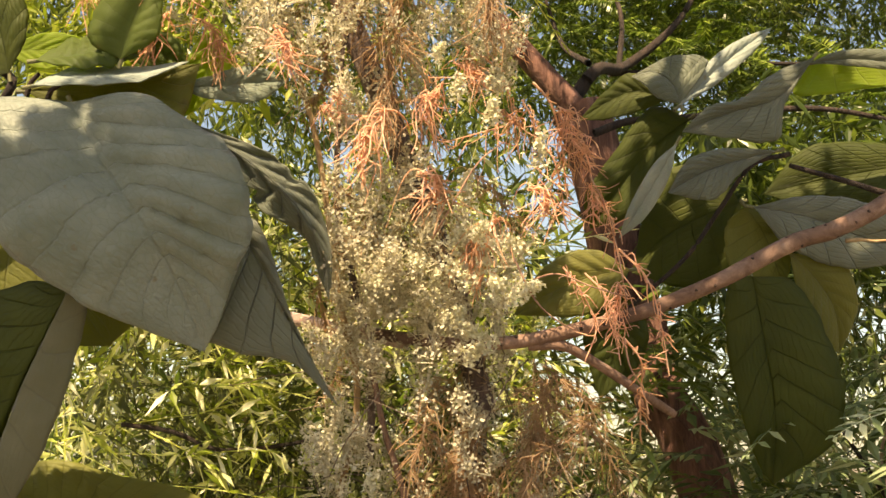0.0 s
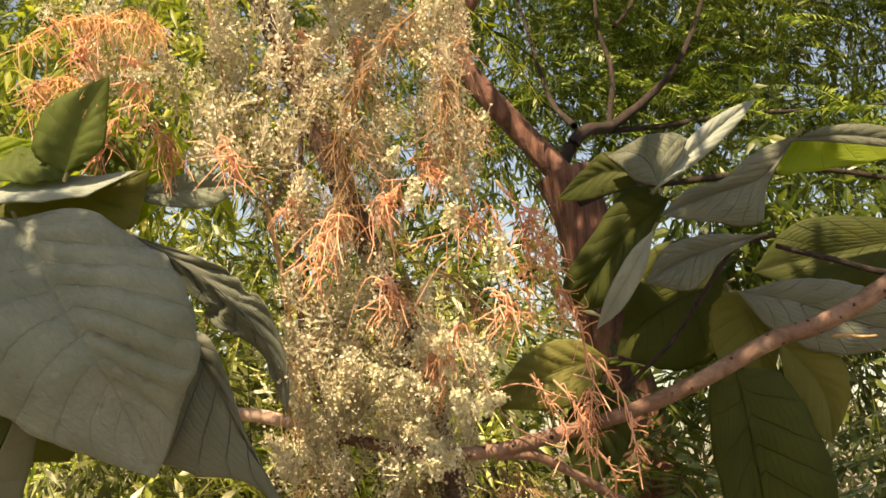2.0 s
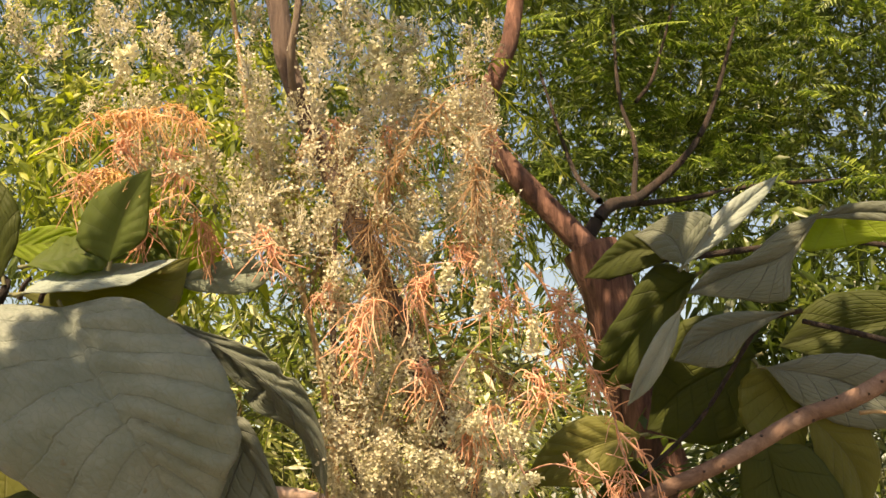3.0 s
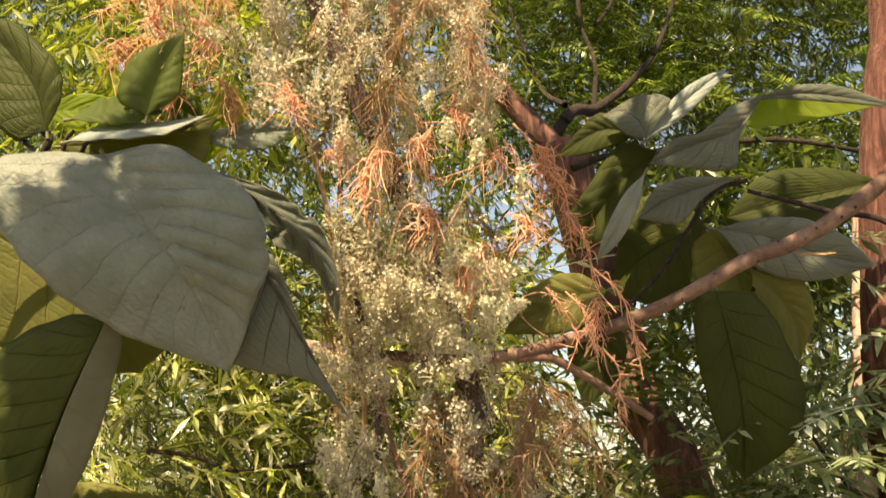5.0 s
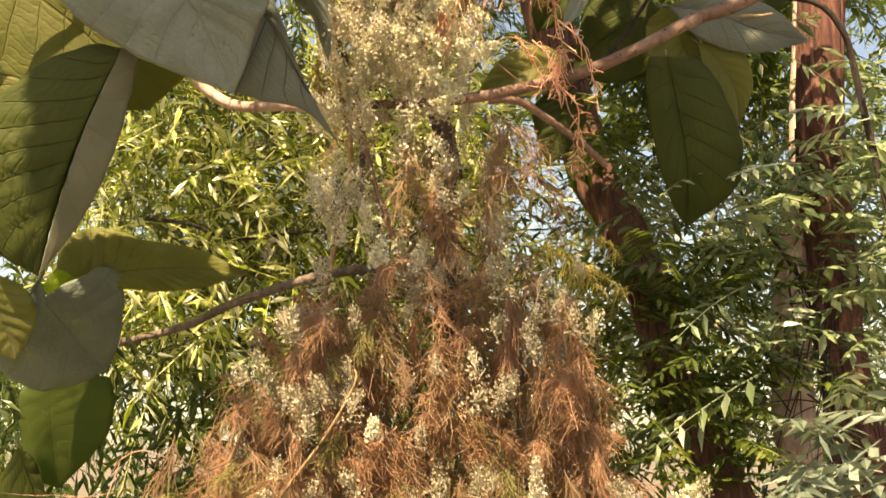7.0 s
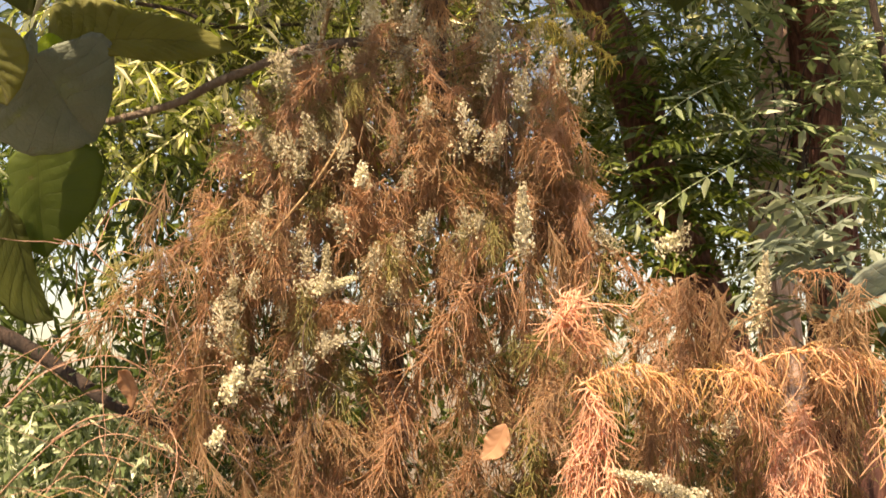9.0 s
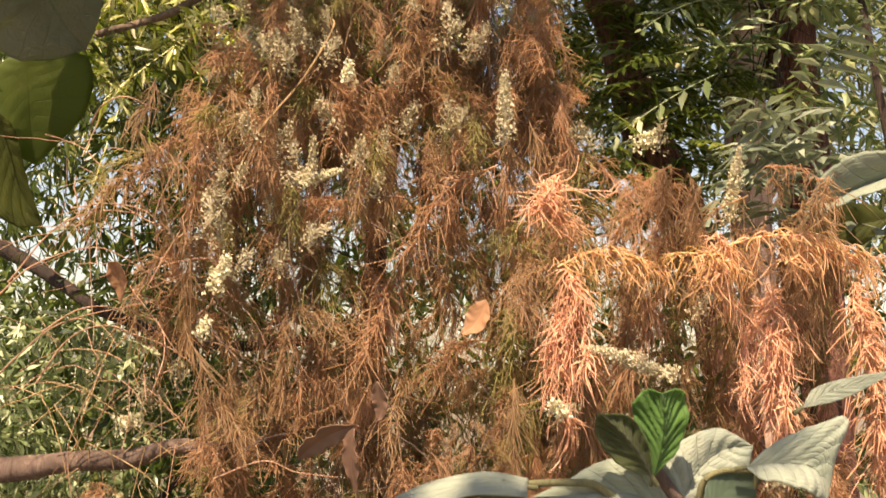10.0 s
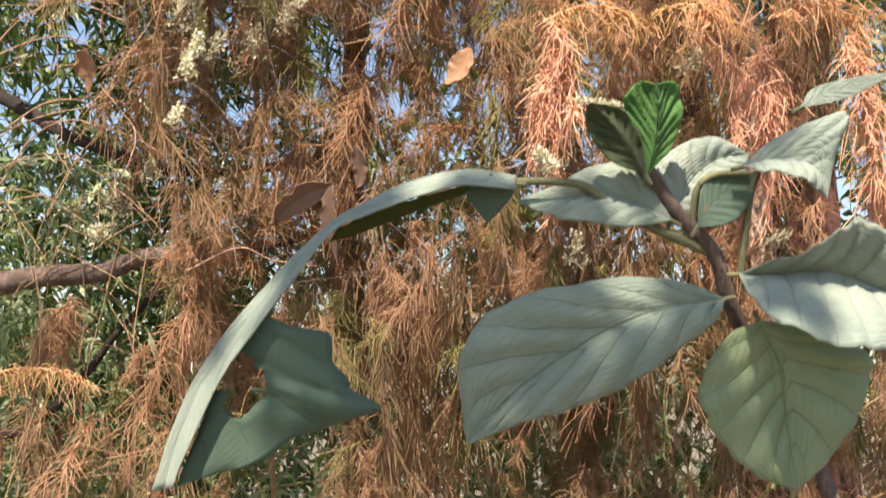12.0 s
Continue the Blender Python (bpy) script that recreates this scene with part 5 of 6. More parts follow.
OLIVE_COMBS = [spray_mesh("needle_spray", LEMON, 280 + i, comb(0.1 + 0.02 * i, i + 4), 110, 0.026, 1.0, 0.7, 0.9, 0.0006, 2, 7) for i in range(2)]
for i, (at, turn, size) in enumerate([((0.171, 1.060, 1.481), 15, 0.90), ((0.201, 1.050, 1.466), 330, 0.80), ((0.153, 1.070, 1.499), 160, 0.60), ((0.212, 1.080, 1.506), 20, 0.50)]):
    place(OLIVE_COMBS, i, at, turn, size, 20.0)
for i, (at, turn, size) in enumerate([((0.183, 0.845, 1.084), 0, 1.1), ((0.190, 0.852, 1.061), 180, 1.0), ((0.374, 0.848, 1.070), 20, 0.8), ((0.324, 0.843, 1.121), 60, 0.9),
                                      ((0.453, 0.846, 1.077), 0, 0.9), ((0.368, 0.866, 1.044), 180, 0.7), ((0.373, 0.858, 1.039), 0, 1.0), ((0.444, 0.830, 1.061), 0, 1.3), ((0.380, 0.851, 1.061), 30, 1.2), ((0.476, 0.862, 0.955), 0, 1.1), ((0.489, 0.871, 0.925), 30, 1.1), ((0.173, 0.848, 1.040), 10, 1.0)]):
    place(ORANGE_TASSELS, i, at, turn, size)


def within(n, corners, depth):
    """Random places in the sheet between four corners, spread in depth."""
    a, b, c, d = (np.array(p) for p in corners)
    u, v = rng.random((n, 1)), rng.random((n, 1))
    P = (a * (1 - u) + b * u) * (1 - v) + (d * (1 - u) + c * u) * v
    P[:, 1] += rng.uniform(-depth, depth, n)
    return P


CURTAINS = [spray_mesh("needle_spray", (BROWN, TAN, TAN)[i % 3], 170 + i, hang(0.08 + 0.02 * (i % 3), 0.06, i + 30), 105, 0.026, 0.5, 0.95, 0.6, 0.00052, 2, 3) for i in range(5)]
# the rusty mass: upper screen, and the broad skirt below
MASS = [((-0.278, 1.029, 1.296), (0.217, 1.014, 1.392), (0.254, 1.057, 0.744), (-0.182, 1.082, 0.823)), ((0.113, 0.899, 1.250), (0.479, 0.918, 1.180), (0.517, 0.944, 0.827), (0.154, 0.961, 0.854)),
        ((-0.166, 1.032, 1.469), (0.199, 1.049, 1.479), (0.213, 0.994, 1.265), (-0.202, 1.030, 1.240)), ((-0.039, 0.991, 0.934), (0.318, 0.991, 0.941), (0.329, 1.044, 0.582), (-0.035, 1.071, 0.575)), ((-0.413, 1.102, 0.820), (-0.130, 1.075, 0.909), (-0.126, 1.132, 0.565), (-0.408, 1.129, 0.562))]
MASS.append(((0.213, 1.060, 0.803), (0.617, 1.060, 0.809), (0.610, 1.060, 0.582), (0.214, 1.060, 0.578)))
for (q, n, dep) in zip(MASS, (118, 50, 48, 24, 12, 26), (0.055, 0.045, 0.055, 0.045, 0.05, 0.06)):
    for i, at in enumerate(within(n, q, dep)):
        place(BROWN_SPRAYS if rng.random() < 0.8 else BROWN_COMBS if q[2][2] > 0.7 else CURTAINS[1::3], int(rng.integers(14)), at, rng.uniform(0, 360), rng.uniform(0.6, 1.2), rng.uniform(-40, 40))

    for i, at in enumerate(within(n // 4, q, dep)):
        place(CURTAINS, i, at, rng.uniform(0, 360), rng.uniform(0.8, 1.25), rng.uniform(-12, 12))


def joined(name, meshes, poses, mat, parent=None, label="", corners=4):
    """Many sprays as one mesh."""
    Vs, Fs, off = [], [], 0
    cache = []
    for me in meshes:
        v = np.empty(len(me.vertices) * 3, np.float32)
        me.vertices.foreach_get("co", v)
        f = np.empty(len(me.loops), np.int32)
        me.loops.foreach_get("vertex_index", f)
        cache.append((v.reshape(-1, 3), f.reshape(-1, corners)))
    for k, m in poses:
        v, f = cache[k % len(cache)]
        a = np.array(m)
        Vs.append(v @ a[:3, :3].T + a[:3, 3])
        Fs.append(f + off)
        off += len(v)
    me = quick(name, np.vstack(Vs), np.vstack(Fs), mat)
    ob = child(name, me, parent, label)
    ob["kind"] = "stuff"
    return ob


def spread(n, corners, depth, tip=25):
    return [(int(rng.integers(10)), Matrix.Translation(at) @ Matrix.Rotation(rng.uniform(0, 6.28), 4, "Z") @ Matrix.Rotation(radians(rng.uniform(-tip, tip)), 4, "Y") @ Matrix.Scale(rng.uniform(0.8, 1.35), 4)) for at in within(n, corners, depth)]


back = []
for q, n in zip(MASS, (86, 44, 32, 14, 8, 10)):
    back += [(k, Matrix.Translation((0, 0.06, 0)) @ m) for k, m in spread(n, q, 0.07)]
joined("needle_foliage", LOW_SPRAYS, back, BROWN, conifer, "rust-brown dead needle sprays, hanging in thick layers")
faded = []
for q, n in zip(MASS, (70, 34, 36, 30, 16, 26)):
    faded += [(k, Matrix.Translation((0, 0.04, 0)) @ m) for k, m in spread(n, q, 0.09)]
joined("needle_foliage", LOW_SPRAYS, faded, TAN, conifer, "faded grey-tan needle sprays")
mossy = []
for q, n in zip(MASS, (60, 20, 24, 20, 14, 14)):
    mossy += [(k, Matrix.Translation((0, 0.12, 0)) @ m) for k, m in spread(n, q, 0.08)]
joined("needle_foliage", LOW_SPRAYS, mossy, MOSSY, conifer, "olive needle sprays deep in the tree")
upper = spread(11, ((-0.149, 0.947, 2.126), (0.083, 0.983, 2.072), (0.082, 1.091, 1.633), (-0.083, 1.074, 1.637)), 0.04)
upper += spread(5, ((-0.091, 0.930, 2.030), (0.084, 0.949, 2.026), (0.088, 0.978, 1.892), (-0.038, 0.964, 1.893)), 0.03)
upper += spread(20, ((0.017, 1.017, 1.673), (0.119, 1.046, 1.674), (0.122, 1.075, 1.443), (-0.037, 1.068, 1.447)), 0.04)
joined("needle_foliage", LOW_SPRAYS, upper, TAN, conifer, "faded needle sprays behind the flowers")


# ---- white flowers ----
def panicle(seed, length, width, florets, mat, size):
    """A loose flower head: branching stalks with small five-lobed florets."""
    r = np.random.default_rng(seed)
    s = r.random(florets) ** 0.8
    rad = width * (1 - 0.65 * s) * r.random(florets) ** 0.5
    az = r.uniform(0, 6.28, florets)
    C = np.stack([rad * np.cos(az), rad * np.sin(az), s * length + r.normal(0, 0.003, florets)], 1)
    N = unit(C * np.array([1, 1, 0.3]) + r.normal(size=C.shape) * 0.03 + np.array([0, -0.005, 0.01]))
    A = unit(np.cross(N, r.normal(size=N.shape)))
    B = np.cross(N, A)
    sz = size * r.uniform(0.6, 1.25, florets)
    a = np.arange(6) * 2 * np.pi / 6
    rr = np.where(np.arange(6) % 2 == 0, 1.0, 0.7)
    ring = C[:, None] + (A[:, None] * (np.cos(a) * rr)[:, None] + B[:, None] * (np.sin(a) * rr)[:, None]) * sz[:, None, None] + N[:, None] * (0.45 * sz[:, None] * (rr > 0.9))[..., None]
    V = np.concatenate([C[:, None], ring], 1)
    i = np.arange(florets)[:, None] * 7
    j = np.arange(6)
    F = np.stack([np.broadcast_to(i, (florets, 6)), i + 1 + j, i + 1 + (j + 1) % 6], -1).reshape(-1, 3)
    V = V.reshape(-1, 3)
    m = max(4, florets // 5)
    pick = r.integers(0, florets, m)
    t = np.linspace(0, 1, 3)[None, :, None]
    root = np.stack([0 * s[pick], 0 * s[pick], s[pick] * length * 0.55], 1)
    P = root[:, None] * (1 - t) + C[pick][:, None] * t
    V2, F2 = tubes(P, np.full((m, 3), 0.0004), 3)
    F2 = np.concatenate([F2[:, [0, 1, 2]], F2[:, [0, 2, 3]]])
    return quick("flower_head", np.vstack([V, V2]), np.vstack([F, F2 + len(V)]), mat, False)


vine = thing("flowering_climber", "climber with frothy heads of tiny cream-white flowers over the conifer", "climber", (-0.05, 1.3, 0.0))
limb("stem", [(-0.05, 1.3, -0.02), (-0.132, 1.262, 0.971), (-0.121, 1.137, 1.376), (-0.072, 1.064, 1.596), (-0.085, 1.020, 1.702), (-0.107, 0.997, 1.848), (-0.153, 0.971, 2.005), (-0.175, 0.962, 2.147)], 0.004, 0.002, TWIG, vine)
limb("stem", [(-0.165, 0.995, 1.165), (-0.133, 0.976, 1.230), (-0.086, 0.978, 1.294), (-0.055, 0.971, 1.351), (-0.080, 1.013, 1.365)], 0.0016, 0.001, TWIG, vine)
CREAM_HEADS = [panicle(300 + i, 0.034 + 0.008 * (i % 3), 0.018, 125, CREAM, 0.0018) for i in range(6)]
FADED_HEADS = [panicle(320 + i, 0.026 + 0.006 * (i % 3), 0.014, 110, FADED, 0.0014) for i in range(5)]
WHITE_HEADS = [panicle(340 + i, 0.02 + 0.005 * (i % 3), 0.011, 120, WHITE, 0.0021) for i in range(4)]
PLUMES = [panicle(370 + i, 0.05, 0.0095, 520, (CREAM, CREAM, WHITE)[i], 0.00145) for i in range(3)]


def flower(meshes, i, at, tilt=20.0, turn=0.0, size=1.0):
    return child("flower_head", meshes[i % len(meshes)], vine, "", Matrix.Translation(at) @ Matrix.Rotation(radians(turn), 4, "Z") @ Matrix.Rotation(radians(tilt), 4, "X") @ Matrix.Scale(size, 4))


WHITE_PLACES = [((0.030, 0.920, 1.851), 10, 0, 0.9), ((0.007, 0.920, 1.888), 60, 40, 0.7), ((0.097, 0.938, 1.796), 15, 20, 0.9), ((0.061, 0.940, 1.869), 5, 10, 0.9), ((0.020, 0.955, 1.730), 40, 80, 1.0), ((0.044, 0.956, 1.735), 60, 20, 1.0), ((0.042, 0.954, 1.697), 50, 300, 1.0), ((0.071, 0.959, 1.688), 50, 320, 1.1), ((0.088, 0.952, 1.727), 60, 290, 0.9), ((0.030, 0.957, 1.774), 20, 60, 0.9), ((0.061, 0.966, 1.647), 60, 300, 1.0), ((0.034, 0.975, 1.641), 60, 100, 0.9), ((-0.050, 0.965, 1.697), 50, 120, 0.9)]
WHITE_PLACES += [((0.010, 0.982, 1.695), 40, 0, 0.9), ((0.001, 0.910, 2.022), 5, 0, 0.9), ((-0.026, 0.903, 2.041), 10, 30, 1.3), ((-0.185, 0.896, 1.960), 70, 280, 0.8), ((-0.268, 0.910, 2.064), 70, 60, 1.2), ((-0.049, 1.011, 1.507), 5, 0, 1.0), ((-0.037, 1.020, 1.479), 5, 60, 1.0), ((0.059, 0.927, 1.832), 30, 0, 0.9), ((0.077, 0.959, 1.691), 70, 60, 0.9), ((0.054, 0.952, 1.715), 60, 200, 0.9), ((0.020, 0.967, 1.672), 60, 140, 0.9), ((0.001, 0.956, 1.716), 60, 250, 0.8)]
for i, (at, tilt, turn, size) in enumerate(WHITE_PLACES):
    flower(WHITE_HEADS, i, at, tilt, turn, size * 1.15)
PLUME_PLACES = [((0.124, 0.841, 1.203), 8, 340, 1.2), ((-0.069, 0.935, 1.173), 5, 10, 0.9), ((-0.084, 0.944, 1.173), 70, 90, 0.9), ((0.256, 0.830, 0.997), 78, 270, 1.0), ((0.290, 0.834, 0.985), 80, 265, 1.1), ((0.354, 0.909, 1.138), 10, 20, 1.2), ((0.360, 0.901, 1.172), 10, 0, 0.8), ((0.235, 0.949, 1.216), 60, 260, 1.0), ((0.264, 0.947, 1.221), 60, 90, 1.1), ((0.290, 0.958, 1.217), 40, 0, 1.0), ((0.219, 0.957, 1.222), 30, 300, 0.9), ((-0.152, 0.957, 1.156), 70, 280, 0.7), ((-0.159, 0.962, 1.074), 20, 10, 1.0)]
PLUME_PLACES += [((-0.070, 0.931, 1.120), 70, 80, 0.8), ((-0.020, 0.941, 1.192), 40, 0, 0.9), ((-0.006, 0.961, 1.159), 20, 30, 1.0), ((0.183, 0.827, 0.947), 60, 300, 0.9), ((0.165, 0.849, 0.944), 75, 90, 0.8), ((0.206, 0.854, 0.861), 20, 0, 1.0), ((0.371, 0.845, 0.879), 60, 90, 0.8), ((-0.190, 1.000, 1.013), 30, 60, 0.9), ((0.304, 0.857, 1.040), 40, 60, 0.9), ((-0.166, 0.973, 1.103), 10, 0, 1.1), ((-0.156, 0.981, 1.076), 30, 90, 1.2), ((-0.173, 0.986, 1.059), 10, 200, 1.1), ((-0.104, 0.974, 1.075), 5, 0, 1.2)]
PLUME_PLACES += [((-0.287, 1.116, 0.937), 60, 40, 1.2), ((-0.266, 1.120, 0.924), 30, 0, 1.1), ((-0.307, 1.124, 0.911), 70, 90, 1.2), ((-0.223, 1.077, 0.963), 50, 0, 1.0), ((-0.147, 0.954, 1.168), 20, 30, 0.9), ((-0.105, 0.952, 1.180), 80, 90, 1.1), ((-0.037, 0.963, 1.286), 10, 0, 0.9), ((0.088, 0.961, 1.312), 30, 20, 1.0), ((-0.120, 0.957, 1.384), 20, 0, 1.1), ((0.106, 0.955, 1.328), 0, 0, 0.8)]
for i, (at, tilt, turn, size) in enumerate(PLUME_PLACES):
    flower(PLUMES if i < 7 else (FADED_HEADS if i % 4 else WHITE_HEADS), i, at, tilt, turn, size * (1.0 if i < 7 else 1.15))
FROTH = [(((-0.401, 0.954, 2.142), (-0.144, 0.930, 2.112), (-0.138, 0.966, 1.887), (-0.237, 0.977, 1.941)), 24, 0.03), (((-0.163, 0.925, 2.128), (0.066, 0.938, 2.075), (0.080, 0.960, 1.878), (-0.142, 0.946, 1.883)), 60, 0.035), (((-0.126, 0.976, 1.891), (-0.002, 0.964, 1.912), (-0.003, 1.009, 1.753), (-0.095, 1.008, 1.753)), 16, 0.03), (((-0.092, 0.990, 1.749), (0.069, 0.989, 1.737), (0.069, 1.019, 1.639), (-0.098, 1.017, 1.618)), 60, 0.03), (((-0.109, 1.021, 1.642), (0.084, 1.030, 1.637), (0.121, 1.066, 1.444), (-0.116, 1.061, 1.447)), 34, 0.04)]
FADING = [(((-0.156, 0.969, 1.400), (0.165, 0.960, 1.415), (0.036, 0.979, 1.107), (-0.229, 1.013, 1.104)), 44, 0.07), (((-0.164, 0.992, 1.476), (0.195, 1.013, 1.475), (0.186, 1.007, 1.285), (-0.186, 0.996, 1.284)), 46, 0.06)]
for q, n, dep in FROTH:
    for i, at in enumerate(within(n, q, dep)):
        flower(CREAM_HEADS, i, at, rng.uniform(-50, 60), rng.uniform(0, 360), rng.uniform(0.7, 1.15))
for q, n, dep in FADING:
    for i, at in enumerate(within(n, q, dep)):
        flower(FADED_HEADS, i, at, rng.uniform(-50, 60), rng.uniform(0, 360), rng.uniform(0.8, 1.3))
froth = []
for q, n, dep in FROTH:
    froth += [(k, Matrix.Translation((0, 0.03, 0)) @ m) for k, m in spread(int(n * 0.7), q, dep + 0.02, 60)]
joined("flower_froth", CREAM_HEADS, froth, CREAM, vine, "small faded cream flower heads further in", 3)


# ---- dry leaves caught in the sprays, and bare twigs ----
def dry_leaf(name, mid, w, label, seed, mat=DRY, ragged=0.0):
    me = blade(mid, w, w * 0.8, al=55, ar=-15, wave=0.0008, quilt=0.0006, ribs=5, mat=mat, full=0.9, ragged=ragged, seed=seed)
    ob = tagged(new(name, me), label, "dead leaf", "dead leaves in the conifer")
    md = ob.modifiers.new("thickness", "SOLIDIFY")
    md.thickness, md.offset = 0.0008, 0.0
    return ob


dry_leaf("dead_leaf", [(0.107, 0.816, 1.049), (0.102, 0.820, 1.034), (0.097, 0.823, 1.023), (0.084, 0.825, 1.018)], 0.016, "curled orange-brown dead leaf caught in the sprays", 81)
dry_leaf("dead_leaf", [(-0.296, 1.016, 1.092), (-0.284, 1.018, 1.086), (-0.279, 1.023, 1.069), (-0.285, 1.029, 1.050)], 0.018, "dry rusty leaf hanging from bare twigs", 82)
dry_leaf("dead_leaf", [(-0.065, 0.864, 0.898), (-0.049, 0.858, 0.917), (-0.029, 0.854, 0.928), (-0.008, 0.854, 0.931)], 0.016, "dry brown curled leaf on the limb", 83, DARK_DRY, 0.18)
dry_leaf("dead_leaf", [(-0.012, 0.845, 0.929), (-0.019, 0.852, 0.908), (-0.012, 0.858, 0.893), (-0.008, 0.869, 0.860)], 0.012, "dry brown curled leaf on the limb", 84, DARK_DRY, 0.18)
dry_leaf("dead_leaf", [(0.006, 0.880, 0.972), (0.011, 0.886, 0.955), (0.014, 0.889, 0.945), (0.006, 0.895, 0.932)], 0.012, "dark dry leaf curled among the needles", 85, DARK_DRY, 0.18)
TWIGS = [((-0.251, 1.045, 1.068), (-0.267, 1.009, 1.115), (-0.256, 0.990, 1.176), (-0.224, 0.975, 1.226)), ((-0.238, 1.037, 1.093), (-0.244, 1.002, 1.140), (-0.224, 0.986, 1.188), (-0.219, 0.999, 1.214)), ((-0.420, 1.029, 1.052), (-0.375, 1.017, 1.089), (-0.306, 1.011, 1.108), (-0.256, 1.040, 1.083)), ((-0.413, 1.043, 1.070), (-0.361, 1.025, 1.127), (-0.311, 1.019, 1.149), (-0.258, 1.020, 1.147)), ((-0.347, 1.038, 1.154), (-0.303, 1.035, 1.160), (-0.257, 1.029, 1.149), (-0.243, 1.029, 1.117)), ((-0.372, 1.040, 1.016), (-0.328, 1.032, 1.042), (-0.284, 1.032, 1.042), (-0.252, 1.062, 1.011))]
TWIGS += [((-0.381, 1.058, 0.959), (-0.341, 1.042, 1.010), (-0.291, 1.037, 1.024), (-0.240, 1.067, 0.992)), ((-0.368, 1.130, 0.623), (-0.333, 1.068, 0.795), (-0.341, 1.059, 0.891), (-0.308, 1.052, 0.975)), ((-0.250, 1.134, 0.611), (-0.235, 1.090, 0.736), (-0.235, 1.068, 0.797), (-0.227, 1.078, 0.895)), ((-0.234, 1.134, 0.612), (-0.253, 1.111, 0.675), (-0.234, 1.095, 0.749), (-0.251, 1.080, 0.821)), ((-0.355, 1.107, 0.625), (-0.306, 1.096, 0.657), (-0.253, 1.103, 0.670), (-0.201, 1.110, 0.681)), ((-0.437, 1.060, 0.952), (-0.398, 1.047, 0.990), (-0.353, 1.056, 1.028), (-0.256, 1.068, 1.055))]
TWIGS += [((-0.336, 1.061, 1.255), (-0.317, 1.036, 1.271), (-0.289, 1.025, 1.279), (-0.253, 1.031, 1.265)), ((-0.157, 1.043, 1.322), (-0.108, 1.042, 1.330), (-0.090, 1.049, 1.315), (-0.059, 1.043, 1.337)), ((0.006, 0.961, 1.742), (0.021, 0.938, 1.761), (0.045, 0.933, 1.800), (0.068, 0.931, 1.819)), ((0.084, 0.977, 1.704), (0.111, 0.958, 1.710), (0.141, 0.962, 1.700), (0.169, 0.966, 1.692)), ((0.073, 0.951, 1.729), (0.092, 0.960, 1.691), (0.111, 0.965, 1.672), (0.138, 1.000, 1.662)), ((0.170, 0.982, 1.659), (0.174, 0.978, 1.634), (0.185, 0.981, 1.614), (0.190, 0.986, 1.594))]
TWIGS += [((0.141, 0.963, 1.797), (0.156, 0.970, 1.768), (0.166, 0.978, 1.729), (0.174, 0.987, 1.685)), ((-0.170, 1.008, 0.864), (-0.115, 0.983, 0.886), (-0.081, 0.989, 0.875), (-0.037, 0.993, 0.870))]
for i, q in enumerate(TWIGS):
    limb("twig", q, 0.0010, 0.0005, RUSSET, conifer, sides=6, n=24, rough=0.2)

def tangle(n, corners, depth, length, mat, label):
    """Fine dead twigs, bent and crossing each other."""
    P = within(n, corners, depth)
    way = unit(rng.normal(size=(n, 3)) * np.array([1.0, 0.6, 0.8]))
    side = unit(np.cross(way, rng.normal(size=(n, 3))))
    t = np.linspace(0, 1, 7)[None, :, None]
    reach = (length * rng.uniform(0.5, 1.3, n))[:, None, None]
    bend = rng.uniform(-0.5, 0.5, n)[:, None, None]
    paths = P[:, None] + reach * (way[:, None] * t + side[:, None] * bend * t * t + np.array([0, 0, -0.25]) * t * t) + np.cumsum(rng.normal(size=(n, 7, 3)) * 0.0012, axis=1)
    V, F = tubes(paths, np.linspace(0.0006, 0.00035, 7)[None] * rng.uniform(0.6, 1.3, (n, 1)), 4)
    ob = child("twig_tangle", quick("twig_tangle", V, F, mat), conifer, label)
    ob["kind"] = "stuff"


tangle(80, ((-0.376, 1.060, 1.239), (-0.184, 1.060, 1.242), (-0.174, 1.060, 0.944), (-0.362, 1.060, 0.941)), 0.06, 0.10, RUSSET, "thin russet dead twigs at the edge of the needles")
tangle(150, ((-0.414, 1.140, 1.021), (-0.079, 1.140, 1.028), (-0.067, 1.140, 0.623), (-0.391, 1.140, 0.620)), 0.07, 0.12, TWIG, "straw-coloured dead twigs low down")
tangle(140, ((-0.250, 1.000, 1.266), (0.239, 1.000, 1.281), (0.245, 1.000, 0.846), (-0.226, 1.000, 0.833)), 0.07, 0.07, UMBER_BARK, "grey-brown twigs among the needles")
tangle(90, ((-0.109, 1.050, 1.646), (0.150, 1.050, 1.639), (0.142, 1.050, 1.382), (-0.108, 1.050, 1.386)), 0.05, 0.09, GREY_BARK, "bare twigs between the flowers")

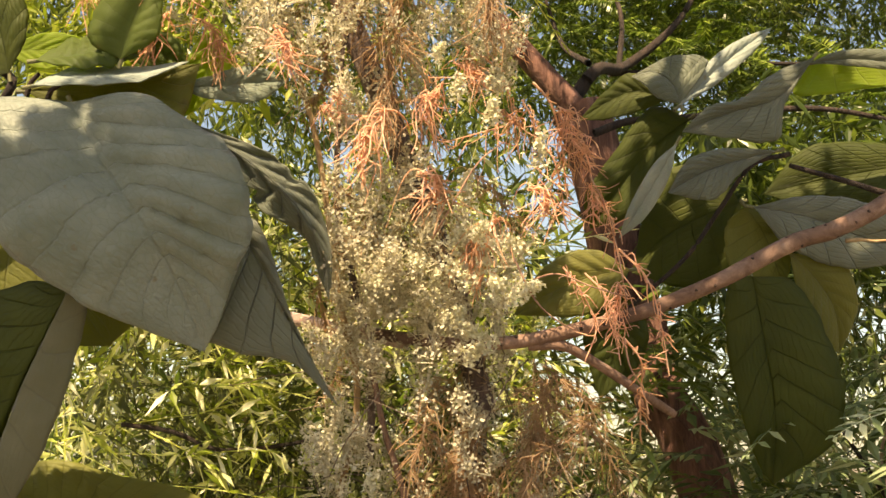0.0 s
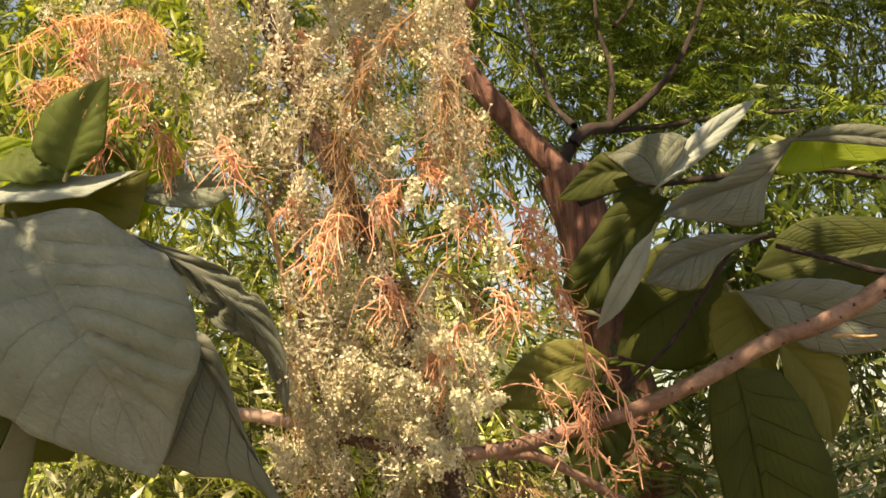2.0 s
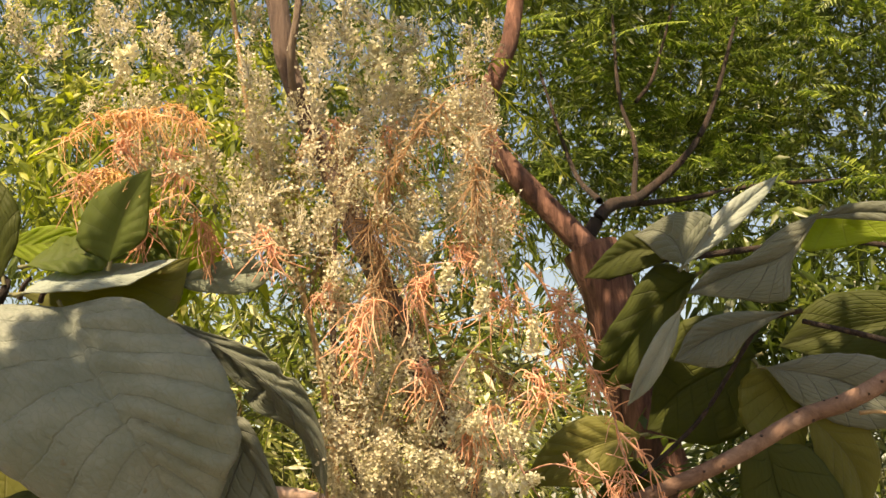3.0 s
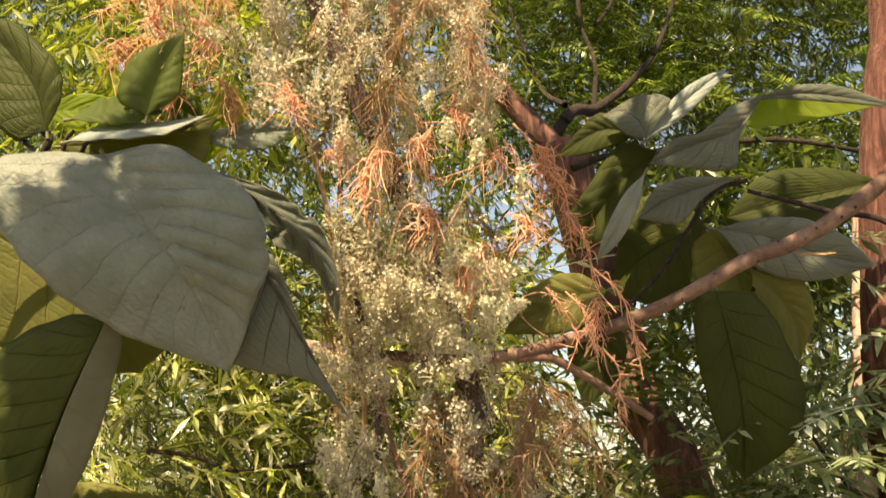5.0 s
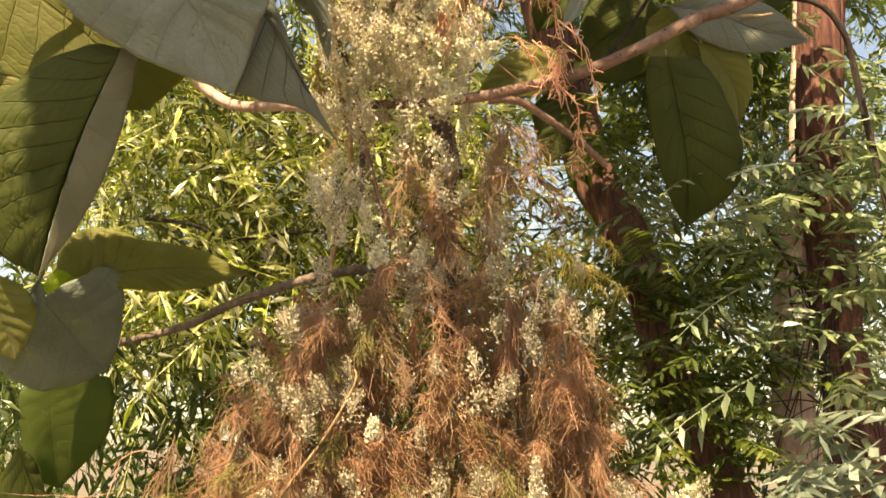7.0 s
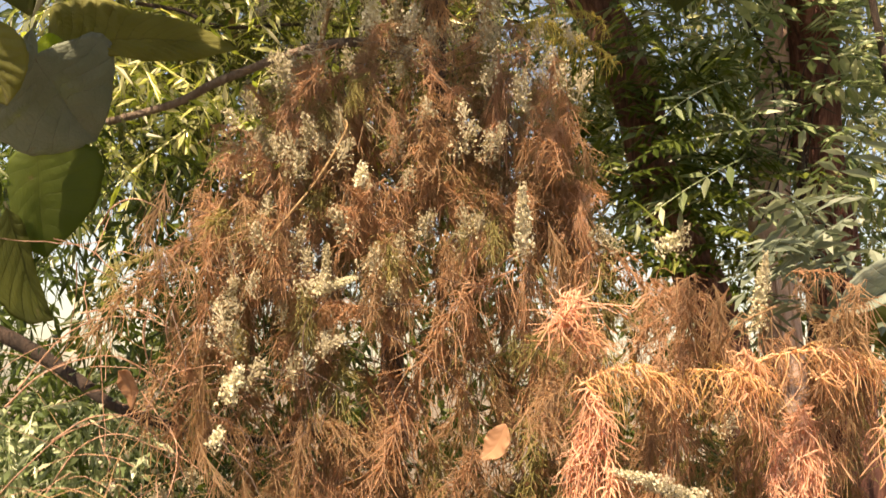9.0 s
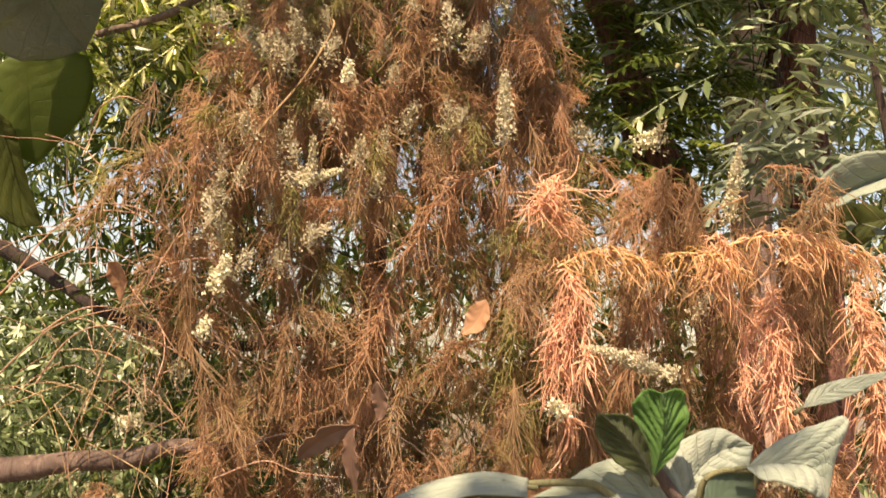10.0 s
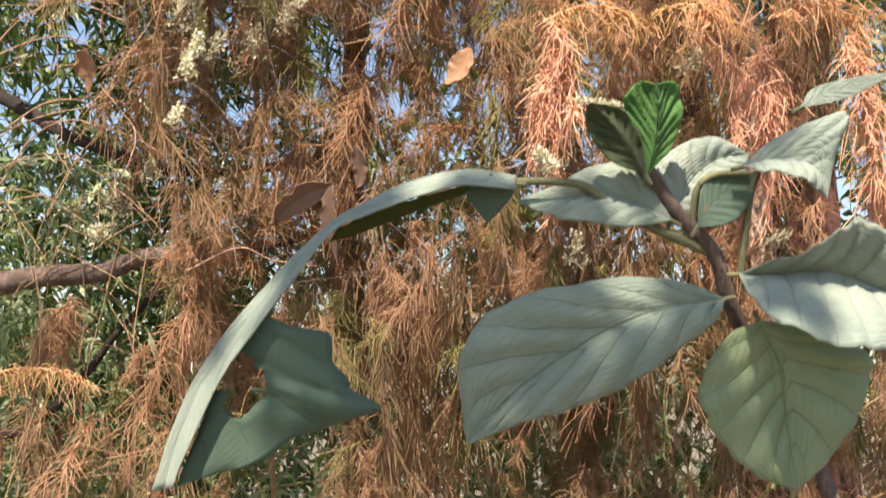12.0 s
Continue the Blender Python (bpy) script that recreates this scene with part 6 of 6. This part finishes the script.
# ---- thickets and crowns of small leaves ----
def leafy(name, n_twigs, places, leaves, length, width, mat, way, parent, spread_way=0.8, twig=0.10, fold=0.35, label="", pinnate=False, mask=None, sag=0.4, simple=True):
    """A mass of leaved twigs as one mesh. places: a function of n that gives twig roots; way: the twigs' mean direction."""
    root = places(n_twigs)
    if mask is not None:
        root = root[mask(root)]
    n = len(root)
    d = unit(np.array(way)[None] + rng.normal(size=(n, 3)) * spread_way)
    tl = twig * rng.uniform(0.6, 1.4, n)
    t = np.linspace(0, 1, 5)[None, :, None]
    P = root[:, None] + tl[:, None, None] * (d[:, None] * t + np.array([0, 0, -sag]) * t * t)
    V1, F1 = tubes(P, np.full((n, 5), 0.0012) * np.linspace(1, 0.5, 5)[None], 3)
    s = np.tile(np.linspace(0.12, 1, leaves), (n, 1)) + rng.uniform(-0.03, 0.03, (n, leaves))
    base = root[:, None] + tl[:, None, None] * (d[:, None] * s[..., None] + np.array([0, 0, -sag]) * (s ** 2)[..., None])
    tang = unit(d[:, None] + np.array([0, 0, -2 * sag]) * s[..., None])
    lat = unit(np.cross(tang, rng.normal(size=(n, 1, 3)) if pinnate else rng.normal(size=(n, leaves, 3))))
    sign = np.where(np.arange(leaves) % 2 == 0, 1.0, -1.0)[None, :, None]
    w = unit(tang * (0.75 if pinnate else 0.9) + lat * sign * 0.9 + rng.normal(size=(n, leaves, 3)) * 0.25 + np.array([0, 0, -0.2]))
    base, w = base.reshape(-1, 3), w.reshape(-1, 3)
    k = len(base)
    L = (length * rng.uniform(0.55, 1.3, k))[:, None]
    W = (width * rng.uniform(0.7, 1.25, k))[:, None]
    side = unit(np.cross(w, rng.normal(size=(k, 3)) + np.array([0, -0.6, 0.6])))
    up = np.cross(side, w)
    g = np.array([0, 0, -1.0]) * L * 0.18
    m1, m2, tip = base + w * L * 0.35 + up * W * fold * 0.3, base + w * L * 0.7 + g * 0.4 + up * W * fold * 0.3, base + w * L + g
    e1, e2 = base + w * L * 0.35 + side * W * 0.5, base + w * L * 0.7 + side * W * 0.36 + g * 0.4
    e3, e4 = base + w * L * 0.35 - side * W * 0.5, base + w * L * 0.7 - side * W * 0.36 + g * 0.4
    V2 = np.stack([base, m1, m2, tip, e1, e2, e3, e4], 1).reshape(-1, 3)
    i = np.arange(k)[:, None] * 8
    F2 = np.concatenate([i + np.array([[0, 1, 4]]), i + np.array([[0, 6, 1]]), i + np.array([[1, 2, 4]]), i + np.array([[4, 2, 5]]), i + np.array([[2, 3, 5]]), i + np.array([[1, 6, 2]]), i + np.array([[6, 7, 2]]), i + np.array([[2, 7, 3]])])
    if simple:      # a folded lozenge
        V2 = np.stack([base, m1 + g * 0.2, tip, base + w * L * 0.45 + side * W * 0.5 + g * 0.2, base + w * L * 0.45 - side * W * 0.5 + g * 0.2], 1).reshape(-1, 3)
        i = np.arange(k)[:, None] * 5
        F2 = np.concatenate([i + np.array([[0, 1, 3]]), i + np.array([[0, 4, 1]]), i + np.array([[1, 2, 3]]), i + np.array([[4, 2, 1]])])
    F1 = np.concatenate([F1[:, [0, 1, 2]], F1[:, [0, 2, 3]]])
    me = quick(name, np.vstack([V2, V1]), np.vstack([F2, F1 + len(V2)]), mat, False)
    if parent is None:
        ob = tagged(new(name, me), label, "foliage", kind="stuff")
    else:
        ob = child(name, me, parent, label)
        ob["kind"] = "stuff"
    return ob


def block(corners, y0, y1):
    """A function that gives places behind the four corners, between the depths y0 and y1 beyond them."""
    c = [np.array(p) for p in corners]

    def places(n):
        u, v = rng.random((n, 1)), rng.random((n, 1))
        P = (c[0] * (1 - u) + c[1] * u) * (1 - v) + (c[3] * (1 - u) + c[2] * u) * v
        k = 1 + rng.uniform(y0, y1, (n, 1)) / np.maximum(P[:, 1:2], 0.5)
        P = np.array([0.05, -0.15, 1.35]) + (P - np.array([0.05, -0.15, 1.35])) * k
        return P
    return places


# leaf openings fitted to the camera's sight lines onto sky and trunks: the near and the far end of each, and its radius
# at the far end
SIGHT_GAPS = [((0.157, 1.100, 1.585), (0.219, 2.100, 1.818), 0.100), ((0.210, 1.100, 1.503), (0.312, 2.100, 1.674), 0.023), ((0.055, 1.100, 1.466), (0.040, 2.100, 1.610), 0.021),
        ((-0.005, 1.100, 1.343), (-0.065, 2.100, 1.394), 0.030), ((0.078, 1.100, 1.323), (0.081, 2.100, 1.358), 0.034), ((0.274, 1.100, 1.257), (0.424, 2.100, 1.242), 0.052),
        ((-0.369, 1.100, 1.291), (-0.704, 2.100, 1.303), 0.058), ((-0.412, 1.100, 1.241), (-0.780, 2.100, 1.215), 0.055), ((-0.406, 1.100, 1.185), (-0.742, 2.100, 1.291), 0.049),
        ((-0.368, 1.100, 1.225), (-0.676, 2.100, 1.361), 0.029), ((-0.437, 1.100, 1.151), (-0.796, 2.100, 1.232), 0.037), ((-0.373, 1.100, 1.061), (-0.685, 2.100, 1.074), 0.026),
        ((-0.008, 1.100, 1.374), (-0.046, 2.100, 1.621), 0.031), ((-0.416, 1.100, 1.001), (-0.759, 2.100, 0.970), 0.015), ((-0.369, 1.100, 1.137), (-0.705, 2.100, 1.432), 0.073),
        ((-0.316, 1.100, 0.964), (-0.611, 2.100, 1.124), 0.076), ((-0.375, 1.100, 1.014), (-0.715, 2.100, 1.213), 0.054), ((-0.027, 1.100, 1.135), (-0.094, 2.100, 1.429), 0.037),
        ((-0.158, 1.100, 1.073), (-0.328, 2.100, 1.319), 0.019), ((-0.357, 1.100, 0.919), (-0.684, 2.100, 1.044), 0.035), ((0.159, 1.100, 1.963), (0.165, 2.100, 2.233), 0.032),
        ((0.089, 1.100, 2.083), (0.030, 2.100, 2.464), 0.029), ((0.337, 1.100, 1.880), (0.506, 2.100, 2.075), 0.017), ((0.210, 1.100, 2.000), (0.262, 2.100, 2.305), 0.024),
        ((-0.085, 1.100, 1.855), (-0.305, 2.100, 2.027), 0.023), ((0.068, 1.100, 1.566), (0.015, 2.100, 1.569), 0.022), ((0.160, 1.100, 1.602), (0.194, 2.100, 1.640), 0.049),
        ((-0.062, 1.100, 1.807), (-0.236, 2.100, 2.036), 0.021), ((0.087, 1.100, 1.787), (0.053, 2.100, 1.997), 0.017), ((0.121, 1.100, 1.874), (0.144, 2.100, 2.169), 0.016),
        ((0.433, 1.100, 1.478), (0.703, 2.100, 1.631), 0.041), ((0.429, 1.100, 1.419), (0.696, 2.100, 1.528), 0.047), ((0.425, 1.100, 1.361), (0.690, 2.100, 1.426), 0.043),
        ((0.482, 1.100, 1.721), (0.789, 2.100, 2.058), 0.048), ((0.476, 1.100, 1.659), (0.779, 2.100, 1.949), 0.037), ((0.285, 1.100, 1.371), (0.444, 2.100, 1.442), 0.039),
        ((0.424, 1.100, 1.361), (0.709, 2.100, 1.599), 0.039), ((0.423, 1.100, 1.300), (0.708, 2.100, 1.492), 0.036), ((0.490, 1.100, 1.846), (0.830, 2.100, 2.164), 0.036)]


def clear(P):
    """Thins out what stands in an opening along the camera's sight lines."""
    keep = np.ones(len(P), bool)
    for start, c, r in SIGHT_GAPS:
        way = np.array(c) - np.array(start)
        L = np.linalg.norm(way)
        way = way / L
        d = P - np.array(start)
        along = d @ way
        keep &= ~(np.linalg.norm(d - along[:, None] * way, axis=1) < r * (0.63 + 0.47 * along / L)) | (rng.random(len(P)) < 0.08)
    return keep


def clumped(places, centres, scatter):
    """Gathers places in loose clumps."""
    def out(n):
        c = places(centres)
        return c[rng.integers(0, len(c), n)] + rng.normal(size=(n, 3)) * np.array(scatter)
    return out


def plumes(name, n, places, rachis, pairs, length, width, mat, parent, label, mask=None, sag=0.25, lift=0.05):
    """Feathered leaves: each a thin midrib with a flat row of leaflets on either hand."""
    root = places(n)
    if mask is not None:
        root = root[mask(root)]
    n = len(root)
    az = rng.uniform(0, 6.28, n)
    d = unit(np.stack([np.cos(az), 0.75 * np.sin(az) - 0.15, lift + rng.normal(0, 0.3, n)], 1))
    side = unit(np.cross(d, np.array([0, 0.0, 1.0]) + rng.normal(size=(n, 3)) * 0.35))
    R = (rachis * rng.uniform(0.6, 1.3, n))[:, None, None]
    g = np.array([0, 0, -sag])
    t = np.linspace(0, 1, 6)[None, :, None]
    V1, F1 = tubes(root[:, None] + R * (d[:, None] * t + g * t * t), np.full((n, 6), 0.0009) * np.linspace(1, 0.4, 6)[None], 3)
    s = np.repeat(np.linspace(0.1, 1, pairs), 2)[None, :, None] + rng.uniform(-0.01, 0.01, (n, 2 * pairs, 1))
    sign = np.tile([1.0, -1.0], pairs)[None, :, None]
    base = root[:, None] + R * (d[:, None] * s + g * s * s)
    along = unit(d[:, None] + 2 * g * s)
    L = length * np.clip(np.sin(np.pi * (0.18 + 0.76 * s)), 0.2, 1) * rng.uniform(0.75, 1.2, (n, 2 * pairs, 1))
    w = unit(side[:, None] * sign + along * 0.55 + np.array([0, 0, -0.25]) + rng.normal(size=(n, 2 * pairs, 3)) * 0.14)
    nrm = unit(np.cross(w, along))
    mid = base + w * L * 0.42 + nrm * width * 0.18
    half = along * width * 0.5 * rng.uniform(0.8, 1.2, (n, 2 * pairs, 1))
    V2 = np.stack([base, mid, base + w * L + np.array([0, 0, -0.12]) * L, base + w * L * 0.42 + half, base + w * L * 0.42 - half], 2).reshape(-1, 3)
    i = np.arange(n * 2 * pairs)[:, None] * 5
    F2 = np.concatenate([i + np.array([[0, 1, 3]]), i + np.array([[0, 4, 1]]), i + np.array([[1, 2, 3]]), i + np.array([[4, 2, 1]])])
    F1 = np.concatenate([F1[:, [0, 1, 2]], F1[:, [0, 2, 3]]])
    ob = child(name, quick(name, np.vstack([V2, V1]), np.vstack([F2, F1 + len(V2)]), mat, False), parent, label)
    ob["kind"] = "stuff"
    return ob


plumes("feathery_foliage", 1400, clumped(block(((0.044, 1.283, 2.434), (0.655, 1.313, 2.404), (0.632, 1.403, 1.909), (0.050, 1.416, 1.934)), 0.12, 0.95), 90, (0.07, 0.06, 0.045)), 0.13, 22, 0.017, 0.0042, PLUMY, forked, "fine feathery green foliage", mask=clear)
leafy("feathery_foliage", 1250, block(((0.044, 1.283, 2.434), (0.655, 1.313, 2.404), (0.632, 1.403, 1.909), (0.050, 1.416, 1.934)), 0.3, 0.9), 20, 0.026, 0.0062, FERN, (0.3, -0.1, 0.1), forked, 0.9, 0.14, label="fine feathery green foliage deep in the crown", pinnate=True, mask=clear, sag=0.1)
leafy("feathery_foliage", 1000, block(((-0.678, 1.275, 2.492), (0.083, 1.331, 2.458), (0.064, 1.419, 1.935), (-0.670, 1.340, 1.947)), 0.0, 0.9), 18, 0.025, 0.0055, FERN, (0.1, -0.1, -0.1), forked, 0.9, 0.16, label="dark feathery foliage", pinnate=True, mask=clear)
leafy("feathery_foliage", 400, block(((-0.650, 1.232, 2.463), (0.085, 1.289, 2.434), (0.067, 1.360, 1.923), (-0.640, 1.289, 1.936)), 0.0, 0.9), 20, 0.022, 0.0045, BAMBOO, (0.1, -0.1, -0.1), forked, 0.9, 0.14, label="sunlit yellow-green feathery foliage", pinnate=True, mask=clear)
thicket = thing("willowy_thicket", "thicket of narrow yellow-green leaves in the sun", "shrub", (-0.3, 1.9, 0.0))
limb("stem", [(-0.3, 1.9, -0.02), (-0.32, 1.85, 0.6), (-0.261, 1.568, 1.413), (-0.296, 1.446, 1.685), (-0.324, 1.482, 1.841)], 0.008, 0.003, TWIG, thicket)
limb("stem", [(-0.377, 1.296, 1.590), (-0.318, 1.301, 1.582), (-0.259, 1.309, 1.562), (-0.159, 1.334, 1.575), (-0.063, 1.437, 1.601)], 0.003, 0.002, DARK_BARK, thicket)
leafy("foliage", 800, block(((-0.526, 1.282, 1.829), (0.080, 1.364, 1.818), (0.112, 1.338, 1.391), (-0.464, 1.356, 1.395)), 0.0, 0.5), 10, 0.034, 0.0068, SHADE, (0.5, -0.2, 0.0), thicket, 1.0, 0.15, label="dull green and silvery narrow leaves, thicket shade put into their colour", mask=clear, sag=0.12)
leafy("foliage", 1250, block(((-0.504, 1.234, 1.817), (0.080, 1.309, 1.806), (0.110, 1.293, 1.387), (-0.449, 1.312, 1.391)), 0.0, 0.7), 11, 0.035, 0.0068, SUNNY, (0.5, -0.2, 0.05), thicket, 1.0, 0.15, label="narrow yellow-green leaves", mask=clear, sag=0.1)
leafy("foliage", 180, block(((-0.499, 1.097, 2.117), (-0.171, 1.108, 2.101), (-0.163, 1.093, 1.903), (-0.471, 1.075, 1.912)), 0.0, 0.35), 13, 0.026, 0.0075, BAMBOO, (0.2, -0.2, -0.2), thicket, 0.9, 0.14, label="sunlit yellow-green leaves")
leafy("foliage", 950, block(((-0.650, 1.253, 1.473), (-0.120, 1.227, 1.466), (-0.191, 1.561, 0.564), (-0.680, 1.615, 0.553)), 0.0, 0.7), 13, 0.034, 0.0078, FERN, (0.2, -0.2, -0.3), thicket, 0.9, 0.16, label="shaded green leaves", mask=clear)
pinnate = thing("pinnate_shrub", "dark pinnate-leaved shrub with glossy pointed leaflets", "shrub", (0.55, 1.3, 0.0))
limb("stem", [(0.55, 1.3, -0.02), (0.55, 1.3, 0.5), (0.505, 1.248, 1.342), (0.505, 1.250, 1.438), (0.411, 1.250, 1.606)], 0.006, 0.002, DARK_BARK, pinnate)
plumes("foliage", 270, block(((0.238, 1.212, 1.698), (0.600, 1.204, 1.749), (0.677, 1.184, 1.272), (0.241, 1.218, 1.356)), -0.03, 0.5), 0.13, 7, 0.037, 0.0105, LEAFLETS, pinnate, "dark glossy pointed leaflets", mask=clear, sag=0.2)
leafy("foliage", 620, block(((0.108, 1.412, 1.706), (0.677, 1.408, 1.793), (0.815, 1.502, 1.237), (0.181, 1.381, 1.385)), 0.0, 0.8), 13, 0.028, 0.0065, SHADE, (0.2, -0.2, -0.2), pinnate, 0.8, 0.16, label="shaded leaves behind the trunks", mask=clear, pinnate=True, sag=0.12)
leafy("foliage", 260, block(((-0.289, 1.174, 0.918), (0.577, 1.185, 0.933), (0.664, 1.246, 0.576), (-0.291, 1.245, 0.566)), 0.0, 0.5), 12, 0.034, 0.009, LEAFLETS, (0.2, -0.2, -0.1), pinnate, 0.9, 0.14, label="low leaves behind the needles, sunlight put into their pale tones")
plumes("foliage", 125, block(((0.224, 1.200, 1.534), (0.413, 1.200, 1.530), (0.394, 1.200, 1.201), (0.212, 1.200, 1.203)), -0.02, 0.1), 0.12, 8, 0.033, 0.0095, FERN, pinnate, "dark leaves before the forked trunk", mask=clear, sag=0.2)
plumes("foliage", 22, block(((0.393, 1.080, 1.330), (0.542, 1.080, 1.327), (0.529, 1.080, 1.169), (0.383, 1.080, 1.171)), -0.03, 0.06), 0.15, 6, 0.05, 0.0145, SILVER, pinnate, "broad grey-green pointed leaflets", sag=0.25)
plumes("foliage", 24, block(((0.348, 1.170, 1.590), (0.573, 1.170, 1.584), (0.552, 1.170, 1.318), (0.334, 1.170, 1.321)), -0.03, 0.08), 0.14, 6, 0.042, 0.0125, LEAFLETS, pinnate, "sunlit pointed leaflets before the trunks", sag=0.2)
for i in range(16):
    a = np.array([rng.uniform(0.43, 0.52), 1.24, rng.uniform(1.30, 1.46)])
    w = np.array([rng.normal() * 0.05, rng.normal() * 0.02, rng.normal() * 0.07])
    limb("twig", [a - w, a + np.array([0.004, 0.0, 0.008]), a + w], 0.0012, 0.0007, DARK_BARK, pinnate, sides=5, n=12)
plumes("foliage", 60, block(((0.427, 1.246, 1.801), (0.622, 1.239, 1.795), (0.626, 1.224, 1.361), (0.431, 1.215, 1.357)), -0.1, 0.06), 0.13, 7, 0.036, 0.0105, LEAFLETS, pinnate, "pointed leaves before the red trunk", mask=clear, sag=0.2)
leafy("foliage", 190, block(((-0.593, 1.262, 1.074), (-0.325, 1.246, 1.072), (-0.344, 1.308, 0.838), (-0.609, 1.340, 0.830)), 0.0, 0.2), 13, 0.022, 0.007, LEAFLETS, (0.2, -0.2, 0.2), thicket, 0.9, 0.1, label="pale grey-green leaves low down")
leafy("foliage", 140, block(((-0.504, 1.273, 0.827), (-0.239, 1.267, 0.831), (-0.234, 1.295, 0.573), (-0.497, 1.296, 0.570)), 0.0, 0.2), 13, 0.022, 0.007, LEAFLETS, (0.2, -0.2, 0.3), thicket, 0.9, 0.1, label="pale dry leaves near the ground")
leafy("foliage", 200, block(((0.278, 1.360, 1.979), (0.520, 1.360, 1.968), (0.502, 1.360, 1.774), (0.266, 1.360, 1.781)), 0.0, 0.25), 13, 0.034, 0.009, FERN, (0.2, -0.2, -0.2), pinnate, 0.9, 0.14, label="dark leaves behind the broad-leaved shrub")
plumes("foliage", 30, block(((0.192, 1.220, 1.718), (0.294, 1.220, 1.716), (0.288, 1.220, 1.598), (0.187, 1.220, 1.598)), 0.0, 0.05), 0.12, 8, 0.033, 0.0095, FERN, pinnate, "dark leaves low before the forked trunk", mask=clear, sag=0.2)
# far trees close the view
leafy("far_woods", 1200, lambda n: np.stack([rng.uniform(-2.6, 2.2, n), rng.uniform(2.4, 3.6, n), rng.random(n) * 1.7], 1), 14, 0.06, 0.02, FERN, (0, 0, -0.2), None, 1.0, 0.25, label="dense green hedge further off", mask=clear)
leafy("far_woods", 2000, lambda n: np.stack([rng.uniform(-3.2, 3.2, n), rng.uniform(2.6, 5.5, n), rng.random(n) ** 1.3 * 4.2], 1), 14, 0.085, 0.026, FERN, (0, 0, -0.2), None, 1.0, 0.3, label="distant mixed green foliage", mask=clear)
leafy("undergrowth", 480, lambda n: np.stack([rng.uniform(-3.5, 3.5, n), rng.uniform(1.9, 6.5, n), rng.uniform(0.0, 0.9, n)], 1), 14, 0.06, 0.02, SHADE, (0, 0, 0.3), None, 0.9, 0.25, label="low green undergrowth on the ground")
leafy("grass", 1000, lambda n: np.stack([rng.uniform(-6, 6, n), rng.uniform(-5, 8, n), rng.uniform(-0.02, 0.03, n)], 1), 6, 0.1, 0.012, SHADE, (0, 0, 1.0), None, 0.5, 0.1, label="low grass tufts and dry litter on soil")
# unseen crown added overhead to cast shade: thick boughs and a thin scatter
def boughs(*ellipses):
    def places(n):
        out = []
        for cx, cy, rx, ry, share in ellipses:
            k = int(n * share)
            a, q = rng.uniform(0, 6.28, k), np.sqrt(rng.random(k))
            out.append(np.stack([cx + rx * q * np.cos(a), cy + ry * q * np.sin(a), rng.uniform(2.45, 2.6, k)], 1))
        return np.vstack(out)
    return places


rng = np.random.default_rng(21)
leafy("tree_crown", 105, boughs((0.13, 0.61, 0.15, 0.085, 0.83), (-0.12, 0.36, 0.11, 0.06, 0.17)), 9, 0.05, 0.02, FERN, (0, 0, -0.1), forked, 1.0, 0.06, label="leafy boughs added out of view for shade", simple=False)
leafy("tree_crown", 170, boughs((-0.42, 0.365, 0.15, 0.06, 1.0),), 8, 0.045, 0.02, FERN, (0, -0.3, -0.1), forked, 0.8, 0.03, label="thick leafy boughs added out of view for shade", simple=False)
leafy("tree_crown", 62, boughs((0.03, 0.93, 0.15, 0.09, 0.9), (-0.13, 0.67, 0.12, 0.05, 0.1)), 9, 0.05, 0.02, FERN, (0, 0, -0.1), forked, 1.0, 0.06, label="thick leafy boughs added out of view for shade", simple=False)
leafy("tree_crown", 62, boughs((-0.27, -0.435, 0.21, 0.075, 1.0),), 9, 0.05, 0.02, FERN, (0, 0, -0.1), forked, 1.0, 0.06, label="thick leafy boughs added out of view for shade", simple=False)
leafy("tree_crown", 45, boughs((0.0, 0.2, 1.3, 1.2, 1.0),), 12, 0.06, 0.022, FERN, (0, 0, -0.2), forked, 1.0, 0.15, label="sparse leaves added out of view for dappled shade")
# limbs added to carry the unseen shading boughs
limb("limb", [(0.102, 1.301, 2.551), (0.2, 1.2, 2.62), (0.13, 0.75, 2.66), (0.1, 0.5, 2.64)], 0.009, 0.004, DARK_BARK, forked)
limb("limb", [(0.14, 0.9, 2.66), (-0.1, 0.65, 2.66), (-0.4, 0.45, 2.64), (-0.5, 0.38, 2.63)], 0.006, 0.003, DARK_BARK, forked)
limb("limb", [(0.1, 0.5, 2.64), (0.0, 0.1, 2.62), (-0.14, -0.25, 2.58), (-0.24, -0.435, 2.54), (-0.42, -0.45, 2.53)], 0.005, 0.0025, DARK_BARK, forked)
limb("limb", [(0.2, 1.2, 2.62), (0.1, 1.05, 2.6), (0.03, 0.93, 2.55), (-0.08, 0.7, 2.54), (-0.16, 0.66, 2.53)], 0.005, 0.0025, DARK_BARK, forked)
limb("limb", [(0.0, 0.45, 2.6), (-0.06, 0.4, 2.57), (-0.12, 0.36, 2.54), (-0.2, 0.35, 2.53)], 0.003, 0.002, DARK_BARK, forked)
